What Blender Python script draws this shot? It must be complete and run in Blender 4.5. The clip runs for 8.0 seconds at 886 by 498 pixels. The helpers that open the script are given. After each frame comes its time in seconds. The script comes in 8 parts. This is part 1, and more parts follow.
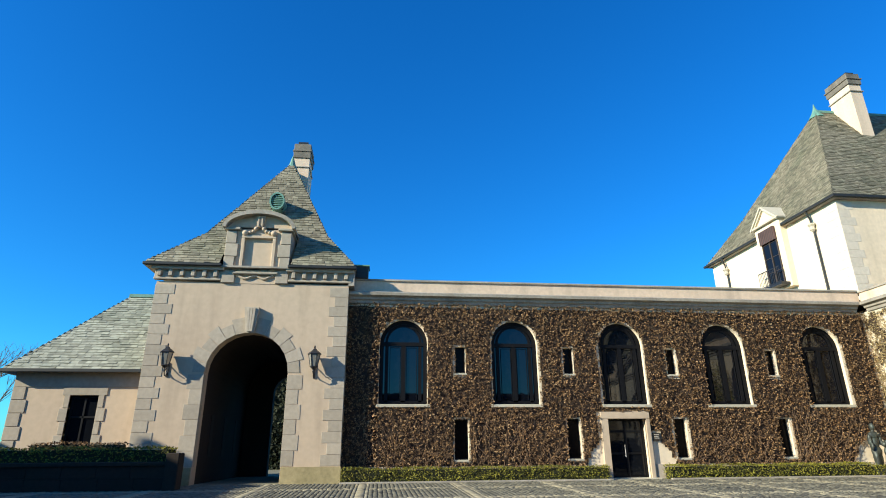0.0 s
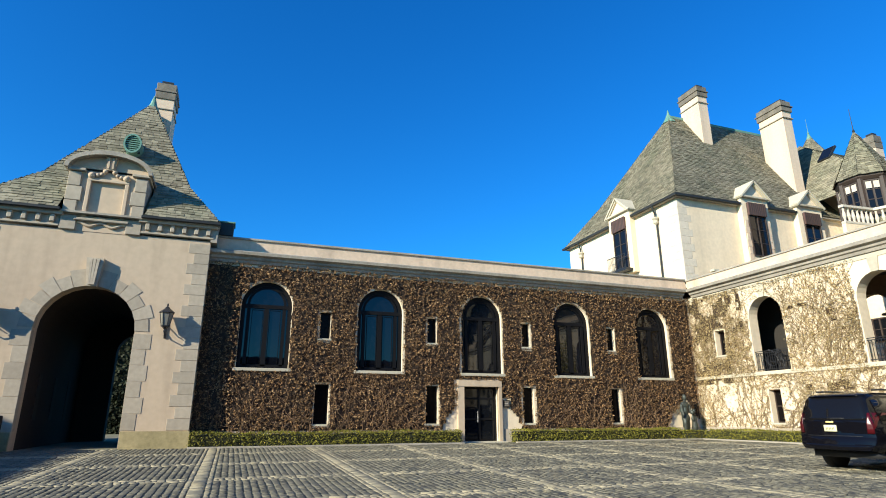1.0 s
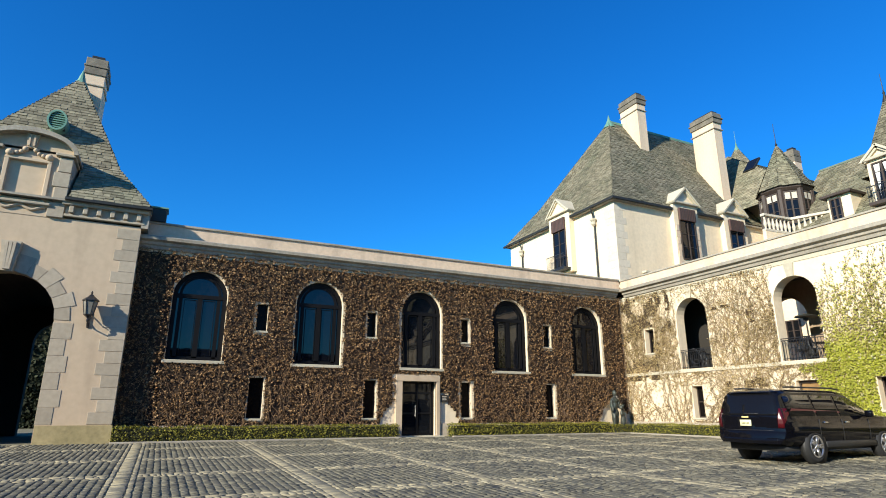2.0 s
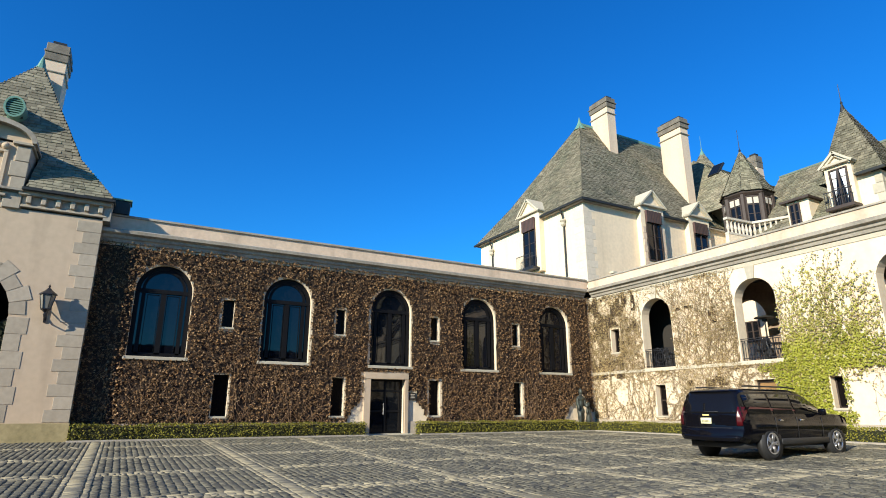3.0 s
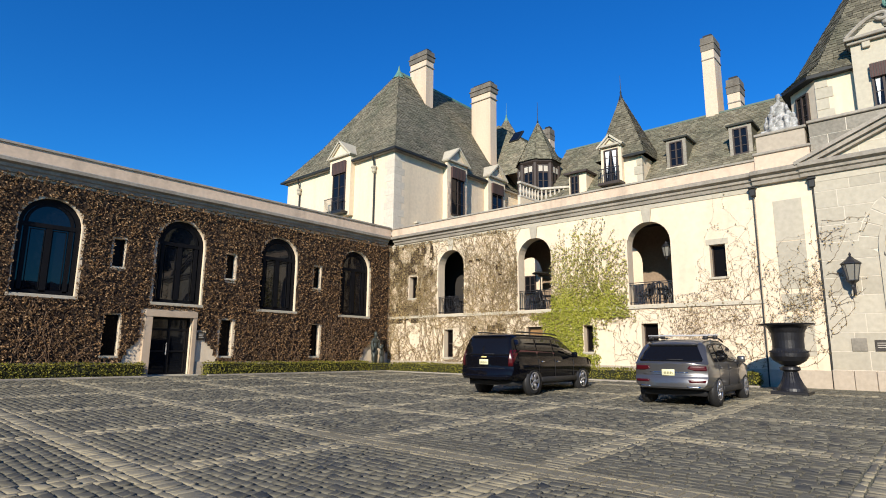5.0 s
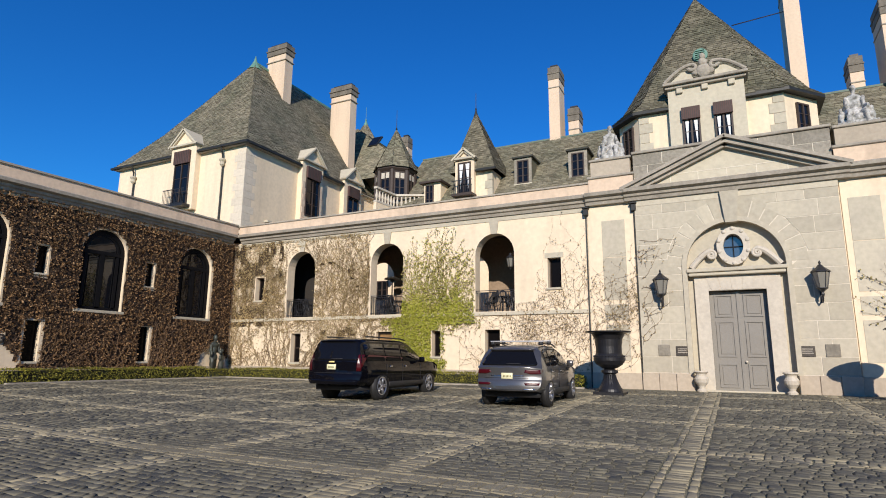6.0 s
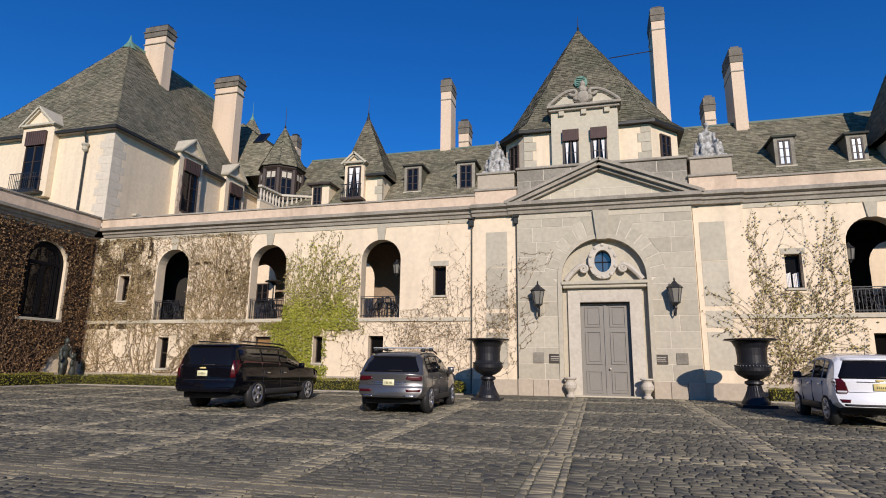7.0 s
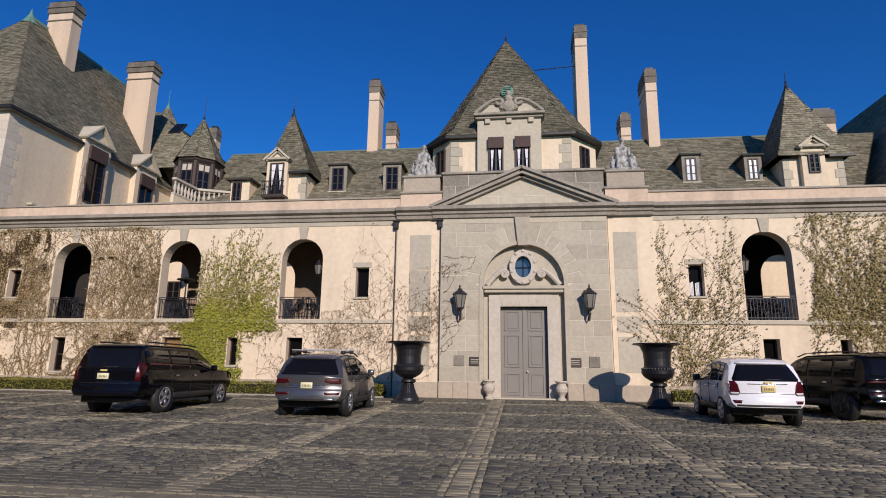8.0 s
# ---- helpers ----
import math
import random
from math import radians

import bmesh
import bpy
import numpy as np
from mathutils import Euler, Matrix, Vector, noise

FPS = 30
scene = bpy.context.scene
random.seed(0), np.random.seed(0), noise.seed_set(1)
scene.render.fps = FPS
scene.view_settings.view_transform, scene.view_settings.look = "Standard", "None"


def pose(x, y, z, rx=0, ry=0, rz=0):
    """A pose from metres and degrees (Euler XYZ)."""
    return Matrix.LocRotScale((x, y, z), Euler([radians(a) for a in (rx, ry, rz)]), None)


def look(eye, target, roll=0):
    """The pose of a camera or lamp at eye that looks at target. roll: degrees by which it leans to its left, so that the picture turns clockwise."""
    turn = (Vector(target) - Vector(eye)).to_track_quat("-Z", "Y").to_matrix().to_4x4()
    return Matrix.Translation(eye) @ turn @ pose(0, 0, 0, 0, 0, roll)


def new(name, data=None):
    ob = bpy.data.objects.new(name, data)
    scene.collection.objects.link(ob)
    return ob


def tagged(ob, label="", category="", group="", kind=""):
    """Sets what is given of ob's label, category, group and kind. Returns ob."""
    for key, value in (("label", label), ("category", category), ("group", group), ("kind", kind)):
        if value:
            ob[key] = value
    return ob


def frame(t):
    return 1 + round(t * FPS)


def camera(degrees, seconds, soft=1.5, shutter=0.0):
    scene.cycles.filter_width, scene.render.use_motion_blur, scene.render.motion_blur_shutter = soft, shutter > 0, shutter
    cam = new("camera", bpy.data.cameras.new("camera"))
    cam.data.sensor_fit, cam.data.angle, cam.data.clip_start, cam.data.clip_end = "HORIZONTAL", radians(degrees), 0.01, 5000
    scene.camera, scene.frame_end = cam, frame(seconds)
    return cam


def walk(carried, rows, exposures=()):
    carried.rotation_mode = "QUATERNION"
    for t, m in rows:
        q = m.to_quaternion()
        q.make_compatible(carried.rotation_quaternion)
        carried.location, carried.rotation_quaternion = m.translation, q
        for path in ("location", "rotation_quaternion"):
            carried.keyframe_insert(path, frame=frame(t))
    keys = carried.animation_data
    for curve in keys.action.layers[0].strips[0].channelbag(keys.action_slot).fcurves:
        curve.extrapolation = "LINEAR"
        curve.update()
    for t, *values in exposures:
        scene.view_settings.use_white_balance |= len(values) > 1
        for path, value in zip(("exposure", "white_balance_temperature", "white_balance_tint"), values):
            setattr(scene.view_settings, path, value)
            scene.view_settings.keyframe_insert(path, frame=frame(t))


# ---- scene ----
cam = camera(75.6, 8.0, soft=1.0)
PATH = [
    (0.0, pose(0, 0, 1.08, 109.64, 0.44, -6.23)),
    (0.5, pose(0, 0, 1.08, 107.95, 0.29, -11.88)),
    (1.0, pose(0, 0, 1.08, 106.40, 0.11, -19.65)),
    (1.5, pose(0, 0, 1.08, 105.91, 0.01, -23.76)),
    (3.0, pose(0, 0, 1.08, 105.69, -0.09, -28.75)),
    (3.5, pose(0, 0, 1.08, 104.25, -0.10, -32.13)),
    (4.0, pose(0, 0, 1.08, 101.23, -0.08, -37.95)),
    (4.2, pose(0, 0, 1.08, 100.69, -0.36, -39.97)),
    (5.5, pose(0, 0, 1.08, 100.50, -0.39, -55.41)),
    (6.0, pose(0, 0, 1.08, 100.82, -0.52, -63.39)),
    (6.5, pose(0, 0, 1.08, 101.30, -0.61, -70.04)),
    (7.0, pose(0, 0, 1.08, 101.57, -0.71, -74.94)),
    (7.5, pose(0, 0, 1.08, 101.69, -0.74, -79.00)),
    (8.0, pose(0, 0, 1.08, 101.93, -0.78, -82.72)),
]
walk(cam, PATH, exposures=[(0.0, 0.70, 6850, 1), (1.0, 0.66, 6850, 2), (1.5, 0.60, 6850, 3), (3.0, 0.50, 6800, 5), (3.5, 0.43, 6800, 6), (4.0, 0.33, 6800, 8), (5.5, 0.02, 6700, 11), (6.5, -0.22, 6700, 15), (7.5, -0.42, 6700, 18), (8.0, -0.50, 6700, 20)])


# ---- light ----
SUN_DIR = Vector((1.0, 0.40, -0.45)).normalized()
sun = new("sun", bpy.data.lights.new("sun", "SUN"))
sun.data.energy = 5.5
sun.data.angle = radians(0.5)
sun.data.color = (1.0, 0.93, 0.83)
sun.matrix_world = look(-SUN_DIR * 100, (0, 0, 0))
world = bpy.data.worlds.new("world")
scene.world = world
world.use_nodes = True
_n = world.node_tree.nodes
_sky = _n.new("ShaderNodeTexSky")
_sky.sky_type = "NISHITA"
_sky.sun_disc = False
_sky.sun_elevation = math.asin(-SUN_DIR.z)
_sky.sun_rotation = math.atan2(-SUN_DIR.x, -SUN_DIR.y)
_sky.air_density, _sky.dust_density, _sky.ozone_density = 1.0, 0.3, 3.0
_hs = _n.new("ShaderNodeHueSaturation")
_hs.inputs["Saturation"].default_value = 1.32
world.node_tree.links.new(_sky.outputs[0], _hs.inputs["Color"])
_tint = _n.new("ShaderNodeVectorMath")
_tint.operation = "MULTIPLY"
_tint.inputs[1].default_value = (0.37, 1.38, 2.12)
world.node_tree.links.new(_hs.outputs[0], _tint.inputs[0])
world.node_tree.links.new(_tint.outputs[0], _n["Background"].inputs[0])
_n["Background"].inputs[1].default_value = 0.075


# ---- building tools ----
XF, YN = 23.53, 25.09          # planes of the main facade and of the ivy wing
NORTH = Matrix.Translation((0, YN, 0))                                  # u right, d into the wall, z up
EAST = Matrix.Translation((XF, 0, 0)) @ Matrix.Rotation(radians(-90), 4, "Z")


def ground_z(x, y):
    """The courtyard falls gently from the walls towards its middle."""
    a, b = max(XF - x, 0.0), max(YN - y, 0.0)
    return -0.024 * min(min(a, b), 25.0)


def put_mesh(name, bm, material, parent=None, label=""):
    me = bpy.data.meshes.new(name)
    bmesh.ops.recalc_face_normals(bm, faces=bm.faces)
    bm.to_mesh(me)
    bm.free()
    for m in material if isinstance(material, (list, tuple)) else [material]:
        me.materials.append(m)
    ob = new(name, me)
    if parent is not None:
        ob.parent = parent
        ob.matrix_parent_inverse = parent.matrix_basis.inverted()
    if label:
        ob["label"] = label
    return ob


part = put_mesh


def thing(name, label, category, at=(0, 0, 0), group="", kind=""):
    ob = new(name)
    ob.empty_display_size = 0.2
    ob.matrix_basis = Matrix.Translation(at)
    return tagged(ob, label, category, group, kind)


def box(bm, x0, x1, y0, y1, z0, z1, bevel=0.0):
    if x0 > x1: x0, x1 = x1, x0
    if y0 > y1: y0, y1 = y1, y0
    if z0 > z1: z0, z1 = z1, z0
    m = Matrix.Translation(((x0 + x1) / 2, (y0 + y1) / 2, (z0 + z1) / 2)) @ Matrix.Diagonal((x1 - x0, y1 - y0, z1 - z0, 1))
    g = bmesh.ops.create_cube(bm, size=1, matrix=m)
    if bevel:
        es = list({e for v in g["verts"] for e in v.link_edges})
        bmesh.ops.bevel(bm, geom=es, offset=bevel, segments=1, affect="EDGES")
    return bm


def boxes(*rows, m=None, bevel=0.0):
    bm = bmesh.new()
    for r in rows:
        box(bm, *r, bevel=bevel)
    if m is not None:
        bm.transform(m)
    return bm


def prism(bm, pts, d0, d1):
    """A solid from an outline of (u, z) points between the depths d0 and d1."""
    a = [bm.verts.new((u, d0, z)) for u, z in pts]
    b = [bm.verts.new((u, d1, z)) for u, z in pts]
    n = len(pts)
    bm.faces.new(a)
    bm.faces.new(b[::-1])
    for i in range(n):
        bm.faces.new((a[i], b[i], b[(i + 1) % n], a[(i + 1) % n]))
    return bm


def arch_pts(uc, half, z0, spring, n=14, rise=None):
    """Outline of a round-headed opening, from the foot at one side to the other."""
    rise = half if rise is None else rise
    return ([(uc - half, z0)] + [(uc - half * math.cos(math.pi * i / n), spring + rise * math.sin(math.pi * i / n)) for i in range(n + 1)]
            + [(uc + half, z0)])


def rect_pts(u0, u1, z0, z1):
    return [(u0, z0), (u0, z1), (u1, z1), (u1, z0)]


def wall_with_holes(outline, holes, d0, d1):
    bm = bmesh.new()
    for pts in [outline] + holes:
        vs = [bm.verts.new((u, d0, z)) for u, z in pts]
        for i in range(len(vs)):
            bm.edges.new((vs[i], vs[(i + 1) % len(vs)]))
    bmesh.ops.triangle_fill(bm, use_beauty=True, use_dissolve=False, edges=bm.edges[:])
    g = bmesh.ops.extrude_face_region(bm, geom=bm.faces[:])
    bmesh.ops.translate(bm, vec=(0, d1 - d0, 0), verts=[v for v in g["geom"] if isinstance(v, bmesh.types.BMVert)])
    return bm


def ring(bm, inner, outer, d0, d1):
    """A band between two open outlines with as many points each (a surround or an archivolt)."""
    n = len(inner)
    q = [[bm.verts.new((u, d, z)) for u, z in pts] for pts in (inner, outer) for d in (d0, d1)]
    for i in range(n - 1):
        for a, b in ((0, 2), (3, 1), (1, 0), (2, 3)):
            bm.faces.new((q[a][i], q[a][i + 1], q[b][i + 1], q[b][i]))
    for i in (0, n - 1):
        bm.faces.new((q[0][i], q[2][i], q[3][i], q[1][i]))
    return bm


def lathe(bm, profile, segments=20, at=(0, 0, 0)):
    rows = []
    for r, z in profile:
        rows.append([bm.verts.new((at[0] + r * math.cos(2 * math.pi * i / segments), at[1] + r * math.sin(2 * math.pi * i / segments), at[2] + z)) for i in range(segments)])
    for a, b in zip(rows, rows[1:]):
        for i in range(segments):
            bm.faces.new((a[i], a[(i + 1) % segments], b[(i + 1) % segments], b[i]))
    for r in (rows[0], rows[-1]):
        bm.faces.new(r)
    return bm


def tube(bm, path, radius, sides=6):
    rows = []
    path = [Vector(p) for p in path]
    for i, p in enumerate(path):
        d = (path[min(i + 1, len(path) - 1)] - path[max(i - 1, 0)]).normalized()
        a = d.orthogonal().normalized()
        b = d.cross(a)
        r = radius[i] if isinstance(radius, (list, tuple)) else radius
        row = [bm.verts.new(p + (a * math.cos(2 * math.pi * k / sides) + b * math.sin(2 * math.pi * k / sides)) * r) for k in range(sides)]
        if rows:   # keep the twist small
            best = min(range(sides), key=lambda s: (row[s].co - rows[-1][0].co).length)
            row = row[best:] + row[:best]
        rows.append(row)
    for a, b in zip(rows, rows[1:]):
        for k in range(sides):
            bm.faces.new((a[k], a[(k + 1) % sides], b[(k + 1) % sides], b[k]))
    bm.faces.new(rows[0])
    bm.faces.new(rows[-1])
    return bm


def frustum(bm, x0, x1, y0, y1, z0, X0, X1, Y0, Y1, z1):
    a = [bm.verts.new(p) for p in ((x0, y0, z0), (x1, y0, z0), (x1, y1, z0), (x0, y1, z0))]
    b = [bm.verts.new(p) for p in ((X0, Y0, z1), (X1, Y0, z1), (X1, Y1, z1), (X0, Y1, z1))]
    bm.faces.new(a[::-1])
    bm.faces.new(b)
    for i in range(4):
        bm.faces.new((a[i], a[(i + 1) % 4], b[(i + 1) % 4], b[i]))
    return bm


def moulding(bm, path_u, profile, m=None):
    """A straight cornice along u from path_u[0] to path_u[1]; profile: (depth, z) points, closed."""
    a = [bm.verts.new((path_u[0], d, z)) for d, z in profile]
    b = [bm.verts.new((path_u[1], d, z)) for d, z in profile]
    n = len(profile)
    bm.faces.new(a)
    bm.faces.new(b[::-1])
    for i in range(n):
        bm.faces.new((a[i], b[i], b[(i + 1) % n], a[(i + 1) % n]))
    return bm


# ---- materials ----
def surface(name, colour, rough=0.8, vary=0.25, big=0.5, fine=12.0, bump=0.15, metal=0.0, island=0.0, objects=0.0, tint=None, streak=0.0, spec=0.4, dist=0.02):
    """Two scales of variation over a base colour; tint: a second colour for the stains; island, objects: variation piece by piece."""
    m = bpy.data.materials.new(name)
    m.use_nodes = True
    t, nodes = m.node_tree, m.node_tree.nodes
    bs = nodes["Principled BSDF"]
    link = t.links.new
    co = nodes.new("ShaderNodeTexCoord")
    src = co.outputs["Object"]
    n1, n2 = nodes.new("ShaderNodeTexNoise"), nodes.new("ShaderNodeTexNoise")
    n1.inputs["Scale"].default_value, n1.inputs["Detail"].default_value = big, 6
    n2.inputs["Scale"].default_value, n2.inputs["Detail"].default_value = fine, 4
    link(src, n1.inputs["Vector"])
    link(src, n2.inputs["Vector"])
    c2 = tint or tuple(v * 0.55 for v in colour)
    mix = nodes.new("ShaderNodeMix")
    mix.data_type = "RGBA"
    mix.inputs["A"].default_value, mix.inputs["B"].default_value = (*colour, 1), (*c2, 1)
    ramp = nodes.new("ShaderNodeMapRange")
    ramp.inputs["From Min"].default_value, ramp.inputs["From Max"].default_value = 0.42, 0.72
    ramp.inputs["To Max"].default_value = min(1.0, vary * 2.2)
    link(n1.outputs["Fac"], ramp.inputs["Value"])
    link(ramp.outputs["Result"], mix.inputs["Factor"])
    val = nodes.new("ShaderNodeMapRange")
    val.inputs["To Min"].default_value, val.inputs["To Max"].default_value = 1 - vary * 0.75, 1 + vary * 0.75
    val.inputs["From Min"].default_value, val.inputs["From Max"].default_value = 0.25, 0.75
    link(n2.outputs["Fac"], val.inputs["Value"])
    fac = val.outputs["Result"]
    if streak:
        mp, n3 = nodes.new("ShaderNodeMapping"), nodes.new("ShaderNodeTexNoise")
        mp.inputs["Scale"].default_value = (1.3, 1.3, 0.13)
        n3.inputs["Scale"].default_value, n3.inputs["Detail"].default_value = 1.0, 5
        link(src, mp.inputs["Vector"])
        link(mp.outputs["Vector"], n3.inputs["Vector"])
        r3 = nodes.new("ShaderNodeMapRange")
        r3.inputs["From Min"].default_value, r3.inputs["From Max"].default_value = 0.5, 0.75
        r3.inputs["To Min"].default_value, r3.inputs["To Max"].default_value = 1.0, 1 - streak
        link(n3.outputs["Fac"], r3.inputs["Value"])
        mu = nodes.new("ShaderNodeMath")
        mu.operation = "MULTIPLY"
        link(fac, mu.inputs[0])
        link(r3.outputs["Result"], mu.inputs[1])
        fac = mu.outputs[0]
    for amount, node, out in ((island, "ShaderNodeNewGeometry", "Random Per Island"), (objects, "ShaderNodeObjectInfo", "Random")):
        if amount:
            g, r = nodes.new(node), nodes.new("ShaderNodeMapRange")
            r.inputs["To Min"].default_value, r.inputs["To Max"].default_value = 1 - amount, 1 + amount
            link(g.outputs[out], r.inputs["Value"])
            mu = nodes.new("ShaderNodeMath")
            mu.operation = "MULTIPLY"
            link(fac, mu.inputs[0])
            link(r.outputs["Result"], mu.inputs[1])
            fac = mu.outputs[0]
    sc = nodes.new("ShaderNodeVectorMath")
    sc.operation = "SCALE"
    link(mix.outputs["Result"], sc.inputs[0])
    link(fac, sc.inputs["Scale"])
    link(sc.outputs[0], bs.inputs["Base Color"])
    bs.inputs["Roughness"].default_value, bs.inputs["Metallic"].default_value = rough, metal
    bs.inputs["Specular IOR Level"].default_value = spec
    if bump:
        b = nodes.new("ShaderNodeBump")
        b.inputs["Strength"].default_value, b.inputs["Distance"].default_value = bump, dist
        link(n2.outputs["Fac"], b.inputs["Height"])
        link(b.outputs["Normal"], bs.inputs["Normal"])
    return m


def leafy(name, colours, island=True, rough=0.7):
    """Leaves whose colour differs from one to the next."""
    m = bpy.data.materials.new(name)
    m.use_nodes = True
    t, nodes = m.node_tree, m.node_tree.nodes
    bs = nodes["Principled BSDF"]
    g, r = nodes.new("ShaderNodeNewGeometry"), nodes.new("ShaderNodeValToRGB")
    while len(r.color_ramp.elements) < len(colours):
        r.color_ramp.elements.new(0.5)
    for i, c in enumerate(colours):
        r.color_ramp.elements[i].position = i / max(1, len(colours) - 1)
        r.color_ramp.elements[i].color = (*c, 1)
    t.links.new(g.outputs["Random Per Island"], r.inputs["Fac"])
    co, n = nodes.new("ShaderNodeTexCoord"), nodes.new("ShaderNodeTexNoise")
    n.inputs["Scale"].default_value = 0.8
    t.links.new(co.outputs["Object"], n.inputs["Vector"])
    v, s = nodes.new("ShaderNodeMapRange"), nodes.new("ShaderNodeVectorMath")
    v.inputs["From Min"].default_value, v.inputs["From Max"].default_value = 0.3, 0.7
    v.inputs["To Min"].default_value, v.inputs["To Max"].default_value = 0.75, 1.25
    t.links.new(n.outputs["Fac"], v.inputs["Value"])
    s.operation = "SCALE"
    t.links.new(r.outputs["Color"], s.inputs[0])
    t.links.new(v.outputs["Result"], s.inputs["Scale"])
    t.links.new(s.outputs[0], bs.inputs["Base Color"])
    bs.inputs["Roughness"].default_value = rough
    bs.inputs["Specular IOR Level"].default_value = 0.3
    return m


def glassy(name, colour=(0.01, 0.012, 0.015), rough=0.03, ior=1.5, spec=0.8):
    m = bpy.data.materials.new(name)
    m.use_nodes = True
    t, nodes = m.node_tree, m.node_tree.nodes
    bs = nodes["Principled BSDF"]
    bs.inputs["Base Color"].default_value = (*colour, 1)
    bs.inputs["Roughness"].default_value = rough
    bs.inputs["IOR"].default_value = ior
    bs.inputs["Specular IOR Level"].default_value = spec
    co, n, b = nodes.new("ShaderNodeTexCoord"), nodes.new("ShaderNodeTexNoise"), nodes.new("ShaderNodeBump")
    n.inputs["Scale"].default_value = 1.3
    b.inputs["Strength"].default_value, b.inputs["Distance"].default_value = 0.06, 0.03
    t.links.new(co.outputs["Object"], n.inputs["Vector"])
    t.links.new(n.outputs["Fac"], b.inputs["Height"])
    t.links.new(b.outputs["Normal"], bs.inputs["Normal"])
    return m


M_STUCCO = surface("cream_stucco", (0.745, 0.615, 0.44), 0.9, 0.10, 0.35, 5, 0.05, tint=(0.65, 0.505, 0.355), streak=0.16)
M_TOWER = surface("beige_stucco", (0.51, 0.395, 0.275), 0.9, 0.10, 0.5, 4, 0.05, tint=(0.45, 0.325, 0.23), streak=0.22)
M_PARAPET = surface("parapet_stucco", (0.62, 0.475, 0.345), 0.9, 0.14, 0.5, 6, 0.06, tint=(0.46, 0.365, 0.265), streak=0.30)
M_QUOIN = surface("pale_grey_quoin", (0.60, 0.525, 0.415), 0.9, 0.12, 0.6, 6, 0.06, tint=(0.50, 0.43, 0.34), objects=0.05)
M_PEACH = surface("peach_chimney_stucco", (0.66, 0.51, 0.37), 0.9, 0.10, 0.5, 8, 0.08, tint=(0.54, 0.41, 0.29), streak=0.15)
M_STONE = surface("grey_limestone", (0.46, 0.412, 0.312), 0.85, 0.14, 0.9, 6, 0.08, tint=(0.36, 0.32, 0.265), objects=0.10, island=0.08)
M_CARVED = surface("pale_carved_stone", (0.53, 0.475, 0.385), 0.8, 0.14, 1.5, 9, 0.12, tint=(0.36, 0.31, 0.245))
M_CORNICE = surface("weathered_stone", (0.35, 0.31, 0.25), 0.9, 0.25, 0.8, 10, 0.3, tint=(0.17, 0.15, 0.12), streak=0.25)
M_ATTIC = surface("stained_stone", (0.29, 0.26, 0.21), 0.9, 0.30, 0.7, 10, 0.3, tint=(0.15, 0.135, 0.10), objects=0.14)
M_PLINTH = surface("plinth_stone", (0.43, 0.36, 0.275), 0.9, 0.14, 0.8, 8, 0.12, tint=(0.30, 0.26, 0.19), objects=0.1)
M_SLATE = surface("green_grey_slate", (0.185, 0.163, 0.112), 0.8, 0.30, 0.5, 5, 0.3, tint=(0.098, 0.103, 0.066), island=0.32, objects=0.32, spec=0.25)
M_SLATE_PALE = surface("pale_green_slate", (0.29, 0.29, 0.225), 0.8, 0.28, 0.5, 5, 0.3, tint=(0.20, 0.215, 0.16), island=0.28, spec=0.25)
M_CAP = surface("sooty_chimney_stone", (0.19, 0.165, 0.13), 0.9, 0.3, 1.2, 8, 0.25, tint=(0.09, 0.08, 0.065), streak=0.3)
M_EVERGREEN = leafy("dark_evergreen", [(0.010, 0.014, 0.006), (0.028, 0.035, 0.012), (0.018, 0.022, 0.009)])
# Blue base colour paints in part of the sky's reflection.
M_OVAL = glassy("sky_tinted_glass", (0.05, 0.07, 0.10), 0.03, 1.6, 1.0)
M_SLATE_UNDER = surface("slate_shadow", (0.05, 0.05, 0.04), 0.9, 0.2)
M_COPPER = surface("verdigris_copper", (0.13, 0.26, 0.20), 0.6, 0.25, 2, 15, 0.2, tint=(0.06, 0.16, 0.13))
M_GUTTER = surface("dark_gutter_metal", (0.022, 0.022, 0.019), 0.5, 0.25, 2, 12, 0.1)
M_FRAME = surface("black_window_frame", (0.006, 0.006, 0.007), 0.6, 0.2, 2, 20, 0.1, spec=0.15)
M_IRON = surface("black_wrought_iron", (0.02, 0.02, 0.022), 0.45, 0.25, 3, 25, 0.15)
M_URN = surface("black_cast_iron", (0.014, 0.014, 0.016), 0.42, 0.25, 3, 30, 0.2)
M_OLDCOPPER = surface("dull_copper", (0.13, 0.17, 0.13), 0.7, 0.25, 2, 12, 0.2, tint=(0.08, 0.10, 0.08))
M_REFLECT = glassy("tall_window_glass", (0.004, 0.005, 0.008), 0.02, 1.5, 0.55)
M_GLASS = glassy("window_glass", (0.006, 0.007, 0.009), ior=1.5, spec=0.28)
M_SLIT = glassy("dark_slit_glass", (0.006, 0.005, 0.005), 0.15, 1.45, 0.06)
# Near-black stands in for the shade of unlit rooms and openings.
M_DARK = surface("inner_shade_dark", (0.03, 0.026, 0.022), 0.9, 0.2)
M_DOOR = surface("grey_door_paint", (0.225, 0.208, 0.178), 0.55, 0.10, 1.2, 20, 0.12, tint=(0.17, 0.15, 0.125))
M_GATESTONE = surface("gatehouse_limestone", (0.385, 0.325, 0.245), 0.88, 0.15, 0.8, 6, 0.08, tint=(0.30, 0.255, 0.19), objects=0.10)
M_OCHRE = surface("mossy_ochre_stone", (0.36, 0.29, 0.15), 0.9, 0.25, 0.8, 8, 0.15, tint=(0.20, 0.17, 0.08))
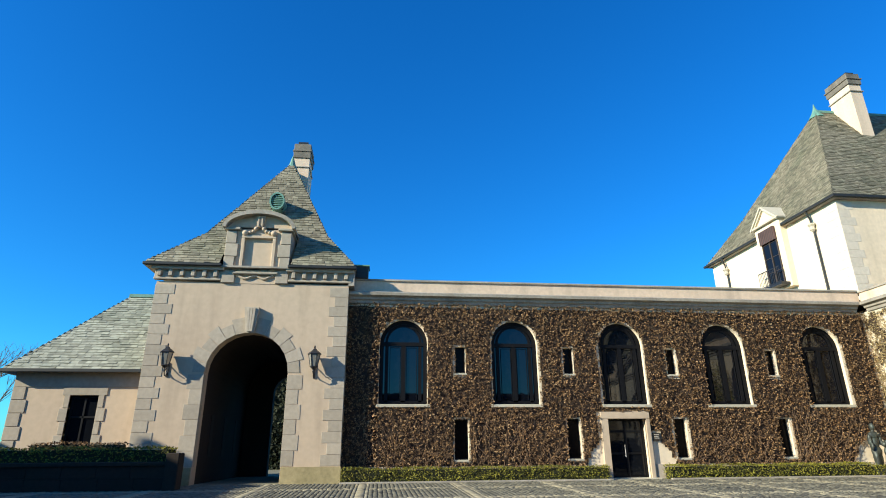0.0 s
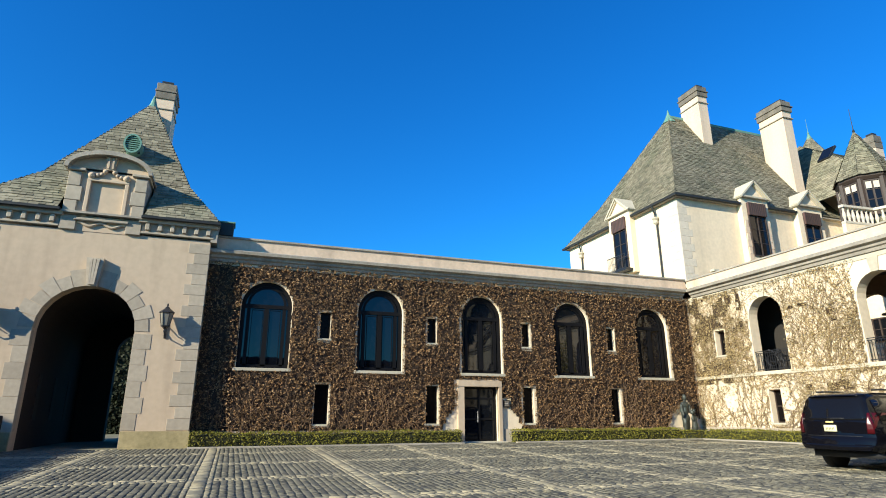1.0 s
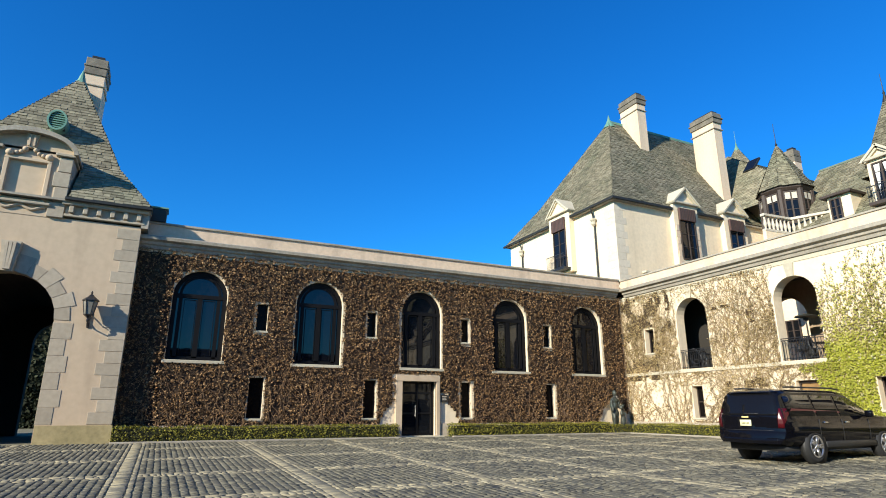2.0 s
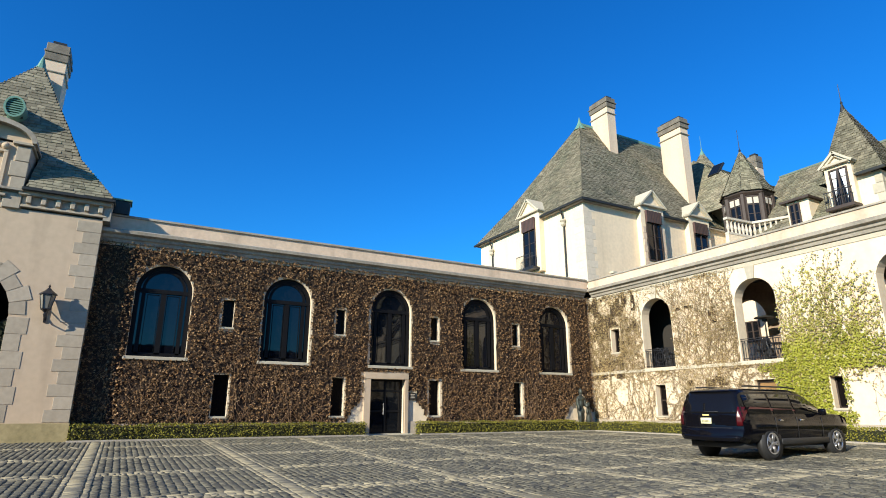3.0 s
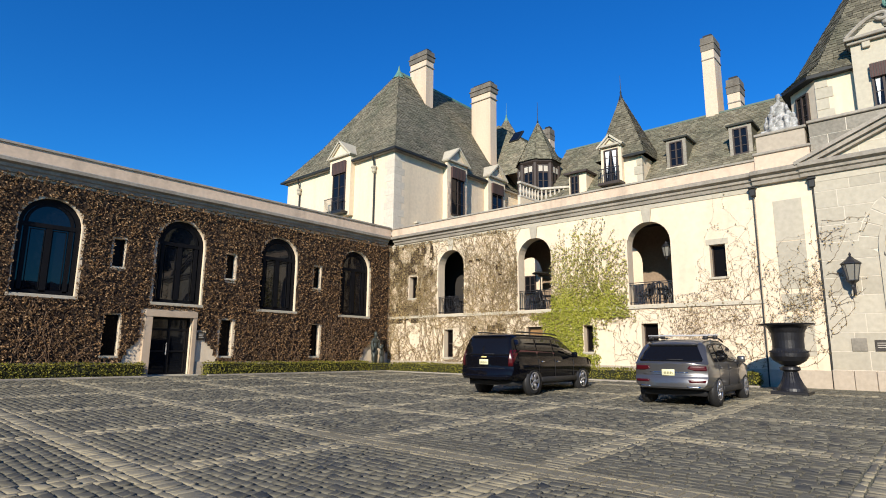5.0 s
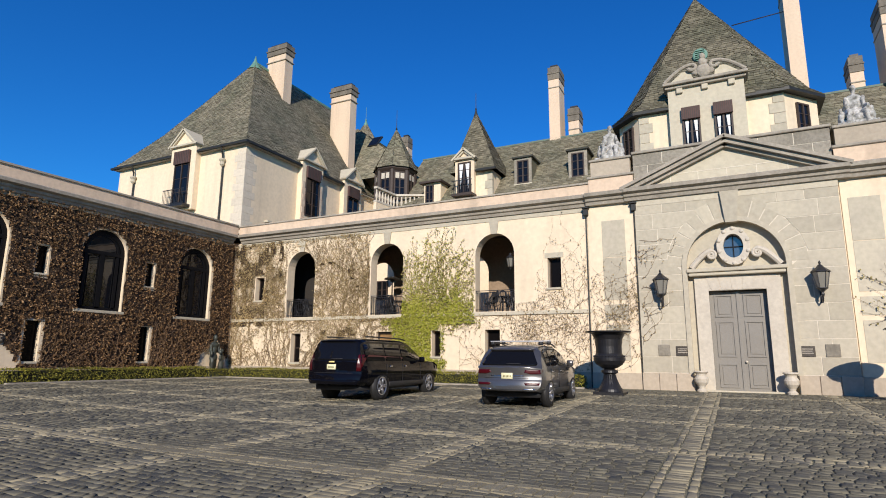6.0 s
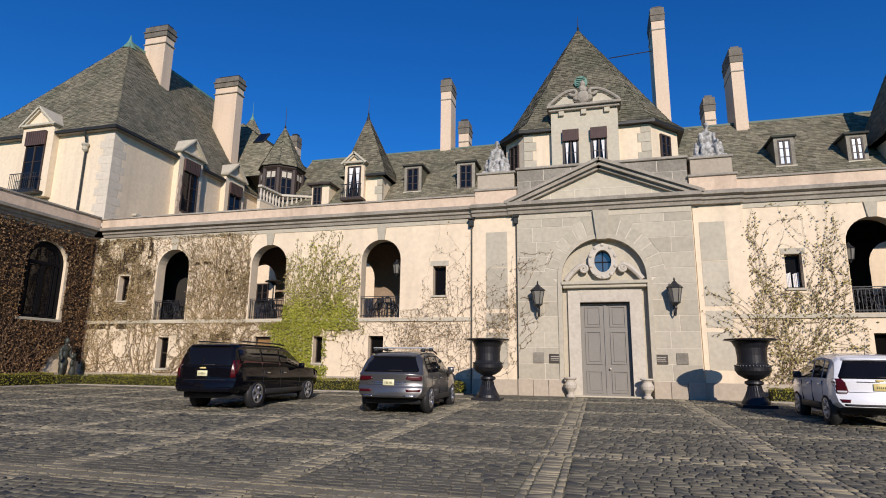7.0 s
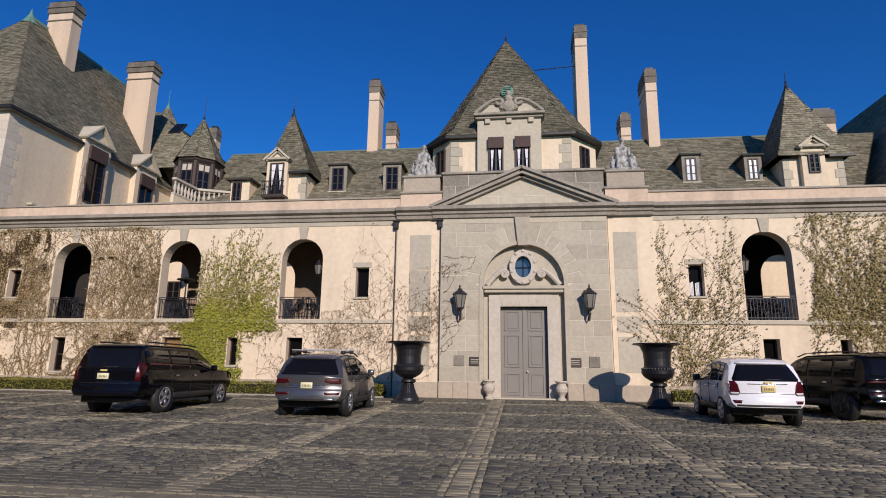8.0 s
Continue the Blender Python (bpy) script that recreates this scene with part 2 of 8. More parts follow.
M_MORTAR = surface("pale_mortar", (0.64, 0.58, 0.47), 0.95, 0.1)
M_EARTH = surface("joint_earth", (0.20, 0.185, 0.125), 0.95, 0.3, 0.6, 9, 0.3, tint=(0.085, 0.085, 0.045))
M_SETT = surface("granite_sett", (0.130, 0.120, 0.088), 0.72, 0.16, 0.35, 22, 0.22, tint=(0.168, 0.152, 0.110), island=0.16, objects=0.16, spec=0.28)
M_BAND = surface("buff_band_stone", (0.245, 0.213, 0.142), 0.8, 0.16, 0.6, 20, 0.28, tint=(0.195, 0.174, 0.118), island=0.14, objects=0.14)
M_HEDGE = leafy("box_leaf", [(0.06, 0.06, 0.008), (0.17, 0.165, 0.018), (0.27, 0.235, 0.03), (0.11, 0.105, 0.012)])
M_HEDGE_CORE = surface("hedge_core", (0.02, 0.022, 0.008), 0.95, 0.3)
M_IVY = leafy("dormant_ivy_leaf", [(0.040, 0.020, 0.008), (0.152, 0.080, 0.032), (0.285, 0.162, 0.068), (0.070, 0.036, 0.016), (0.41, 0.262, 0.130)])
M_IVY_PALE = leafy("dry_ivy_leaf", [(0.16, 0.108, 0.048), (0.36, 0.262, 0.120), (0.25, 0.178, 0.078), (0.47, 0.365, 0.19)])
M_IVY_GREEN = leafy("young_ivy_leaf", [(0.16, 0.165, 0.013), (0.275, 0.28, 0.028), (0.205, 0.21, 0.026), (0.37, 0.345, 0.07)])
M_IVY_OLIVE = leafy("olive_ivy_leaf", [(0.19, 0.165, 0.04), (0.35, 0.32, 0.08), (0.27, 0.255, 0.04), (0.46, 0.40, 0.15)])
M_IVY_SOUTH = leafy("olive_tan_ivy_leaf", [(0.15, 0.12, 0.042), (0.32, 0.26, 0.10), (0.225, 0.185, 0.062), (0.42, 0.345, 0.16)])
M_STEM = surface("vine_stem", (0.16, 0.098, 0.056), 0.9, 0.3, 2, 15, 0.2)
# Old stems, darkened further to carry the shade between the leaves.
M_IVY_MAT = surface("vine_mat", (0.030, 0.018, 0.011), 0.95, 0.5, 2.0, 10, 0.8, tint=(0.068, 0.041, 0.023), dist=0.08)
M_WOOD = surface("brown_wood", (0.26, 0.15, 0.06), 0.6, 0.3, 1.0, 12, 0.2)
M_BROWN = surface("dark_brown_timber", (0.055, 0.038, 0.03), 0.6, 0.25, 1.5, 14, 0.2)
M_CURTAIN = surface("white_curtain", (0.75, 0.74, 0.72), 0.9, 0.1, 2, 8, 0.1)
M_AWNING = surface("maroon_striped_canvas", (0.10, 0.055, 0.05), 0.9, 0.2, 2, 10, 0.1)
M_BRONZE = surface("green_bronze", (0.045, 0.048, 0.040), 0.5, 0.3, 4.0, 15, 0.3, metal=0.4, tint=(0.085, 0.105, 0.09))
M_STATUE = surface("lichen_white_marble", (0.46, 0.445, 0.415), 0.85, 0.46, 5.0, 14, 0.3, tint=(0.13, 0.125, 0.11))
M_PLAQUE = surface("dark_bronze_plaque", (0.07, 0.06, 0.05), 0.45, 0.25, 4, 20, 0.1, metal=0.5)
# Brown-black plaster: the shade of the passage and loggia is in its colour.
M_SHADE_BROWN = surface("shade_darkened_plaster", (0.026, 0.017, 0.012), 0.9, 0.25, 0.8, 10, 0.2)
# Browner than the stucco, to paint in the loggia's shade.
M_LOGGIA = surface("loggia_shade_plaster", (0.30, 0.22, 0.15), 0.9, 0.2, 0.8, 8, 0.1)
# Near-black stone: the garden wall's shade is put into the base colour.
M_SHADE_STONE = surface("shade_dark_stone", (0.024, 0.016, 0.011), 0.95, 0.3, 0.9, 9, 0.35, tint=(0.018, 0.018, 0.010), objects=0.2)


# ---- ground and ivy wing ----
def ground_sheet():
    xs = sorted({-900, -300, -100, -40, 60, 120, 300, 900, XF, XF + 0.4} | {k * 0.5 for k in range(-52, 48)})
    ys = sorted({-900, -300, -100, -60, 60, 120, 300, 900, YN, YN + 0.4} | {k * 0.5 for k in range(-80, 52)})
    bm = bmesh.new()
    v = [[bm.verts.new((x, y, ground_z(x, y) - 0.018)) for x in xs] for y in ys]
    for j in range(len(ys) - 1):
        for i in range(len(xs) - 1):
            bm.faces.new((v[j][i], v[j][i + 1], v[j + 1][i + 1], v[j + 1][i]))
    return bm


tagged(put_mesh("ground", ground_sheet(), M_EARTH), "dark earth ground under the paved courtyard", "ground", kind="structure")

WIN_X = [1.04, 5.98, 10.93, 15.87, 20.81]
SLIT_X = [3.53, 8.43, 13.28, 18.20]
DOOR_N = (9.95, 11.68, 2.43)
CORNICE = [(0.05, 7.36), (-0.10, 7.38), (-0.14, 7.50), (-0.22, 7.54), (-0.24, 7.64), (-0.40, 7.70), (-0.42, 7.82), (-0.30, 7.88), (0.05, 7.90)]

holes_n = [arch_pts(x, 1.04, 3.03, 5.64) for x in WIN_X]
holes_n += [rect_pts(x - 0.23, x + 0.23, 4.35, 5.50) for x in SLIT_X]
holes_n += [rect_pts(x - 0.30, x + 0.30, 0.80, 2.43) for x in SLIT_X]
holes_n += [rect_pts(DOOR_N[0], DOOR_N[1], -0.3, DOOR_N[2])]
bm = wall_with_holes(rect_pts(-1.50, XF + 0.3, -0.6, 7.40), holes_n, 0, 0.5)
bm.transform(NORTH)
wall_north = tagged(put_mesh("wall_north", bm, M_STUCCO), "cream stucco wing wall under dense brown ivy", "wall", kind="structure")
part("parapet", boxes((-1.5, XF + 0.05, YN + 0.05, YN + 0.5, 7.88, 8.46)), M_PARAPET, wall_north, "stained stucco parapet")
part("coping", boxes((-1.5, XF + 0.0, YN - 0.02, YN + 0.56, 8.46, 8.54)), M_CORNICE, wall_north)
bm = moulding(bmesh.new(), (-1.5, XF - 0.4), CORNICE)
bm.transform(NORTH)
part("cornice", bm, M_CORNICE, wall_north, "dark weathered stone cornice")
part("string_course", boxes((-1.5, XF, YN - 0.035, YN + 0.02, 2.86, 3.0)), M_CORNICE, wall_north)
part("plinth", boxes((-1.5, DOOR_N[0] - 0.28, YN - 0.06, YN + 0.02, -0.6, 0.55), (DOOR_N[1] + 0.28, XF, YN - 0.06, YN + 0.02, -0.6, 0.55)), M_PLINTH, wall_north, "ochre stone plinth")
tagged(put_mesh("wing_back_wall", boxes((-1.5, XF + 3, YN + 6.5, YN + 6.9, -0.6, 8.4)), M_STUCCO), "plain cream back wall of the wing", "wall", kind="structure")
tagged(put_mesh("wing_roof", boxes((-1.5, XF + 3, YN + 0.5, YN + 6.9, 7.95, 8.2)), M_SLATE_UNDER), "flat dark roof behind the parapet", "roof", kind="structure")
tagged(put_mesh("wing_floor", boxes((-1.5, XF + 3, YN + 0.5, YN + 6.5, 2.6, 2.75), (-1.5, XF + 3, YN + 0.5, YN + 6.5, -0.3, -0.2)), M_DARK), "floors inside the wing, near-black for room shade", "floor", kind="structure")
tagged(put_mesh("wing_inner_wall", boxes((-1.5, XF + 3, YN + 2.6, YN + 2.7, -0.3, 8.0))  , M_DARK), "inner wall behind the windows, near-black for room shade", "wall", kind="structure")

# ---- main facade with loggia ----
ARCH_Y = [20.27, 14.91, 9.26, -9.80, -15.3]
SYM = -0.30
holes_f = [arch_pts(-y, 0.93, 3.12, 5.70) for y in ARCH_Y]
holes_f += [rect_pts(-y - w / 2, -y + w / 2, a, b) for y, w, a, b in
            ((23.15, 0.62, 4.1, 5.37), (6.54, 0.58, 4.05, 5.33), (-7.10, 0.58, 4.05, 5.33), (20.40, 0.62, 0.80, 2.28), (14.96, 0.95, -0.3, 2.31),
             (12.15, 0.45, 1.15, 2.31), (9.38, 0.70, 0.80, 2.33), (-9.66, 0.60, 0.80, 2.40), (-12.3, 0.40, 0.80, 2.40))]
holes_f.append(arch_pts(0.28, 1.66, -0.3, 4.58, 20))      # behind the portal
bm = wall_with_holes(rect_pts(-YN - 0.3, 24.5, -0.6, 7.40), holes_f, 0, 0.55)
bm.transform(EAST)
facade = tagged(put_mesh("wall_east", bm, M_STUCCO), "sunlit cream stucco facade with round arches", "wall", kind="structure")
part("parapet", boxes((XF + 0.06, XF + 0.5, 4.97, YN, 7.88, 8.40), (XF + 0.06, XF + 0.5, -24.5, -5.43, 7.88, 8.40)), M_PARAPET, facade, "cream stucco parapet with stains")
part("coping", boxes((XF, XF + 0.56, 4.97, YN + 0.5, 8.40, 8.47), (XF, XF + 0.56, -24.5, -5.43, 8.40, 8.47)), M_CORNICE, facade)
for a, b in ((-YN + 0.4, -5.0), (4.4, 24.5)):
    bm = moulding(bmesh.new(), (a, b), CORNICE)
    bm.transform(EAST)
    part("cornice", bm, M_CORNICE, facade, "dark weathered stone cornice")
for a, b in ((-YN, -5.0), (4.4, 24.5)):
    part("string_course", boxes((a, b, -0.07, 0.02, 2.95, 3.10), m=EAST), M_STONE, facade)
    part("frieze", boxes((a, b, -0.03, 0.02, 7.18, 7.36), m=EAST), M_STONE, facade)
for a, b in ((-YN, -15.44), (-14.48, -3.2), (3.7, 24.5)):
    part("plinth", boxes((a, b, -0.08, 0.02, -0.6, 0.58), m=EAST), M_PLINTH, facade, "buff stone plinth")
REAR_Y = [23.3, 17.7, 12.0, -11.97, -17.6, -23.0]
# Both halves carry the loggia's shade in their colour, the south one darker.
for a, b, mt, lb in ((-YN - 6, 0.0, M_LOGGIA, "rear wall of the loggia with arches, browned for shade"), (0.0, 24.5, M_SHADE_BROWN, "rear wall of the loggia with arches, darkened for shade")):
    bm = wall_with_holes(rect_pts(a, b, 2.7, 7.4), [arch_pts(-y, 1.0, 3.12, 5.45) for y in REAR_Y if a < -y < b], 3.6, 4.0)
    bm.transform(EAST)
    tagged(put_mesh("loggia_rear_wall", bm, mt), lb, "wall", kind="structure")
tagged(put_mesh("loggia_floor", boxes((-YN - 6, 24.5, 0.5, 14.0, 2.75, 3.10), m=EAST), M_CORNICE), "stone floor of the loggia and terrace", "floor", kind="structure")
# Dark colour cuts bounced light, deepening the shade under this ceiling.
tagged(put_mesh("loggia_ceiling", boxes((-YN - 6, 24.5, 0.5, 4.0, 7.2, 7.6), m=EAST), M_BROWN), "ceiling of the loggia, dark brown to deepen its shade", "ceiling", kind="structure")
tagged(put_mesh("loggia_end_wall", boxes((-4.6, -4.2, 0.5, 3.6, 2.7, 7.4), (3.8, 4.2, 0.5, 3.6, 2.7, 7.4), m=EAST), M_STUCCO), "plain stucco cross walls in the loggia", "wall", kind="structure")
# Added panel, there only to keep the end arch black inside.
tagged(put_mesh("loggia_dark_panel", boxes((-YN - 6, -18.7, 2.3, 2.4, 3.1, 7.2), (-18.8, -18.7, 0.56, 2.3, 3.1, 7.2), m=EAST), M_DARK), "dark panel added to blacken the end arch of the loggia", "wall", kind="structure")
tagged(put_mesh("ground_floor_inner_wall", boxes((-YN - 6, 24.5, 1.6, 1.7, -0.6, 2.8), m=EAST), M_DARK), "inner wall behind the lower windows, near-black for room shade", "wall", kind="structure")
# Unseen south wall, added; its dark surface lowers reflections and fill light.
tagged(put_mesh("wall_south", boxes((-26, XF + 10, -26.5, -26.0, -0.7, 8.4)), M_IVY_MAT), "unseen dark wall added to shade and close the courtyard", "wall", kind="structure")


# ---- roofs ----
def slates(bm, poly, up=None, w=0.30, h=0.22, seed=0, lift=0.03):
    """Courses of single slates over a flat polygon in space."""
    rnd = random.Random(seed)
    p = [Vector(v) for v in poly]
    n = (p[1] - p[0]).cross(p[-1] - p[0]).normalized()
    if n.z < 0:
        n = -n
    right = Vector((0, 0, 1)).cross(n).normalized()
    upv = n.cross(right)
    o = p[0]
    q = [((v - o).dot(right), (v - o).dot(upv)) for v in p]
    z0, z1 = min(b for a, b in q), max(b for a, b in q)
    row, z = 0, z0
    while z < z1:
        zc = z + h * 0.5
        xs = []
        for (a, b), (c, d) in zip(q, q[1:] + q[:1]):
            if (b <= zc < d) or (d <= zc < b):
                xs.append(a + (c - a) * (zc - b) / (d - b))
        xs.sort()
        for a, b in zip(xs[::2], xs[1::2]):
            x = a - rnd.random() * w
            while x < b:
                ww = w * rnd.uniform(0.65, 1.35)
                x0, x1 = max(x, a), min(x + ww - 0.012, b)
                if x1 - x0 > 0.04:
                    t = lift * rnd.uniform(0.6, 1.7)
                    d0, d1 = rnd.uniform(-0.02, 0.02), rnd.uniform(-0.01, 0.01)
                    top = min(z + h * 1.25, z1 + 0.02)
                    base = [(x0, z - d0, t), (x1, z - d0 + d1, t), (x1, top, 0.008), (x0, top, 0.008)]
                    vs = [bm.verts.new(o + right * i + upv * j + n * k) for i, j, k in base]
                    lo = [bm.verts.new(o + right * i + upv * j) for i, j, k in base[:2]]
                    bm.faces.new(vs)
                    bm.faces.new((lo[0], lo[1], vs[1], vs[0]))
                x += ww
        z += h
        row += 1


def roof(name, faces, parent, seed=1, w=0.30, h=0.22, label="", singles=0, first=0, mat=M_SLATE):
    """A closed roof body from its faces, with slates lying on them; singles: how many slates of the face "first" are pieces of their own."""
    bm = bmesh.new()
    for f in faces:
        bm.faces.new([bm.verts.new(v) for v in f])
    ob = part(name, bm, M_SLATE_UNDER, parent)
    rest = bmesh.new()
    for i, f in enumerate(faces):
        slates(rest, f, seed=seed * 31 + i, w=w * 0.85, h=h * 0.75)
        if i == first and singles:
            rest.verts.ensure_lookup_table()
            co = [tuple(v.co) for v in rest.verts]
            n = min(singles, len(co) // 6)
            for k in range(n):
                me = bpy.data.meshes.new("slate")
                me.from_pydata(co[6 * k:6 * k + 6], [], [(0, 1, 2, 3), (4, 5, 1, 0)])
                me.materials.append(mat)
                one = new("slate", me)
                one.parent = ob
                one.matrix_parent_inverse = ob.matrix_basis.inverted()
            bmesh.ops.delete(rest, geom=rest.verts[:6 * n], context="VERTS")
    me = bpy.data.meshes.new("slate_covering")
    rest.to_mesh(me)
    rest.free()
    me.materials.append(mat)
    s = new("slate_covering", me)
    s.parent = ob
    tagged(s, label or "overlapping green-grey slates", kind="stuff")
    return ob


def flared(x0, x1, y0, y1, z0, rx0, rx1, ry0, ry1, z1, flare=0.2, rise=0.31):
    """Faces of a hipped roof whose foot is flatter than the rest: eave rectangle, ridge rectangle, and the faces of both parts."""
    k = flare
    mx0, mx1, my0, my1 = x0 + (rx0 - x0) * k * 1.9, x1 + (rx1 - x1) * k * 1.9, y0 + (ry0 - y0) * k * 1.9, y1 + (ry1 - y1) * k * 1.9
    zm = z0 + (z1 - z0) * rise
    out = []
    for (a0, a1, b0, b1, za), (c0, c1, e0, e1, zb) in (((x0, x1, y0, y1, z0), (mx0, mx1, my0, my1, zm)), ((mx0, mx1, my0, my1, zm), (rx0, rx1, ry0, ry1, z1))):
        A = [(a0, b0, za), (a1, b0, za), (a1, b1, za), (a0, b1, za)]
        B = [(c0, e0, zb), (c1, e0, zb), (c1, e1, zb), (c0, e1, zb)]
        for i in range(4):
            j = (i + 1) % 4
            f = [A[i], A[j], B[j], B[i]]
            if (Vector(B[j]) - Vector(B[i])).length < 1e-4:
                f = [A[i], A[j], B[j]]
            out.append(f)
    return out


def chimney(x0, x1, y0, y1, z0, z1, label, cap=0.14):
    t = thing("chimney", label, "chimney", ((x0 + x1) / 2, (y0 + y1) / 2, z0))
    part("shaft", boxes((x0, x1, y0, y1, z0, z1 - 0.9)), M_PEACH, t)
    c = cap
    part("band", boxes((x0 - c * .4, x1 + c * .4, y0 - c * .4, y1 + c * .4, z1 - 1.5, z1 - 1.42), bevel=0.02), M_CORNICE, t)
    part("cap", boxes((x0 - c * .4, x1 + c * .4, y0 - c * .4, y1 + c * .4, z1 - 0.9, z1 - 0.5), (x0 - c * .7, x1 + c * .7, y0 - c * .7, y1 + c * .7, z1 - 0.5, z1 - 0.40),
                      (x0 - c * .3, x1 + c * .3, y0 - c * .3, y1 + c * .3, z1 - 0.40, z1), bevel=0.02), M_CAP, t, "dark weathered stone cap")
    part("flue_pot", boxes((x0 + .15, x1 - .15, y0 + .10, y1 - .10, z1, z1 + 0.2)), M_GUTTER, t)
    return t


# gatehouse tower
TX0, TX1, TY, TYB = -9.51, -1.45, 24.5, 33.0
TC = -5.42
gate = thing("gatehouse_tower", "beige stucco gatehouse with arched passage, quoins and slate roof", "gatehouse", (TC, TY, 0))
bm = wall_with_holes(rect_pts(TX0, TX1, -0.7, 8.05), [arch_pts(TC, 1.67, -0.69, 4.24)], TY, TY + 0.6)
part("front_wall", bm, M_TOWER, gate)
part("side_wall", boxes((TX0, TX0 + 0.5, TY + 0.6, TYB, -0.7, 8.05)), M_TOWER, gate)
part("side_wall", boxes((TX1 - 0.5, TX1, TY + 0.6, TYB, -0.7, 8.05)), M_TOWER, gate)
# Rear wall and vault get their deep shade from the dark plaster colour.
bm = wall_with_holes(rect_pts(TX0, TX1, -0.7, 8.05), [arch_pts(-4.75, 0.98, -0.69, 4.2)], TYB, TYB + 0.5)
part("rear_wall", bm, M_SHADE_BROWN, gate)
part("passage_vault", ring(bmesh.new(), arch_pts(TC, 1.69, -0.69, 4.24, 18), arch_pts(TC, 1.95, -0.69, 4.24, 18), TY + 0.6, TYB), M_SHADE_BROWN, gate, "barrel vault of the passage, darkened for shade")
# The slits are dark plates painted for their shade, not openings.
for i in range(3):
    part("passage_slit", boxes((TC - 1.70, TC - 1.67, TY + 2 + i * 2.2, TY + 2.4 + i * 2.2, 1.0, 2.7)), M_DARK, gate, "narrow slit in the passage wall, a dark plate for its shade")
gate_faces = flared(-10.02, -1.15, 24.15, 33.4, 8.80, -5.22, -5.02, 28.8, 29.8, 16.05, 0.20, 0.28)
(ax, ay, az), (bx, by, bz), (cx, cy, cz), (dx, dy, dz) = gate_faces[0]          # the foot of the front slope stops either side of the dormer
gate_faces = [gate_faces[4], [(ax, ay, az), (-6.95, ay, az), (-6.95, cy, cz), (dx, dy, dz)], [(-3.96, ay, az), (bx, by, bz), (cx, cy, cz), (-3.96, cy, cz)]] + gate_faces[1:4] + gate_faces[5:]
roof("roof", gate_faces, gate, 3, 0.34, 0.26, singles=300)

# pavilion where the two wings meet
PX, PY = 25.2, 26.75
pav = thing("corner_pavilion", "tall cream stucco pavilion with steep hipped slate roof", "house", (PX, PY, 0))
part("wall", boxes((PX, PX + 15, PY, PY + 12.5, 2.7, 14.45)), M_STUCCO, pav)
roof("roof", flared(PX - 0.34, PX + 22, PY - 0.34, PY + 12.9, 14.45, PX + 6.1, PX + 16.5, PY + 6.2, PY + 6.35, 24.45, 0.18, 0.30), pav, 5, 0.34, 0.26, singles=300)

# main house behind the loggia
HX = 30.5
house = thing("main_house", "long cream house range with slate roof behind the loggia", "house", (HX, 0, 0))
part("wall", boxes((HX + 2.5, HX + 9, -18.4, 17.6, 2.7, 10.3), (HX + 2.5, HX + 9, 17.6, 24.5, 2.7, 8.3)), M_STUCCO, house)
roof("roof", [[(HX - 0.5, -17.4, 10.25), (HX - 0.5, 19.0, 10.25), (34.5, 19.0, 15.1), (34.5, -21, 15.1)], [(34.5, -21, 15.1), (34.5, 19.0, 15.1), (39, 19.0, 10.2), (39, -21, 10.2)]], house, 7, 0.32, 0.24)


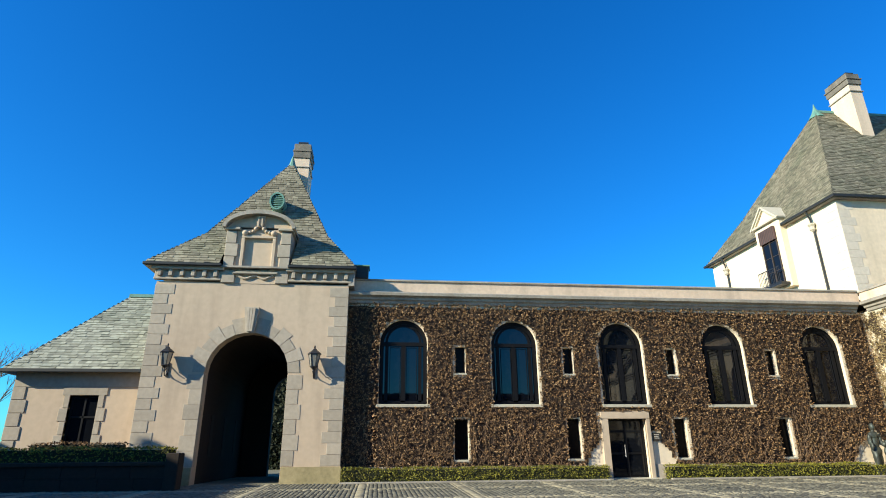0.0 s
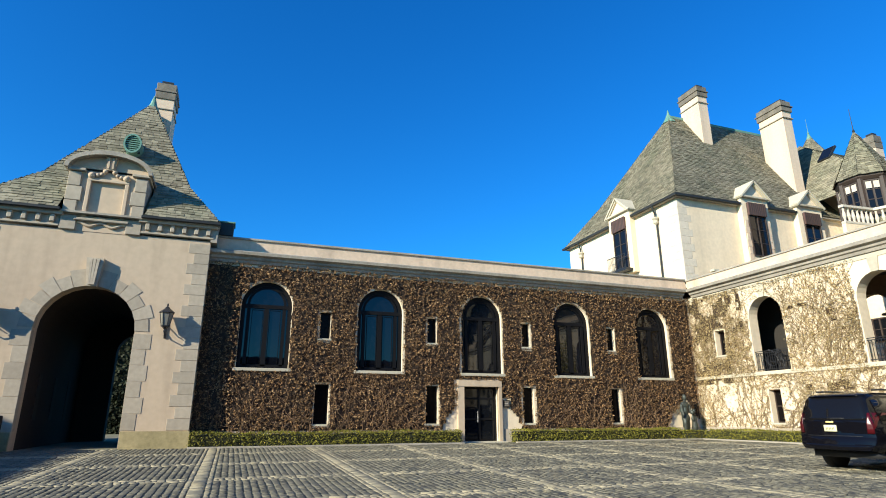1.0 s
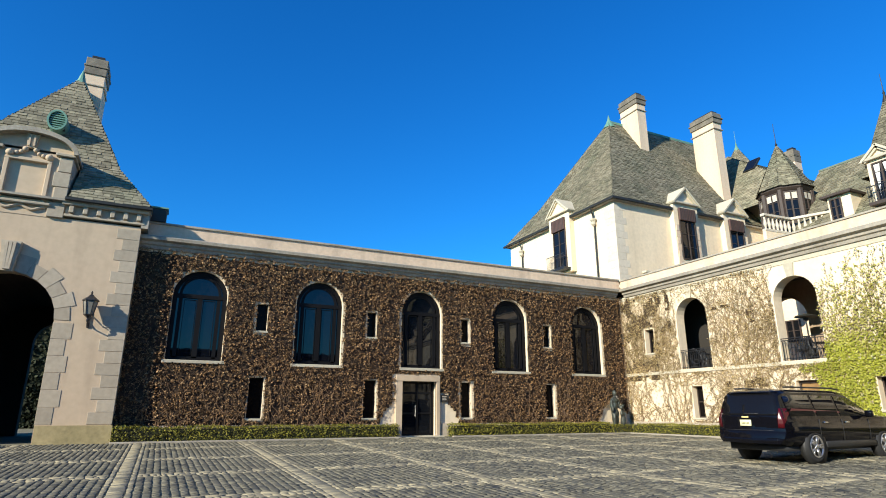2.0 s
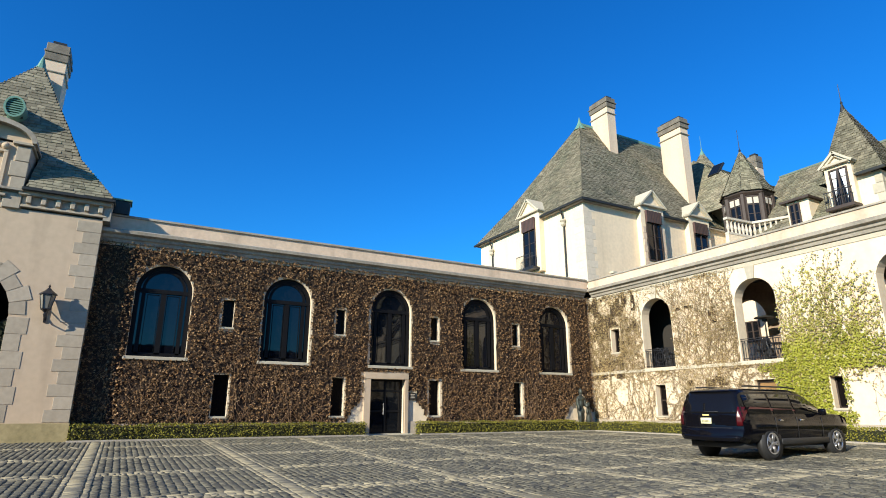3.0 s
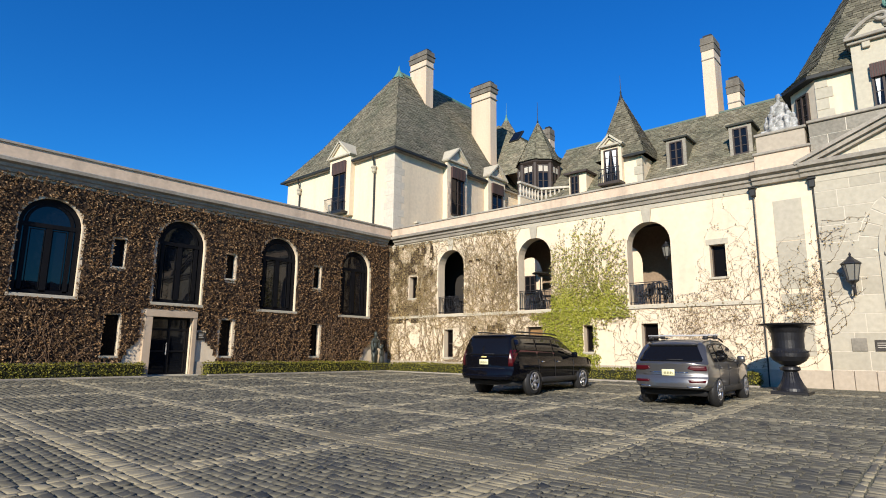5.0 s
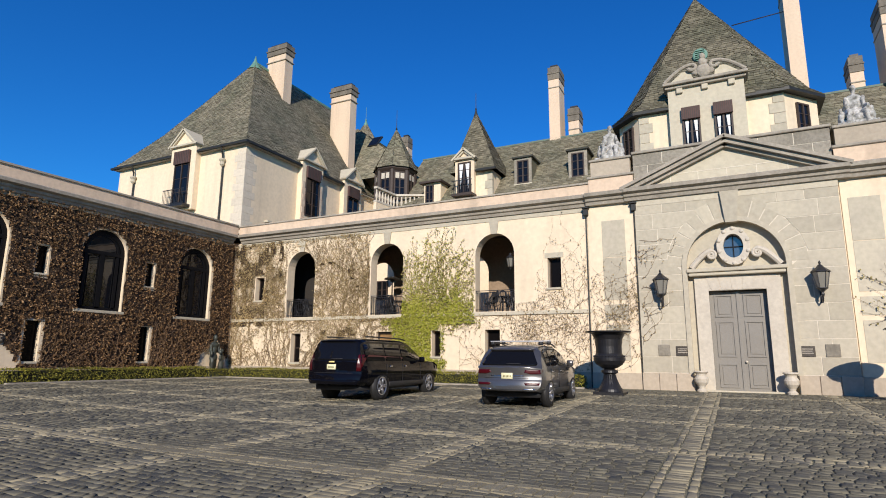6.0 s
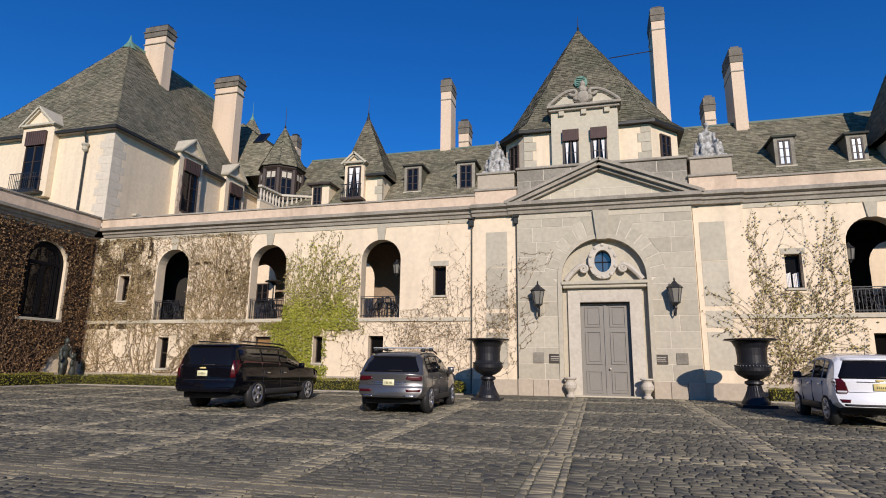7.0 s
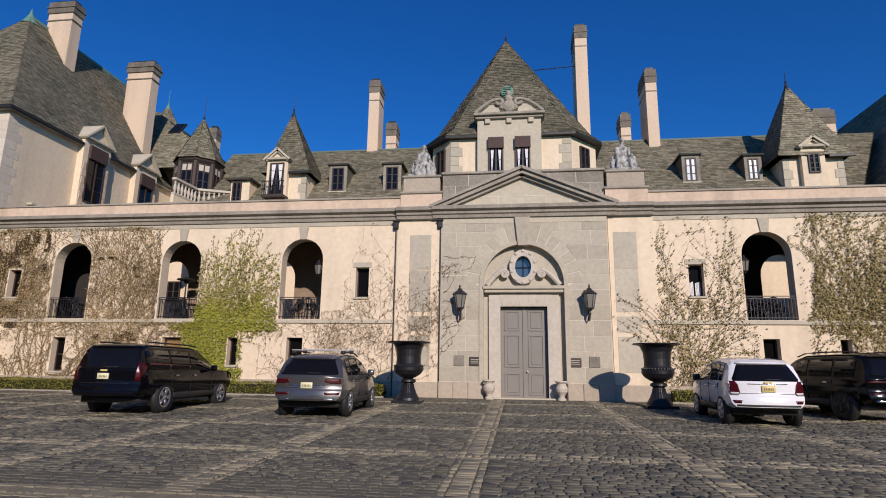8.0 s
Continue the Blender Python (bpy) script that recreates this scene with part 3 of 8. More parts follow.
# ---- windows and doors of the two wings ----
def arched_window(index, m, u, half, sill, spring):
    w = tagged(new("window_%d" % index), "tall round-headed window with black frame and dark glass", "window", kind="structure")
    w.matrix_basis = m @ Matrix.Translation((u, 0, sill))
    s, r = spring - sill, half
    def add(name, bm, mat, label=""):
        bm.transform(w.matrix_basis)
        return part(name, bm, mat, w, label)
    add("window_frame", ring(bmesh.new(), arch_pts(0, r - 0.17, 0, s), arch_pts(0, r, 0, s), 0.16, 0.30), M_FRAME)
    add("fan_frame", ring(bmesh.new(), arch_pts(0, r - 0.34, s + 0.06, s + 0.06), arch_pts(0, r - 0.23, s + 0.06, s + 0.06), 0.19, 0.27), M_FRAME)
    add("transom", boxes((-r + 0.05, r - 0.05, 0.15, 0.31, s - 0.10, s + 0.06)), M_FRAME)
    add("bottom_rail", boxes((-r + 0.05, r - 0.05, 0.17, 0.29, 0.0, 0.16)), M_FRAME)
    for x, t in ((0, 0.10), (-r + 0.31, 0.07), (r - 0.31, 0.07)):
        add("mullion", boxes((x - t, x + t, 0.17, 0.29, 0.10, s - 0.08)), M_FRAME)
    for x in (-1, 1):
        add("leaf_bead", boxes((x * 0.36 - 0.235, x * 0.36 - 0.215, 0.20, 0.27, 0.22, s - 0.16), (x * 0.36 + 0.215, x * 0.36 + 0.235, 0.20, 0.27, 0.22, s - 0.16), (x * 0.36 - 0.215, x * 0.36 + 0.215, 0.20, 0.27, s - 0.18, s - 0.16)), M_FRAME)
    for a in (-0.55, 0.0, 0.55):
        bm = boxes((-0.012, 0.012, 0.20, 0.26, r - 0.30, r - 0.08))
        bm.transform(Matrix.Translation((0, 0, s)) @ Matrix.Rotation(a * 1.6, 4, "Y"))
        add("glazing_bar", bm, M_FRAME)
    for x0, x1 in ((-r + 0.37, -0.09), (0.09, r - 0.37), (-r + 0.1, -r + 0.25), (r - 0.25, r - 0.1)):
        add("pane", boxes((x0, x1, 0.235, 0.245, 0.1, s - 0.05)), M_REFLECT)
    bm = bmesh.new()
    prism(bm, arch_pts(0, r - 0.08, s, s), 0.235, 0.245)
    add("pane", bm, M_REFLECT)
    add("window_sill", boxes((-r - 0.10, r + 0.10, -0.12, 0.17, -0.13, 0.0), bevel=0.015), M_STONE, "pale stone sill")
    return w


WINDOW_COUNT = [0]


def slit_window(m, u, half, z0, z1, depth=0.26, bars=0, mat=M_FRAME, surround=False, label="narrow dark window slit with black frame"):
    WINDOW_COUNT[0] += 1
    w = tagged(new("window_%d" % (10 + WINDOW_COUNT[0])), label, "window", kind="structure")
    w.matrix_basis = m @ Matrix.Translation((u, 0, z0))
    h = z1 - z0
    def add(name, bm, mt, lb=""):
        bm.transform(w.matrix_basis)
        return part(name, bm, mt, w, lb)
    t = 0.05
    add("window_frame", boxes((-half, -half + t, depth, depth + 0.1, 0, h), (half - t, half, depth, depth + 0.1, 0, h), (-half + t, half - t, depth, depth + 0.1, 0, t), (-half + t, half - t, depth, depth + 0.1, h - t, h)), mat)
    for i in range(bars):
        z = h * (i + 1) / (bars + 1)
        add("glazing_bar", boxes((-half + t, half - t, depth + 0.02, depth + 0.08, z - 0.02, z + 0.02)), mat)
    add("pane", boxes((-half + t, half - t, depth + 0.04, depth + 0.05, t, h - t)), M_SLIT)
    add("window_sill", boxes((-half - 0.06, half + 0.06, -0.07, depth, -0.09, 0.0), bevel=0.01), M_STONE)
    if surround:
        add("lintel", boxes((-half - 0.12, half + 0.12, -0.02, 0.05, h, h + 0.22)), M_STONE, "grey stone lintel")
    return w


for i, x in enumerate(WIN_X):
    arched_window(i + 1, NORTH, x, 1.04, 3.03, 5.64)
for x in SLIT_X:
    slit_window(NORTH, x, 0.23, 4.35, 5.50, 0.22)
    slit_window(NORTH, x, 0.30, 0.80, 2.43, 0.22)
for y, w, a, b, bars in ((23.15, 0.62, 4.1, 5.37, 0), (6.54, 0.58, 4.05, 5.33, 0), (-7.10, 0.58, 4.05, 5.33, 0), (20.40, 0.62, 0.80, 2.28, 1), (12.15, 0.45, 1.15, 2.31, 0),
                         (9.38, 0.70, 0.80, 2.33, 1), (-9.66, 0.60, 0.80, 2.40, 1), (-12.3, 0.40, 0.80, 2.40, 0)):
    slit_window(EAST, -y, w / 2, a, b, 0.3, bars, M_BROWN, surround=a > 4 and abs(y) < 10, label="small dark window with brown timber frame")

curt = thing("curtain", "short white curtain halves behind the small window", "curtain", tuple(EAST @ Vector((7.1, 0.33, 4.1))))
for c0, c1 in ((6.87, 7.06), (7.12, 7.33)):
    part("cloth", boxes(*[(c0 + (c1 - c0) * k / 4, c0 + (c1 - c0) * (k + 0.8) / 4, 0.325 + 0.004 * (k % 2), 0.335, 4.12, 4.62 + 0.02 * k) for k in range(4)], m=EAST), M_CURTAIN, curt)

# glazed entrance in the ivy wing
d = tagged(new("door_1"), "black glazed double entrance door with cream stone surround", "door", kind="structure")
d.matrix_basis = Matrix.Translation((10.81, YN, 0))
a, b, h = DOOR_N
for x0, x1 in ((a, a + 0.09), (b - 0.09, b), (10.765, 10.865)):
    part("stile", boxes((x0, x1, YN + 0.22, YN + 0.32, -0.1, h)), M_FRAME, d)
for z in (0.0, 0.95, 1.86, h - 0.09):
    part("rail", boxes((a + 0.09, b - 0.09, YN + 0.23, YN + 0.31, z, z + 0.09)), M_FRAME, d)
for x0, x1 in ((a + 0.1, 10.765), (10.865, b - 0.1)):
    part("pane", boxes((x0, x1, YN + 0.265, YN + 0.275, 0.1, h - 0.1)), M_GLASS, d)
part("handle", boxes((10.70, 10.725, YN + 0.13, YN + 0.155, 0.85, 1.35), (10.70, 10.725, YN + 0.15, YN + 0.24, 0.9, 0.93), (10.70, 10.725, YN + 0.15, YN + 0.24, 1.27, 1.3)), M_STATUE, d, "steel pull handle")
part("jamb", boxes((a - 0.30, a, YN - 0.13, YN + 0.05, -0.1, h + 0.0)), M_TOWER, d, "cream stone jamb")
part("jamb", boxes((b, b + 0.16, YN - 0.13, YN + 0.05, -0.1, h + 0.0)), M_TOWER, d, "cream stone jamb")
part("lintel", boxes((a - 0.30, b + 0.16, YN - 0.15, YN + 0.05, h, h + 0.28)), M_TOWER, d, "cream stone lintel")
part("threshold", boxes((a - 0.3, b + 0.3, YN - 0.35, YN + 0.2, -0.2, 0.02)), M_STONE, d)
pl = thing("plaque", "small dark bronze plaque beside the entrance", "plaque", (12.1, YN, 1.5))
part("plate", boxes((11.93, 12.27, YN - 0.075, YN - 0.015, 1.50, 1.84), bevel=0.008), M_PLAQUE, pl)
for i in range(3):
    part("text_bar", boxes((11.99, 12.21 - 0.03 * (i % 2), YN - 0.08, YN - 0.074, 1.74 - i * 0.07, 1.765 - i * 0.07)), M_CARVED, pl)

# timber door behind the black car
d = tagged(new("door_2"), "brown timber door in the sunlit facade", "door", kind="structure")
d.matrix_basis = EAST @ Matrix.Translation((-14.96, 0, 0))
part("leaf", boxes((-15.40, -14.52, 0.25, 0.32, -0.1, 2.2), m=EAST), M_WOOD, d)
part("door_frame", boxes((-15.435, -15.36, 0.2, 0.4, -0.1, 2.31), (-14.56, -14.485, 0.2, 0.4, -0.1, 2.31), (-15.36, -14.56, 0.2, 0.4, 2.2, 2.31), m=EAST), M_BROWN, d)
for z in (0.35, 1.2):
    part("panel", boxes((-15.25, -14.67, 0.235, 0.25, z, z + 0.7), m=EAST, bevel=0.01), M_WOOD, d)
# keystones over the loggia arches
for y in ARCH_Y:
    bm = prism(bmesh.new(), [(-y - 0.14, 6.60), (-y - 0.22, 7.18), (-y + 0.22, 7.18), (-y + 0.14, 6.60)], -0.06, 0.02)
    bm.transform(EAST)
    part("keystone", bm, M_STONE, facade)


# ---- gatehouse details ----
def gate_part(name, bm, mat, label=""):
    return part(name, bm, mat, gate, label)


z = 0.62
for i in range(17):
    h = 0.43
    w = 0.78 if i % 2 == 0 else 0.55
    for x0, x1 in ((TX0 - 0.02, TX0 + w), (TX1 - w, TX1 + 0.02)):
        gate_part("quoin", boxes((x0, x1, TY - 0.016, TY + 0.3, z + 0.006, z + h - 0.006), bevel=0.006), M_GATESTONE)
    z += h + 0.0
gate_part("plinth", boxes((TC + 1.69, TX1 + 0.05, TY - 0.06, TY + 0.4, -0.6, 0.60)), M_OCHRE, "mossy ochre stone plinth")
gate_part("plinth", boxes((TX0 - 0.05, TC - 1.69, TY - 0.06, TY + 0.4, -0.6, 0.60)), M_OCHRE, "mossy ochre stone plinth")
z = 0.62
for i in range(6):      # stones of the jambs
    h = 0.59
    w = 0.62 if i % 2 else 0.48
    for s in (-1, 1):
        x0, x1 = sorted((TC + s * 1.66, TC + s * (1.66 + w)))
        gate_part("jamb_stone", boxes((x0, x1, TY - 0.013, TY + 0.3, z + 0.006, z + h - 0.006), bevel=0.006), M_GATESTONE)
    z += h
N_V = 13
for i in range(N_V):     # voussoirs of uneven length
    if i == N_V // 2:
        continue
    a0, a1 = math.pi * i / N_V + 0.006, math.pi * (i + 1) / N_V - 0.006
    ro = 2.32 if i % 2 else 2.14
    f = lambda r, a: (TC - r * math.cos(a), 4.24 + r * math.sin(a))
    gate_part("voussoir", prism(bmesh.new(), [f(1.66, a0), f(ro, a0), f(ro, a1), f(1.66, a1)], TY - 0.02, TY + 0.3), M_GATESTONE)
bm = prism(bmesh.new(), [(TC - 0.17, 5.85), (TC - 0.30, 6.95), (TC + 0.30, 6.95), (TC + 0.17, 5.85)], TY - 0.22, TY + 0.1)
for x in (-0.12, 0.0, 0.12):
    prism(bm, [(TC + x * 0.6 - 0.035, 5.9), (TC + x - 0.05, 6.90), (TC + x + 0.05, 6.90), (TC + x * 0.6 + 0.035, 5.9)], TY - 0.29, TY - 0.2)
gate_part("keystone", bm, M_GATESTONE, "fluted grey keystone")

# eaves: cornice with brackets, broken by the dormer
DORM = (-6.87, -4.05)
for x0, x1 in ((TX0 - 0.12, DORM[0]), (DORM[1], TX1 + 0.12)):
    gate_part("cornice", boxes((x0, x1, TY - 0.12, TY + 0.1, 8.12, 8.22), (x0, x1, TY - 0.05, TY + 0.1, 8.22, 8.55), (x0 - 0.1, x1 + 0.1, TY - 0.24, TY + 0.1, 8.55, 8.68), bevel=0.015), M_GATESTONE)
    n = int((x1 - x0) / 0.42)
    for k in range(n):
        x = x0 + (k + 0.5) * (x1 - x0) / n
        gate_part("bracket", boxes((x - 0.08, x + 0.08, TY - 0.20, TY - 0.04, 8.26, 8.54), bevel=0.02), M_GATESTONE)
gate_part("gutter", boxes((TX0 - 0.55, DORM[0] + 0.02, TY - 0.42, TY - 0.22, 8.68, 8.80), bevel=0.02), M_GUTTER)
gate_part("gutter", boxes((DORM[1] - 0.02, TX1 + 0.34, TY - 0.42, TY - 0.22, 8.68, 8.80), bevel=0.02), M_GUTTER)
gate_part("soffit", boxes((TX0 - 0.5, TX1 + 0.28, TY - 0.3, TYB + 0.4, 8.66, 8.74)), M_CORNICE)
gate_part("side_cornice", boxes((TX1, TX1 + 0.25, TY - 0.1, TYB, 8.0, 8.66)), M_CORNICE)

# stone dormer with segmental pediment
DC = (DORM[0] + DORM[1]) / 2
dorm = gate_part("dormer", wall_with_holes(rect_pts(DORM[0] + 0.35, DORM[1] - 0.35, 8.02, 10.62), [rect_pts(DC - 0.72, DC + 0.72, 8.55, 10.15)], TY - 0.02, TY + 3.0), M_TOWER, "stone dormer with curved pediment")
part("panel", boxes((DC - 0.72, DC + 0.72, TY + 0.06, TY + 0.2, 8.55, 10.15)), M_TOWER, dorm)
part("panel_frame", boxes((DC - 0.74, DC - 0.60, TY - 0.09, TY + 0.07, 8.5, 10.2), (DC + 0.60, DC + 0.74, TY - 0.09, TY + 0.07, 8.5, 10.2), (DC - 0.60, DC + 0.60, TY - 0.09, TY + 0.07, 8.5, 8.62),
                          (DC - 0.74, DC + 0.74, TY - 0.1, TY + 0.07, 10.1, 10.22), bevel=0.015), M_TOWER, dorm, "moulded stone frame")
part("shelf", boxes((DC - 0.95, DC + 0.95, TY - 0.2, TY + 0.1, 8.40, 8.52), bevel=0.03), M_GATESTONE, dorm)
bm = bmesh.new()
tube(bm, [(DC - 0.8 + 0.1 * k, TY - 0.06, 8.30 + 0.07 * math.cos(k * 0.8)) for k in range(17)], 0.055, 8)
part("carved_apron", bm, M_TOWER, dorm)
for s in (-1, 1):
    for k in range(4):
        w = 0.44 if k % 2 else 0.54
        x = DC + s * 1.40
        x0, x1 = sorted((x, x - s * w))
        part("pier_stone", boxes((x0, x1, TY - 0.12, TY + 1.2, 8.03 + k * 0.6, 8.61 + k * 0.6), bevel=0.015), M_GATESTONE, dorm)
    x0, x1 = sorted((DC + s * 1.48, DC + s * 0.82))
    part("pier_cap", boxes((x0, x1, TY - 0.22, TY + 1.4, 10.44, 10.56), bevel=0.02), M_GATESTONE, dorm)
arcs = [(DC - 1.42 * math.cos(math.pi * i / 16), 10.50 + 0.68 * math.sin(math.pi * i / 16)) for i in range(17)]
arco = [(DC - 1.56 * math.cos(math.pi * i / 16), 10.52 + 0.84 * math.sin(math.pi * i / 16)) for i in range(17)]
part("pediment_arch", ring(bmesh.new(), arcs, arco, TY - 0.36, TY + 2.6), M_CORNICE, dorm, "curved weathered cornice")
part("tympanum", prism(bmesh.new(), [(DC - 1.2, 10.53)] + arcs[1:-1] + [(DC + 1.2, 10.53)], TY - 0.02, TY + 2.6), M_TOWER, dorm)
for x, zz, r in ((0, 10.72, 0.10), (-0.17, 10.55, 0.10), (0.17, 10.55, 0.10), (-0.62, 10.33, 0.14), (0.62, 10.33, 0.14), (-0.42, 10.36, 0.08), (0.42, 10.36, 0.08), (-0.28, 10.42, 0.08), (0.28, 10.42, 0.08)):
    bm = bmesh.new()
    bmesh.ops.create_icosphere(bm, subdivisions=2, radius=r, matrix=Matrix.Translation((DC + x, TY - 0.08, zz)))
    part("carved_rosette", bm, M_TOWER, dorm)
bm = prism(bmesh.new(), [(DC - 0.13, 10.6), (DC - 0.20, 11.15), (DC + 0.20, 11.15), (DC + 0.13, 10.6)], TY - 0.16, TY + 0.05)
part("cartouche", bm, M_TOWER, dorm, "carved stone cartouche")
for x in (-0.08, 0.08):
    part("flute", boxes((DC + x - 0.03, DC + x + 0.03, TY - 0.21, TY - 0.1, 10.65, 11.12)), M_TOWER, dorm)
part("dormer_roof", prism(bmesh.new(), [(DC + (u - DC) * 0.97, z - 0.02) for u, z in arco], TY + 0.4, TY + 2.9), M_SLATE_UNDER, dorm)

# round louvred vent, finial, chimney
VX, VY, VZ = -5.2, 26.3, 12.72
bm = ring(bmesh.new(), [(VX + 0.29 * math.cos(a * math.pi / 10), VZ + 0.38 * math.sin(a * math.pi / 10)) for a in range(21)], [(VX + 0.36 * math.cos(a * math.pi / 10), VZ + 0.46 * math.sin(a * math.pi / 10)) for a in range(21)], VY - 0.15, VY + 1.0)
vent = gate_part("roof_vent", bm, M_COPPER, "round verdigris copper vent")
for k in range(7):
    zz = VZ - 0.30 + k * 0.1
    hw = 0.29 * math.sqrt(max(0.05, 1 - ((zz - VZ) / 0.38) ** 2))
    part("louvre", boxes((VX - hw, VX + hw, VY - 0.1, VY + 0.05, zz - 0.015, zz + 0.03)), M_COPPER, vent)
part("vent_back", boxes((VX - 0.3, VX + 0.3, VY + 0.06, VY + 0.1, VZ - 0.38, VZ + 0.38)), M_DARK, vent)
bm = lathe(bmesh.new(), [(0.62, -0.75), (0.32, -0.15), (0.17, 0.2), (0.09, 0.5), (0.01, 0.75)], 10, (-5.12, 29.0, 16.0))
gate_part("finial", bm, M_COPPER, "verdigris copper roof finial")
chimney(-5.15, -4.30, 29.6, 31.0, 12.5, 17.85, "cream stucco chimney with dark stone cap behind gatehouse roof")
lead = thing("gutter_box", "dark metal box on the wing parapet", "gutter", (-0.85, YN, 8.5))
part("body", boxes((-1.40, -0.62, YN - 0.1, YN + 0.6, 8.54, 9.1), bevel=0.02), M_GUTTER, lead)
part("lid", boxes((-1.45, -0.57, YN - 0.15, YN + 0.65, 9.1, 9.16)), M_COPPER, lead)


def lantern(name, at, m, size, bracket=True, label="black wrought iron wall lantern with clear glass", group=""):
    """A tapered six-sided lantern before a wall; at: (u, z) of its middle, m: the wall's frame."""
    u, zc = at
    t = thing(name, label, "lantern", tuple(m @ Vector((u, -0.3 * size, zc))), group)
    s = size
    def add(nm, bm, mat, lb=""):
        bm.transform(m @ Matrix.Translation((u, -0.42 * s, zc)))
        return part(nm, bm, mat, t, lb)
    add("roof", lathe(bmesh.new(), [(0.34 * s, 0.30 * s), (0.31 * s, 0.35 * s), (0.12 * s, 0.50 * s), (0.08 * s, 0.56 * s), (0.03 * s, 0.60 * s), (0.045 * s, 0.66 * s), (0.012 * s, 0.74 * s)], 6), M_IRON)
    add("pane", lathe(bmesh.new(), [(0.16 * s, -0.28 * s), (0.275 * s, 0.29 * s)], 6), M_LAMPGLASS, "lantern glass, pale for the light seen in it")
    for k in range(6):
        a = k * math.pi / 3
        c, sn = math.cos(a), math.sin(a)
        add("bar", tube(bmesh.new(), [(0.17 * s * c, 0.17 * s * sn, -0.30 * s), (0.285 * s * c, 0.285 * s * sn, 0.31 * s)], 0.018 * s, 4), M_IRON)
    add("base", lathe(bmesh.new(), [(0.03 * s, -0.62 * s), (0.06 * s, -0.52 * s), (0.04 * s, -0.44 * s), (0.12 * s, -0.36 * s), (0.20 * s, -0.30 * s), (0.19 * s, -0.27 * s)], 6), M_IRON)
    bm = bmesh.new()
    tube(bm, [(0, 0.40 * s, -0.55 * s), (0, 0.30 * s, -0.74 * s), (0, 0.10 * s, -0.76 * s), (0, 0.0, -0.60 * s)], 0.028 * s, 6)
    tube(bm, [(0, 0.41 * s, -0.2 * s), (0, 0.30 * s, -0.32 * s), (0, 0.2 * s, -0.45 * s), (0, 0.08 * s, -0.5 * s)], 0.022 * s, 6)
    box(bm, -0.05 * s, 0.05 * s, 0.37 * s, 0.43 * s, -0.8 * s, -0.12 * s)
    add("bracket", bm, M_IRON)
    return t


# Opaque pane; its pale base stands in for light through the glass.
M_LAMPGLASS = glassy("lantern_glass", (0.20, 0.19, 0.16), 0.06, 1.5, 0.9)
GATEM = Matrix.Translation((0, TY, 0))
lantern("wall_lantern", (-8.52, 4.72), GATEM, 0.85, group="gatehouse lanterns")
lantern("wall_lantern", (-2.68, 4.70), GATEM, 0.85, group="gatehouse lanterns")

# gate seen through the passage
g = thing("iron_gate", "tall black iron gate leaf standing open in the passage", "gate", (-4.4, 31.5, 0))
part("gate_frame", boxes((-4.35, -4.29, 29.2, 29.26, -0.2, 2.5), (-4.35, -4.29, 31.5, 31.56, -0.2, 2.5), (-4.35, -4.29, 29.2, 31.5, -0.1, -0.04), (-4.35, -4.29, 29.2, 31.5, 2.4, 2.46)), M_IRON, g)
for k in range(11):
    part("bar", boxes((-4.33, -4.31, 29.35 + k * 0.19, 29.37 + k * 0.19, -0.1, 2.6)), M_IRON, g)

# ---- low house beside the gatehouse ----
LH = thing("low_house", "low cream stucco house with green slate hipped roof", "house", (-12.5, 26, 0))
bm = wall_with_holes(rect_pts(-15.0, -9.4, -0.6, 4.35), [rect_pts(-12.75, -11.62, 0.4, 3.45)], 26.0, 26.4)
part("wall", bm, M_TOWER, LH)
part("side_wall", boxes((-15.0, -14.6, 26.4, 34, -0.6, 4.35)), M_TOWER, LH)
part("frieze", boxes((-15.02, -9.2, 25.96, 26.0, 3.80, 4.50)), M_GATESTONE, LH)
for i in range(7):
    w = 0.62 if i % 2 else 0.5
    part("quoin", boxes((-15.03, -15.03 + w, 25.965, 26.3, 0.1 + i * 0.53, 0.61 + i * 0.53), bevel=0.012), M_GATESTONE, LH)
    w = 0.22 if i % 2 else 0.34
    if i < 6:
        part("surround_stone", boxes((-12.75 - w, -12.75, 25.965, 26.2, 0.3 + i * 0.53, 0.81 + i * 0.53), bevel=0.01), M_GATESTONE, LH)
        part("surround_stone", boxes((-11.62, -11.62 + w, 25.965, 26.2, 0.3 + i * 0.53, 0.81 + i * 0.53), bevel=0.01), M_GATESTONE, LH)
part("lintel", boxes((-13.05, -11.3, 25.96, 26.2, 3.46, 3.82), bevel=0.01), M_GATESTONE, LH)
win = part("window_frame", boxes((-12.75, -12.66, 26.15, 26.25, 0.4, 3.45), (-11.71, -11.62, 26.15, 26.25, 0.4, 3.45), (-12.22, -12.15, 26.15, 26.25, 0.4, 3.45), (-12.66, -11.71, 26.15, 26.25, 2.55, 2.63), (-12.66, -11.71, 26.15, 26.25, 3.36, 3.45)), M_FRAME, LH)
part("pane", boxes((-12.7, -11.68, 26.2, 26.21, 0.4, 3.4)), M_GLASS, win)
part("back", boxes((-14.5, -9.6, 28.2, 28.3, -0.6, 4.3)), M_DARK, LH)
roof("roof", [[(-15.45, 25.55, 4.45), (-9.3, 25.55, 4.45), (-9.3, 30.0, 8.75), (-12.75, 30.0, 8.75)], [(-15.45, 25.55, 4.45), (-12.75, 30.0, 8.75), (-12.75, 34.0, 8.75), (-15.45, 38, 4.45)]], LH, 11, 0.36, 0.27, mat=M_SLATE_PALE, label="overlapping pale green-grey slates")
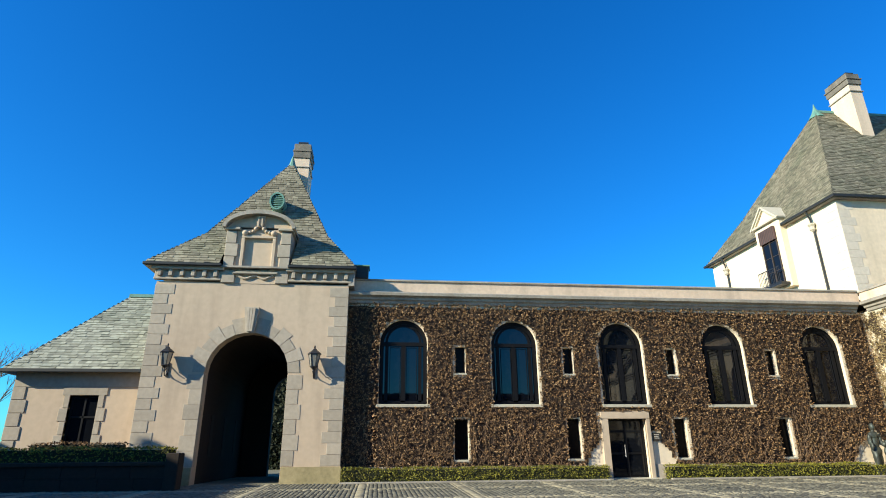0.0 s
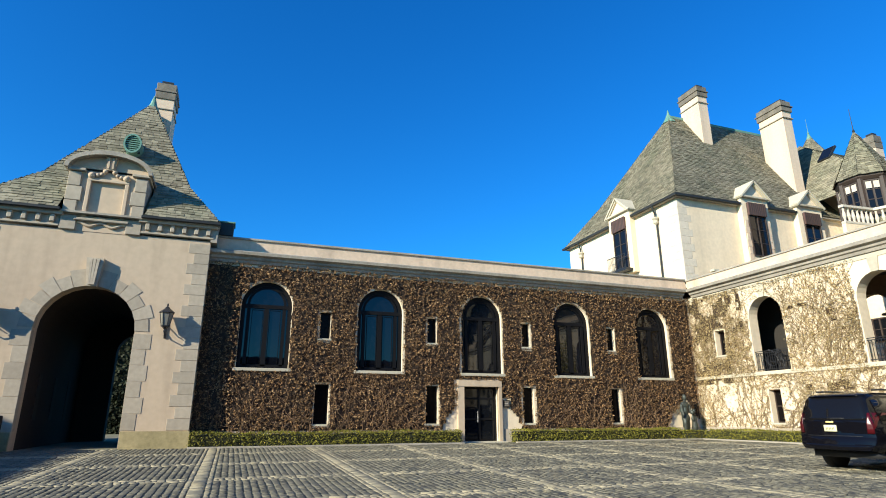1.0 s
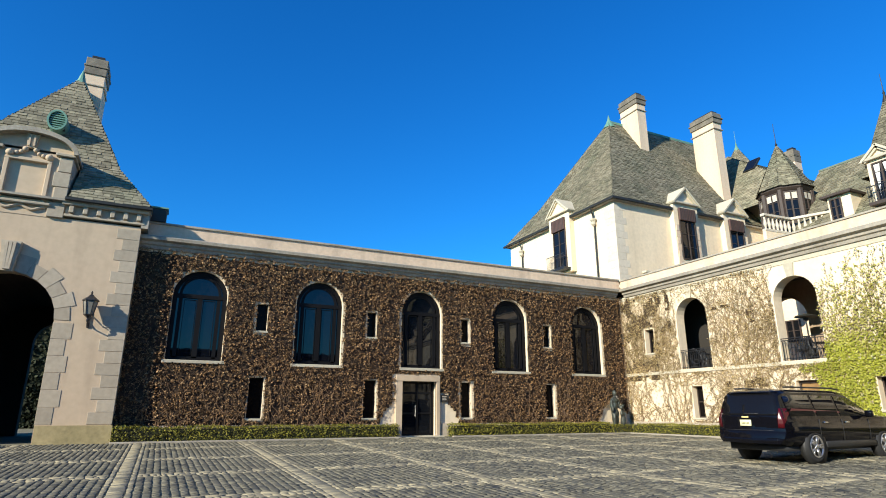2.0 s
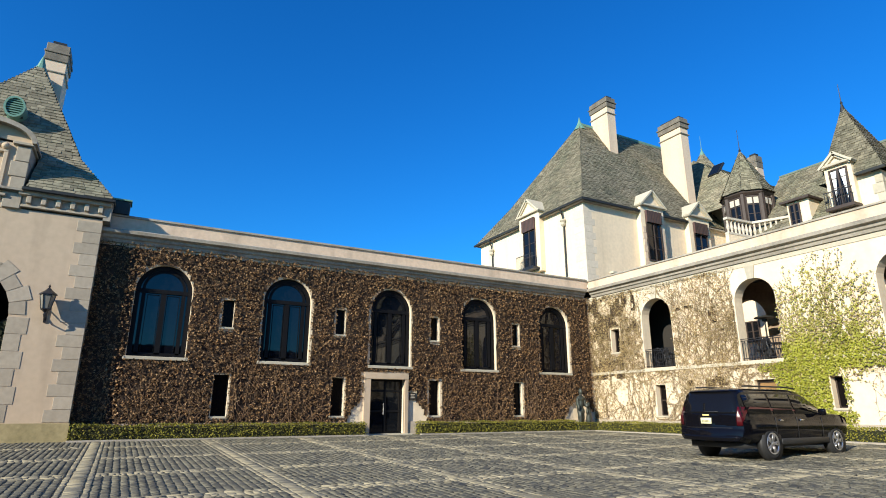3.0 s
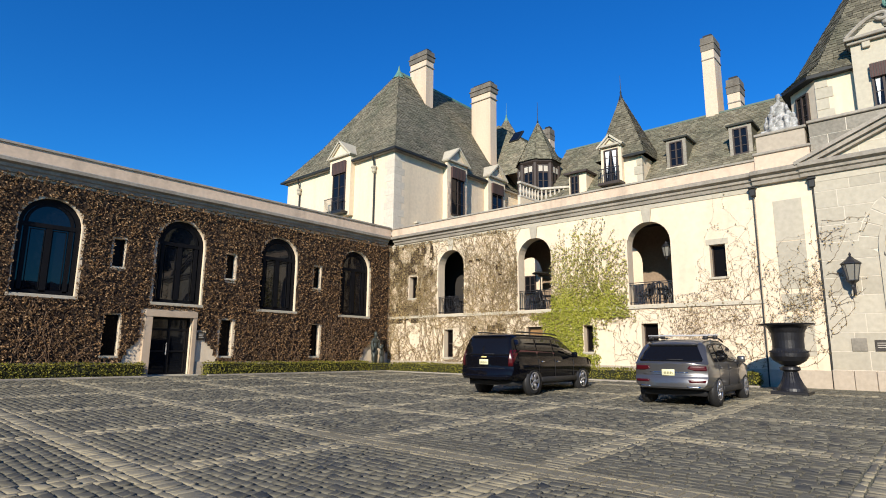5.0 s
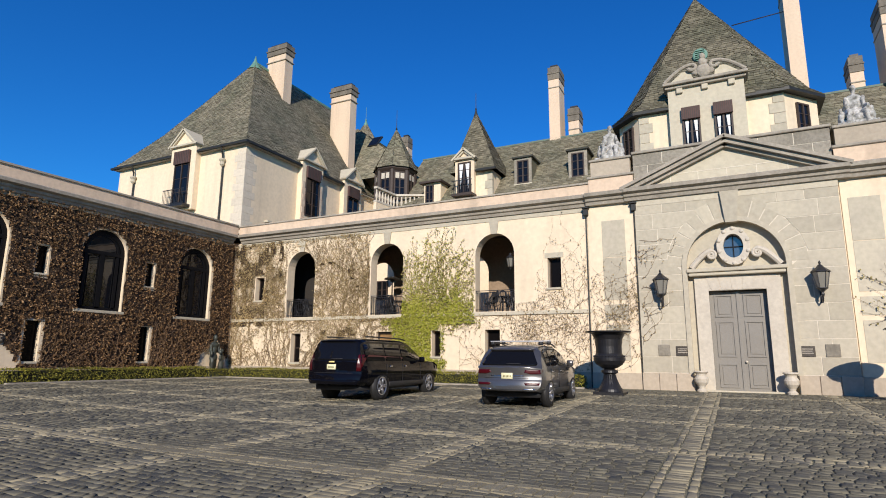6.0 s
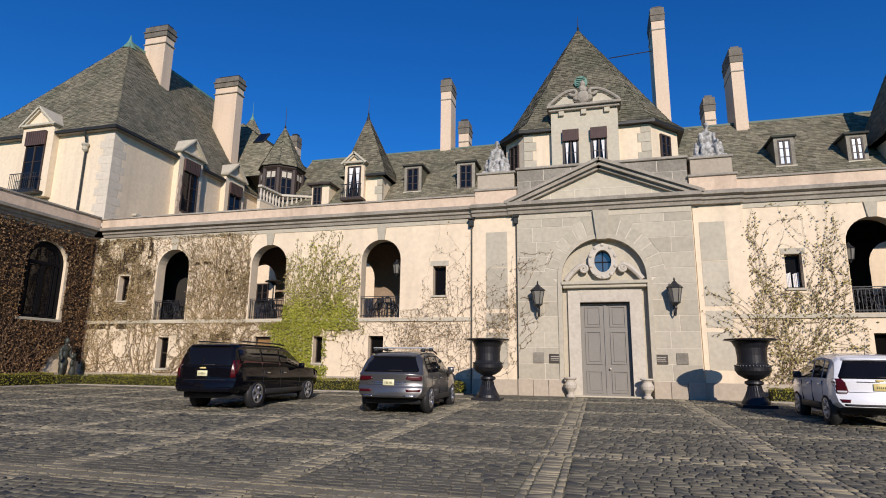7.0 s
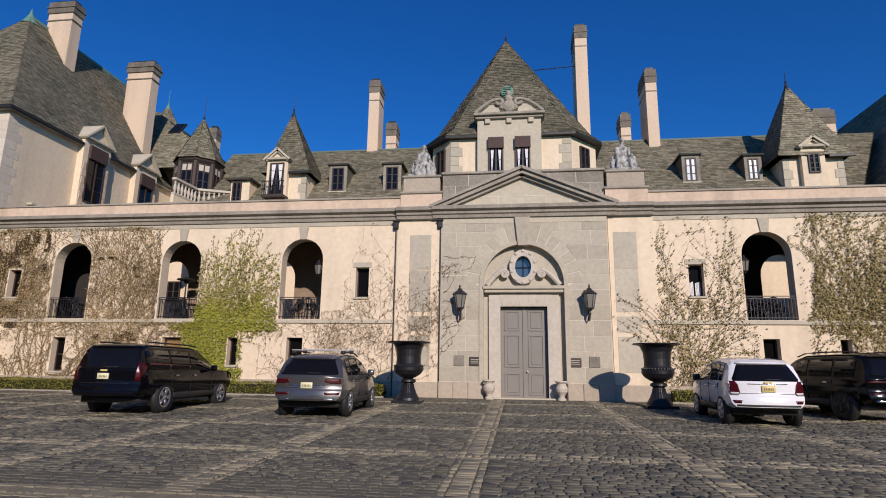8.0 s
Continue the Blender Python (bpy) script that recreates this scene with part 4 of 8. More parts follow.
part("gutter", boxes((-15.6, -9.5, 25.42, 25.60, 4.36, 4.48), (-15.6, -15.42, 25.6, 36, 4.36, 4.48)), M_GUTTER, LH)
part("ridge_cap", boxes((-12.8, -9.3, 29.85, 30.15, 8.70, 8.86)), M_COPPER, LH)

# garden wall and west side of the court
lw = thing("garden_wall", "low stone garden wall with coping, darkened for shade", "wall", (-14, 22.4, -0.3))
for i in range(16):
    part("block", boxes((-26 + i * 1.18, -26 + i * 1.18 + 1.165, 22.25, 22.6, -0.5, 0.33)), M_SHADE_STONE, lw)
    part("block", boxes((-25.4 + i * 1.13, -25.4 + i * 1.13 + 1.115, 22.25, 22.6, 0.34, 0.72)), M_SHADE_STONE, lw)
part("coping", boxes((-26, -7.25, 22.18, 22.68, 0.72, 0.86), bevel=0.02), M_SHADE_STONE, lw)
part("end_pier", boxes((-7.3, -6.85, 22.1, 22.7, -0.5, 1.15), bevel=0.03), M_SHADE_STONE, lw)
# Unseen west wall, added; two heights shape the shadow by the garden wall.
tagged(put_mesh("wall_west", boxes((-27.4, -27.0, -26, 17.2, -0.7, 9.9), (-27.4, -27.0, 17.2, 30, -0.7, 7.0)), M_IVY_MAT), "unseen dark wall added to shade and close the courtyard", "wall", kind="structure")


# ---- stone portal ----
UC = 0.28
PH = 3.43
DP = -0.16                      # its face stands this far before the facade
portal = thing("portal", "grey limestone portal with arch, pediment and tall double door", "portal", tuple(EAST @ Vector((UC, DP, 0))))


def east(bm):
    bm.transform(EAST)
    return bm


part("core", east(wall_with_holes(rect_pts(UC - PH + 0.01, UC + PH - 0.01, -0.6, 7.38), [arch_pts(UC, 1.64, -0.59, 4.58, 20)], DP - 0.004, 0.0)), M_MORTAR, portal, "pale mortar joints")
ROUT = 2.35
rows_z = [0.62 + 0.615 * i for i in range(12)]
rnd = random.Random(5)
for i, (z0, z1) in enumerate(zip(rows_z, rows_z[1:])):
    for s in (-1, 1):
        def inner(z):
            if z <= 4.58:
                return 1.66
            k = ROUT ** 2 - (z - 4.58) ** 2
            return math.sqrt(k) if k > 0.09 else 0.3
        u_end = PH
        ua, ub = inner(z0), inner(z1)
        cut = max(ua, ub)
        span = u_end - cut
        n = max(1, round(span / 0.85))
        us = [cut + span * k / n for k in range(n + 1)]
        for k in range(1, n):
            us[k] += 0.18 * (1 if i % 2 else -1)
        for k in range(n):
            a0 = ua if k == 0 else us[k]
            a1 = ub if k == 0 else us[k]
            g = 0.013
            pts = [(UC + s * (a0 + g), z0 + g), (UC + s * (a1 + g), z1 - g), (UC + s * (us[k + 1] - g), z1 - g), (UC + s * (us[k + 1] - g), z0 + g)]
            part("ashlar_block", east(prism(bmesh.new(), pts, DP - 0.013 - 0.005 * rnd.random(), DP + 0.05)), M_STONE, portal)
NV = 15
for i in range(NV):
    if i == NV // 2:
        continue
    a0, a1 = math.pi * i / NV + 0.009, math.pi * (i + 1) / NV - 0.009
    ro = ROUT - 0.02 if abs(i - NV // 2) > 2 else min(2.74, ROUT + (0.42 if abs(i - NV // 2) == 1 else 0.16))
    f = lambda r, a: (UC - r * math.cos(a), 4.58 + r * math.sin(a))
    part("voussoir", east(prism(bmesh.new(), [f(1.64, a0), f(ro, a0), f(ro, a1), f(1.64, a1)], DP - 0.021, DP + 0.05)), M_STONE, portal)
part("arch_moulding", east(ring(bmesh.new(), arch_pts(UC, 1.63, 0.6, 4.58, 24), arch_pts(UC, 1.80, 0.6, 4.58, 24), DP - 0.07, DP + 0.1)), M_STONE, portal)
part("keystone", east(prism(bmesh.new(), [(UC - 0.20, 6.15), (UC - 0.32, 7.36), (UC + 0.32, 7.36), (UC + 0.20, 6.15)], DP - 0.16, DP + 0.2)), M_STONE, portal)
for s in (-1, 1):
    for k in range(3):
        x0, x1 = sorted((UC + s * (1.66 + k * 0.6), UC + s * (1.66 + k * 0.6 + 0.585)))
        part("plinth_block", east(boxes((x0, x1, DP - 0.07, DP + 0.1, -0.6, 0.61), bevel=0.012)), M_PLINTH, portal)
# recess with door surround
part("recess_wall", east(wall_with_holes(arch_pts(UC, 1.70, -0.6, 4.58, 20), [rect_pts(UC - 0.95, UC + 0.95, -0.59, 3.65), [(UC + 0.34 * math.cos(k * math.pi / 10), 5.28 + 0.46 * math.sin(k * math.pi / 10)) for k in range(20)]], DP + 0.28, DP + 0.40)), M_STONE, portal)
surr = part("door_surround", east(ring(bmesh.new(), [(UC - 0.95, -0.5), (UC - 0.95, 3.65), (UC + 0.95, 3.65), (UC + 0.95, -0.5)], [(UC - 1.42, -0.5), (UC - 1.42, 4.20), (UC + 1.42, 4.20), (UC + 1.42, -0.5)], DP + 0.14, DP + 0.3)), M_CARVED, portal, "pale stone door surround")
for k in range(-2, 3):
    part("lintel_stone", east(prism(bmesh.new(), [(UC + k * 0.34 - 0.16, 3.67), (UC + k * 0.42 - 0.20, 4.19), (UC + k * 0.42 + 0.20, 4.19), (UC + k * 0.34 + 0.16, 3.67)], DP + 0.125, DP + 0.2)), M_CARVED, surr)
part("shelf", east(boxes((UC - 1.6, UC + 1.6, DP - 0.06, DP + 0.3, 4.20, 4.33), (UC - 1.66, UC + 1.66, DP - 0.14, DP + 0.3, 4.33, 4.47), bevel=0.025)), M_STONE, portal)


def scroll(s):
    bm = bmesh.new()
    pts, rad = [], []
    for k in range(25):          # curved back
        t = k / 24
        pts.append((UC + s * (1.48 - 0.72 * t), DP + 0.08, 4.52 + 0.62 * math.sin(t * 1.45)))
        rad.append(0.11)
    cx, cz = UC + s * 0.76, 4.98
    for k in range(1, 26):
        a = k / 25 * 3.6 * math.pi
        r = 0.17 * (1 - k / 27)
        pts.append((cx + s * -r * math.sin(a) * 1.0, DP + 0.05, cz + r * math.cos(a)))
        rad.append(0.055)
    tube(bm, pts, rad, 8)
    return east(bm)


for s in (-1, 1):
    part("scroll", scroll(s), M_CARVED, portal, "carved stone scroll")
OV = lambda a, b: [(UC + a * math.cos(k * math.pi / 16), 5.28 + b * math.sin(k * math.pi / 16)) for k in range(33)]
ow = part("oval_window", east(ring(bmesh.new(), OV(0.33, 0.45), OV(0.56, 0.72), DP + 0.02, DP + 0.3)), M_CARVED, portal, "carved oval window surround")
bm = bmesh.new()
for k in range(10):
    a = k * math.pi / 5 + 0.3
    bmesh.ops.create_icosphere(bm, subdivisions=2, radius=0.085, matrix=Matrix.Translation((UC + 0.5 * math.cos(a), DP + 0.05, 5.28 + 0.66 * math.sin(a))))
part("carving", east(bm), M_CARVED, ow)
part("pane", east(prism(bmesh.new(), OV(0.36, 0.48)[:-1], DP + 0.34, DP + 0.35)), M_OVAL, ow, "glossy glass tinted blue for the sky's reflection")
part("glazing_bar", east(boxes((UC - 0.02, UC + 0.02, DP + 0.30, DP + 0.34, 4.8, 5.75), (UC - 0.34, UC + 0.34, DP + 0.305, DP + 0.335, 5.26, 5.30))), M_FRAME, ow)
# double door
door = tagged(new("door_3"), "tall grey painted double door with raised panels", "door", kind="structure")
door.matrix_basis = EAST @ Matrix.Translation((UC, 0, 0))
for s in (-1, 1):
    x0, x1 = sorted((UC + s * 0.01, UC + s * 0.95))
    leaf = part("door_leaf", east(boxes((x0, x1, DP + 0.44, DP + 0.50, -0.1, 3.62))), M_DOOR, door)
    for z0, z1 in ((0.12, 0.98), (1.22, 2.52), (2.68, 3.50)):
        px0, px1 = x0 + 0.16, x1 - 0.16
        part("panel_mould", east(ring(bmesh.new(), [(px0 + .05, z0 + .05), (px0 + .05, z1 - .05), (px1 - .05, z1 - .05), (px1 - .05, z0 + .05), (px0 + .05, z0 + .05)], [(px0, z0), (px0, z1), (px1, z1), (px1, z0), (px0, z0)], DP + 0.405, DP + 0.45)), M_DOOR, leaf)
        part("panel", east(boxes((px0 + 0.10, px1 - 0.10, DP + 0.42, DP + 0.45, z0 + 0.10, z1 - 0.10), bevel=0.012)), M_DOOR, leaf)
part("astragal", east(boxes((UC - 0.05, UC + 0.05, DP + 0.40, DP + 0.45, -0.1, 3.62))), M_DOOR, door)
bm = bmesh.new()
bmesh.ops.create_icosphere(bm, subdivisions=2, radius=0.045, matrix=Matrix.Translation((UC + 0.12, DP + 0.36, 1.05)))
box(bm, UC + 0.11, UC + 0.13, DP + 0.36, DP + 0.45, 1.04, 1.06)
part("door_knob", east(bm), M_CARVED, door, "small brass knob")
part("threshold", east(boxes((UC - 1.3, UC + 1.3, DP - 0.05, DP + 0.44, -0.4, 0.03))), M_STONE, door)
# plaques beside the door
for u, w, mt in ((UC - 2.62, 0.42, M_ATTIC), (UC - 1.98, 0.46, M_PLAQUE), (UC + 1.98, 0.46, M_PLAQUE), (UC + 2.72, 0.42, M_ATTIC)):
    p = thing("plaque", "small bronze plaque on the portal stone", "plaque", tuple(EAST @ Vector((u, DP, 1.3))), "portal plaques")
    part("plate", east(boxes((u - w / 2, u + w / 2, DP - 0.045, DP - 0.0, 1.24, 1.60 if mt == M_PLAQUE else 1.66), bevel=0.008)), mt, p)
    for k in range(3 if mt == M_PLAQUE else 0):
        part("text_bar", east(boxes((u - w * 0.36, u + w * (0.36 - 0.06 * (k % 2)), DP - 0.05, DP - 0.044, 1.49 - k * 0.07, 1.51 - k * 0.07))), M_CARVED, p)
PORT = EAST @ Matrix.Translation((0, DP, 0))
for s in (-1, 1):
    lantern("door_lantern", (UC + s * 2.57, 3.80), PORT, 0.92, label="large black iron lantern with clear glass on the portal", group="portal lanterns")
# small stone pots by the door
for s in (-1, 1):
    p = thing("stone_pot", "small weathered stone pot by the door", "pot", tuple(EAST @ Vector((UC + s * 1.42, DP - 0.28, 0))), "pots by the door")
    o = EAST @ Vector((UC + s * 1.40, DP - 0.30, -0.03))
    part("body", lathe(bmesh.new(), [(0.16, 0), (0.17, 0.06), (0.10, 0.12), (0.12, 0.2), (0.22, 0.34), (0.24, 0.46), (0.17, 0.58), (0.18, 0.64), (0.25, 0.70), (0.23, 0.74), (0.15, 0.72)], 16, o), M_CARVED, p)

# entablature, pediment, attic
ENT = [(d + DP - 0.02, z) for d, z in CORNICE]
part("entablature", east(moulding(bmesh.new(), (UC - PH - 0.35, UC + PH + 0.35), ENT)), M_CORNICE, portal, "dark weathered entablature")
part("frieze", east(boxes((UC - PH, UC + PH, DP - 0.03, 0, 7.14, 7.37))), M_STONE, portal)
part("tympanum", east(prism(bmesh.new(), [(UC - 3.45, 7.88), (UC, 9.25), (UC + 3.45, 7.88)], DP + 0.05, DP + 0.3)), M_STONE, portal)
for k in range(5):
    u = UC - 2.0 + k * 1.0
    part("tympanum_joint", east(boxes((u - 0.013, u + 0.013, DP + 0.040, DP + 0.052, 7.88, 8.30 if k in (0, 4) else 8.32))), M_MORTAR, portal)
part("tympanum_joint", east(boxes((UC - 2.3, UC + 2.3, DP + 0.041, DP + 0.052, 8.305, 8.33))), M_MORTAR, portal)
SL = math.atan2(1.62, 3.85)
for s in (-1, 1):
    bm = boxes((0.0, 4.24, DP - 0.42, DP + 0.45, -0.10, 0.02), (0.0, 4.18, DP - 0.30, DP + 0.45, -0.26, -0.10), (0.0, 4.10, DP - 0.14, DP + 0.45, -0.38, -0.26))
    bm.transform(Matrix.Translation((UC, 0, 9.52)) @ Matrix.Scale(s, 4, (1, 0, 0)) @ Matrix.Rotation(SL, 4, "Y"))
    part("raking_cornice", east(bm), M_CORNICE, portal, "dark weathered sloping cornice")
attic = thing("attic_wall", "stained grey stone attic behind the pediment", "wall", tuple(EAST @ Vector((UC, 0.2, 7.9))))
part("core", east(boxes((UC - PH + 0.02, UC + PH - 0.02, 0.096, 1.2, 7.6, 9.40))), M_MORTAR, attic)
for i in range(3):
    n = 6
    for k in range(n + (i % 2)):
        w = 2 * PH / n
        a = UC - PH + w * (k - 0.5 * (i % 2))
        b = min(a + w, UC + PH)
        a = max(a, UC - PH)
        part("ashlar_block", east(boxes((a + 0.014, b - 0.014, 0.085, 0.5, 7.92 + i * 0.5, 8.40 + i * 0.5))), M_ATTIC, attic)
part("coping", east(boxes((UC - PH - 0.04, UC + PH + 0.04, 0.0, 1.3, 9.42, 9.53), bevel=0.02)), M_CORNICE, attic)
for u0, u1 in ((-4.97, -3.16), (3.72, 5.45)):
    p = thing("pedestal", "cream stucco pedestal with stone mouldings on the parapet", "pedestal", tuple(EAST @ Vector(((u0 + u1) / 2, 0.1, 8))))
    part("lower_block", east(boxes((u0, u1, -0.02, 1.2, 7.88, 8.56))), M_PARAPET, p)
    part("moulding", east(boxes((u0 - 0.05, u1 + 0.05, -0.09, 1.25, 8.56, 8.66), bevel=0.02)), M_CORNICE, p)
    part("upper_block", east(boxes((u0 + 0.10, u1 - 0.10, 0.05, 1.1, 8.66, 9.32))), M_PLINTH, p)
    part("cap", east(boxes((u0 + 0.04, u1 - 0.04, -0.02, 1.16, 9.32, 9.42), bevel=0.02)), M_CORNICE, p)
    part("cornice_return", east(moulding(bmesh.new(), (u0 - 0.1, u1 + 0.1), [(d - 0.12, z - 0.002) for d, z in CORNICE])), M_CORNICE, p)


def lumps(rows, seed, rough=0.05):
    """A weathered carved mass from rounded lumps."""
    bm = bmesh.new()
    for x, y, z, rx, ry, rz in rows:
        bmesh.ops.create_icosphere(bm, subdivisions=3, radius=1.0, matrix=Matrix.Translation((x, y, z)) @ Matrix.Diagonal((rx, ry, rz, 1)))
    for v in bm.verts:
        n = noise.noise_vector(v.co * 4.0 + Vector((seed, seed, 0)))
        v.co += n * rough + noise.noise_vector(v.co * 11.0) * rough * 0.5
    return bm


for u, sd in ((-4.07, 1.0), (4.60, 7.0)):
    rows = [(0, 0, 0.10, 0.62, 0.38, 0.14), (0.02, 0.05, 0.36, 0.34, 0.28, 0.28), (-0.24, -0.20, 0.40, 0.13, 0.26, 0.14), (0.26, -0.20, 0.38, 0.13, 0.26, 0.14),      # rock, seat, knees
            (-0.26, -0.38, 0.20, 0.09, 0.10, 0.24), (0.28, -0.38, 0.18, 0.09, 0.10, 0.24), (0.0, 0.04, 0.74, 0.20, 0.16, 0.30), (0.0, 0.02, 0.96, 0.24, 0.14, 0.13),
            (-0.27, -0.04, 0.80, 0.08, 0.10, 0.22), (0.28, -0.06, 0.78, 0.08, 0.10, 0.22), (-0.32, -0.20, 0.60, 0.08, 0.18, 0.08), (0.34, -0.20, 0.58, 0.08, 0.18, 0.08),
            (0.0, 0.0, 1.12, 0.07, 0.07, 0.10), (0.0, -0.01, 1.27, 0.105, 0.12, 0.14), (-0.46, -0.10, 0.28, 0.13, 0.15, 0.22), (-0.46, -0.12, 0.54, 0.08, 0.08, 0.09),
            (0.48, -0.10, 0.26, 0.13, 0.15, 0.20), (0.49, -0.12, 0.50, 0.08, 0.08, 0.09), (0.02, -0.30, 0.20, 0.15, 0.10, 0.14)]
    bm = lumps(rows, sd, 0.035)
    box(bm, -0.66, 0.66, -0.40, 0.40, -0.02, 0.08)
    bm.transform(EAST @ Matrix.Translation((u, 0.5, 9.43)) @ Matrix.Diagonal((0.95, 1, 1.15, 1)))
    so = put_mesh("statue", bm, M_STATUE)
    rm = so.modifiers.new("fuse", "REMESH")
    rm.mode, rm.voxel_size = "VOXEL", 0.035
    tagged(so, "weathered white stone statue group on a pedestal", "statue", "statues on pedestals")
# flat pilasters with sunk panels either side of the portal
for u0, u1 in ((-5.06, -3.20), (3.76, 5.55)):
    pl = thing("pilaster", "cream stucco pilaster with grey stone panels", "pilaster", tuple(EAST @ Vector(((u0 + u1) / 2, -0.1, 0))))
    part("shaft", east(boxes((u0, u1, -0.05, 0.0, 0.58, 7.36))), M_STUCCO, pl)
    part("base", east(boxes((u0 - 0.03, u1 + 0.03, -0.11, 0.0, -0.6, 0.58))), M_PLINTH, pl)
    c = (u0 + u1) / 2 + (0.1 if u0 < 0 else -0.25)
    for z0, z1 in ((3.42, 5.15), (5.17, 6.70), (2.62, 3.25), (1.05, 2.45)):
        part("stone_panel", east(boxes((c - 0.46, c + 0.46, -0.062, -0.03, z0, z1), bevel=0.006)), M_STONE, pl, "flush grey stone panel")
for u in (-5.10, -3.18):
    p = thing("downpipe", "thin dark rainwater pipe with hopper head", "pipe", tuple(EAST @ Vector((u, -0.15, 0))))
    part("pipe", east(tube(bmesh.new(), [(u, -0.10, -0.05), (u, -0.10, 6.95)], 0.026, 8)), M_GUTTER, p)
    part("hopper", east(boxes((u - 0.10, u + 0.10, -0.24, -0.05, 6.98, 7.26), (u - 0.14, u + 0.14, -0.30, -0.05, 7.26, 7.34), bevel=0.02)), M_GUTTER, p)


# ---- upper house ----
def casement(parent, m, u, half, z0, z1, d=0.0, awning=False, curtain=False, bars=3, mat=M_BROWN, glass=M_GLASS, leaves=2):
    """A framed window laid on a wall: frame, leaves' bars and glass, with an awning over its head where there is one."""
    h = z1 - z0
    def add(name, bm, mt, par, lb=""):
        bm.transform(m)
        return part(name, bm, mt, par, lb)
    f = add("window", boxes((u - half, u - half + 0.07, d - 0.06, d + 0.06, z0, z1), (u + half - 0.07, u + half, d - 0.06, d + 0.06, z0, z1), (u - half + .07, u + half - .07, d - 0.06, d + 0.06, z1 - 0.07, z1),
                            (u - half + .07, u + half - .07, d - 0.06, d + 0.06, z0, z0 + 0.08), *([(u - 0.04, u + 0.04, d - 0.06, d + 0.05, z0 + .08, z1 - .07)] if leaves == 2 else [])), mat, parent)
    add("pane", boxes((u - half + 0.05, u + half - 0.05, d - 0.012, d - 0.004, z0 + 0.05, z1 - 0.05)), glass, f)
    for k in range(1, bars + 1):
        z = z0 + h * k / (bars + 1)
        add("glazing_bar", boxes((u - half + 0.07, u + half - 0.07, d - 0.035, d + 0.0, z - 0.015, z + 0.015)), mat, f)
    if curtain:
        for s in (-1, 1):
            pts = [(u + s * (half - 0.09), z1 - 0.1), (u + s * 0.07, z1 - 0.1), (u + s * (half - 0.16), z0 + 0.3)]
            add("curtain", prism(bmesh.new(), pts, d - 0.022, d - 0.014), M_CURTAIN, f, "white curtain")
    if awning:
        n = 9
        aw = add("awning", boxes((u - half - 0.02, u + half + 0.02, d - 0.16, d - 0.06, z1 - 0.22 * h - 0.05, z1 + 0.02)), M_AWNING, f, "dark maroon striped awning")
        for k in range(n):
            x = u - half + (k + 0.5) * 2 * half / n
            add("stripe", boxes((x - half / n * 0.45, x + half / n * 0.45, d - 0.172, d - 0.155, z1 - 0.22 * h - 0.05, z1 + 0.02)), M_BROWN, aw)
    return f


def gable_dormer(parent, m, u, half, z_foot, z_eave, z_apex, depth, d0, opening, awning=False, mat=M_STUCCO, **kw):
    """A dormer with a small triangular pediment."""
    def add(name, bm, mt, par=parent, lb=""):
        bm.transform(m)
        return part(name, bm, mt, par, lb)
    body = add("dormer", prism(bmesh.new(), [(u - half, z_foot), (u - half, z_eave), (u, z_apex - 0.12), (u + half, z_eave), (u + half, z_foot)], d0, d0 + depth), mat)
    sl = math.atan2(z_apex - z_eave, half)
    ln = math.hypot(z_apex - z_eave, half) + 0.22
    for s in (-1, 1):
        bm = boxes((0.0, ln, d0 - 0.24, d0 + depth, -0.08, 0.03), (0.0, ln - 0.06, d0 - 0.14, d0 + depth, -0.18, -0.08))
        bm.transform(Matrix.Translation((u, 0, z_apex + 0.02)) @ Matrix.Scale(s, 4, (1, 0, 0)) @ Matrix.Rotation(sl, 4, "Y"))
        add("raking_cornice", bm, M_STONE, body)
    add("cornice", boxes((u - half - 0.16, u + half + 0.16, d0 - 0.20, d0 + 0.3, z_eave - 0.14, z_eave), bevel=0.02), M_STONE, body)
    if opening:
        casement(body, m, u, opening[0], opening[1], opening[2], d0 - 0.02, awning, **kw)
    return body


def pyramid(cx, cy, pts, z0, apex, z1, flare=0.16):
    """Faces of a many-sided spire over the outline pts with a flared foot."""
    out = []
    n = len(pts)
    mid = [(cx + (x - cx) * 0.88, cy + (y - cy) * 0.88, z0 + (z1 - z0) * flare * 0.75) for x, y in pts]
    for i in range(n):
        j = (i + 1) % n
        out.append([(*pts[i], z0), (*pts[j], z0), mid[j], mid[i]])
        out.append([mid[i], mid[j], (*apex, z1)])
    return out


def spike(parent, x, y, z, h, r=0.16):
    part("finial", lathe(bmesh.new(), [(r * 1.6, -0.45), (r * 0.7, -0.05), (r * 0.35, 0.12), (r * 0.55, 0.2), (r * 0.2, 0.3), (0.02, 0.5), (0.012, h)], 10, (x, y, z)), M_COPPER if r > 0.15 else M_GUTTER, parent, "metal finial spike")


# corner pavilion: quoins, windows, dormers, gutters, chimneys
for i in range(13):
    w, w2 = (0.95, 0.7) if i % 2 else (0.7, 0.95)
    z = 8.0 + i * 0.48
    part("quoin", boxes((PX - 0.012, PX + w2, PY - 0.012, PY + w, z, z + 0.474), bevel=0.004), M_QUOIN, pav)
part("gutter", boxes((PX - 0.44, PX - 0.26, PY - 0.44, 30.8, 14.36, 14.50), (PX - 0.44, PX - 0.26, 33.3, 39.75, 14.36, 14.50), (PX - 0.26, 30.05, PY - 0.44, PY - 0.26, 14.36, 14.50), (32.45, 35.0, PY - 0.44, PY - 0.26, 14.36, 14.50)), M_GUTTER, pav)
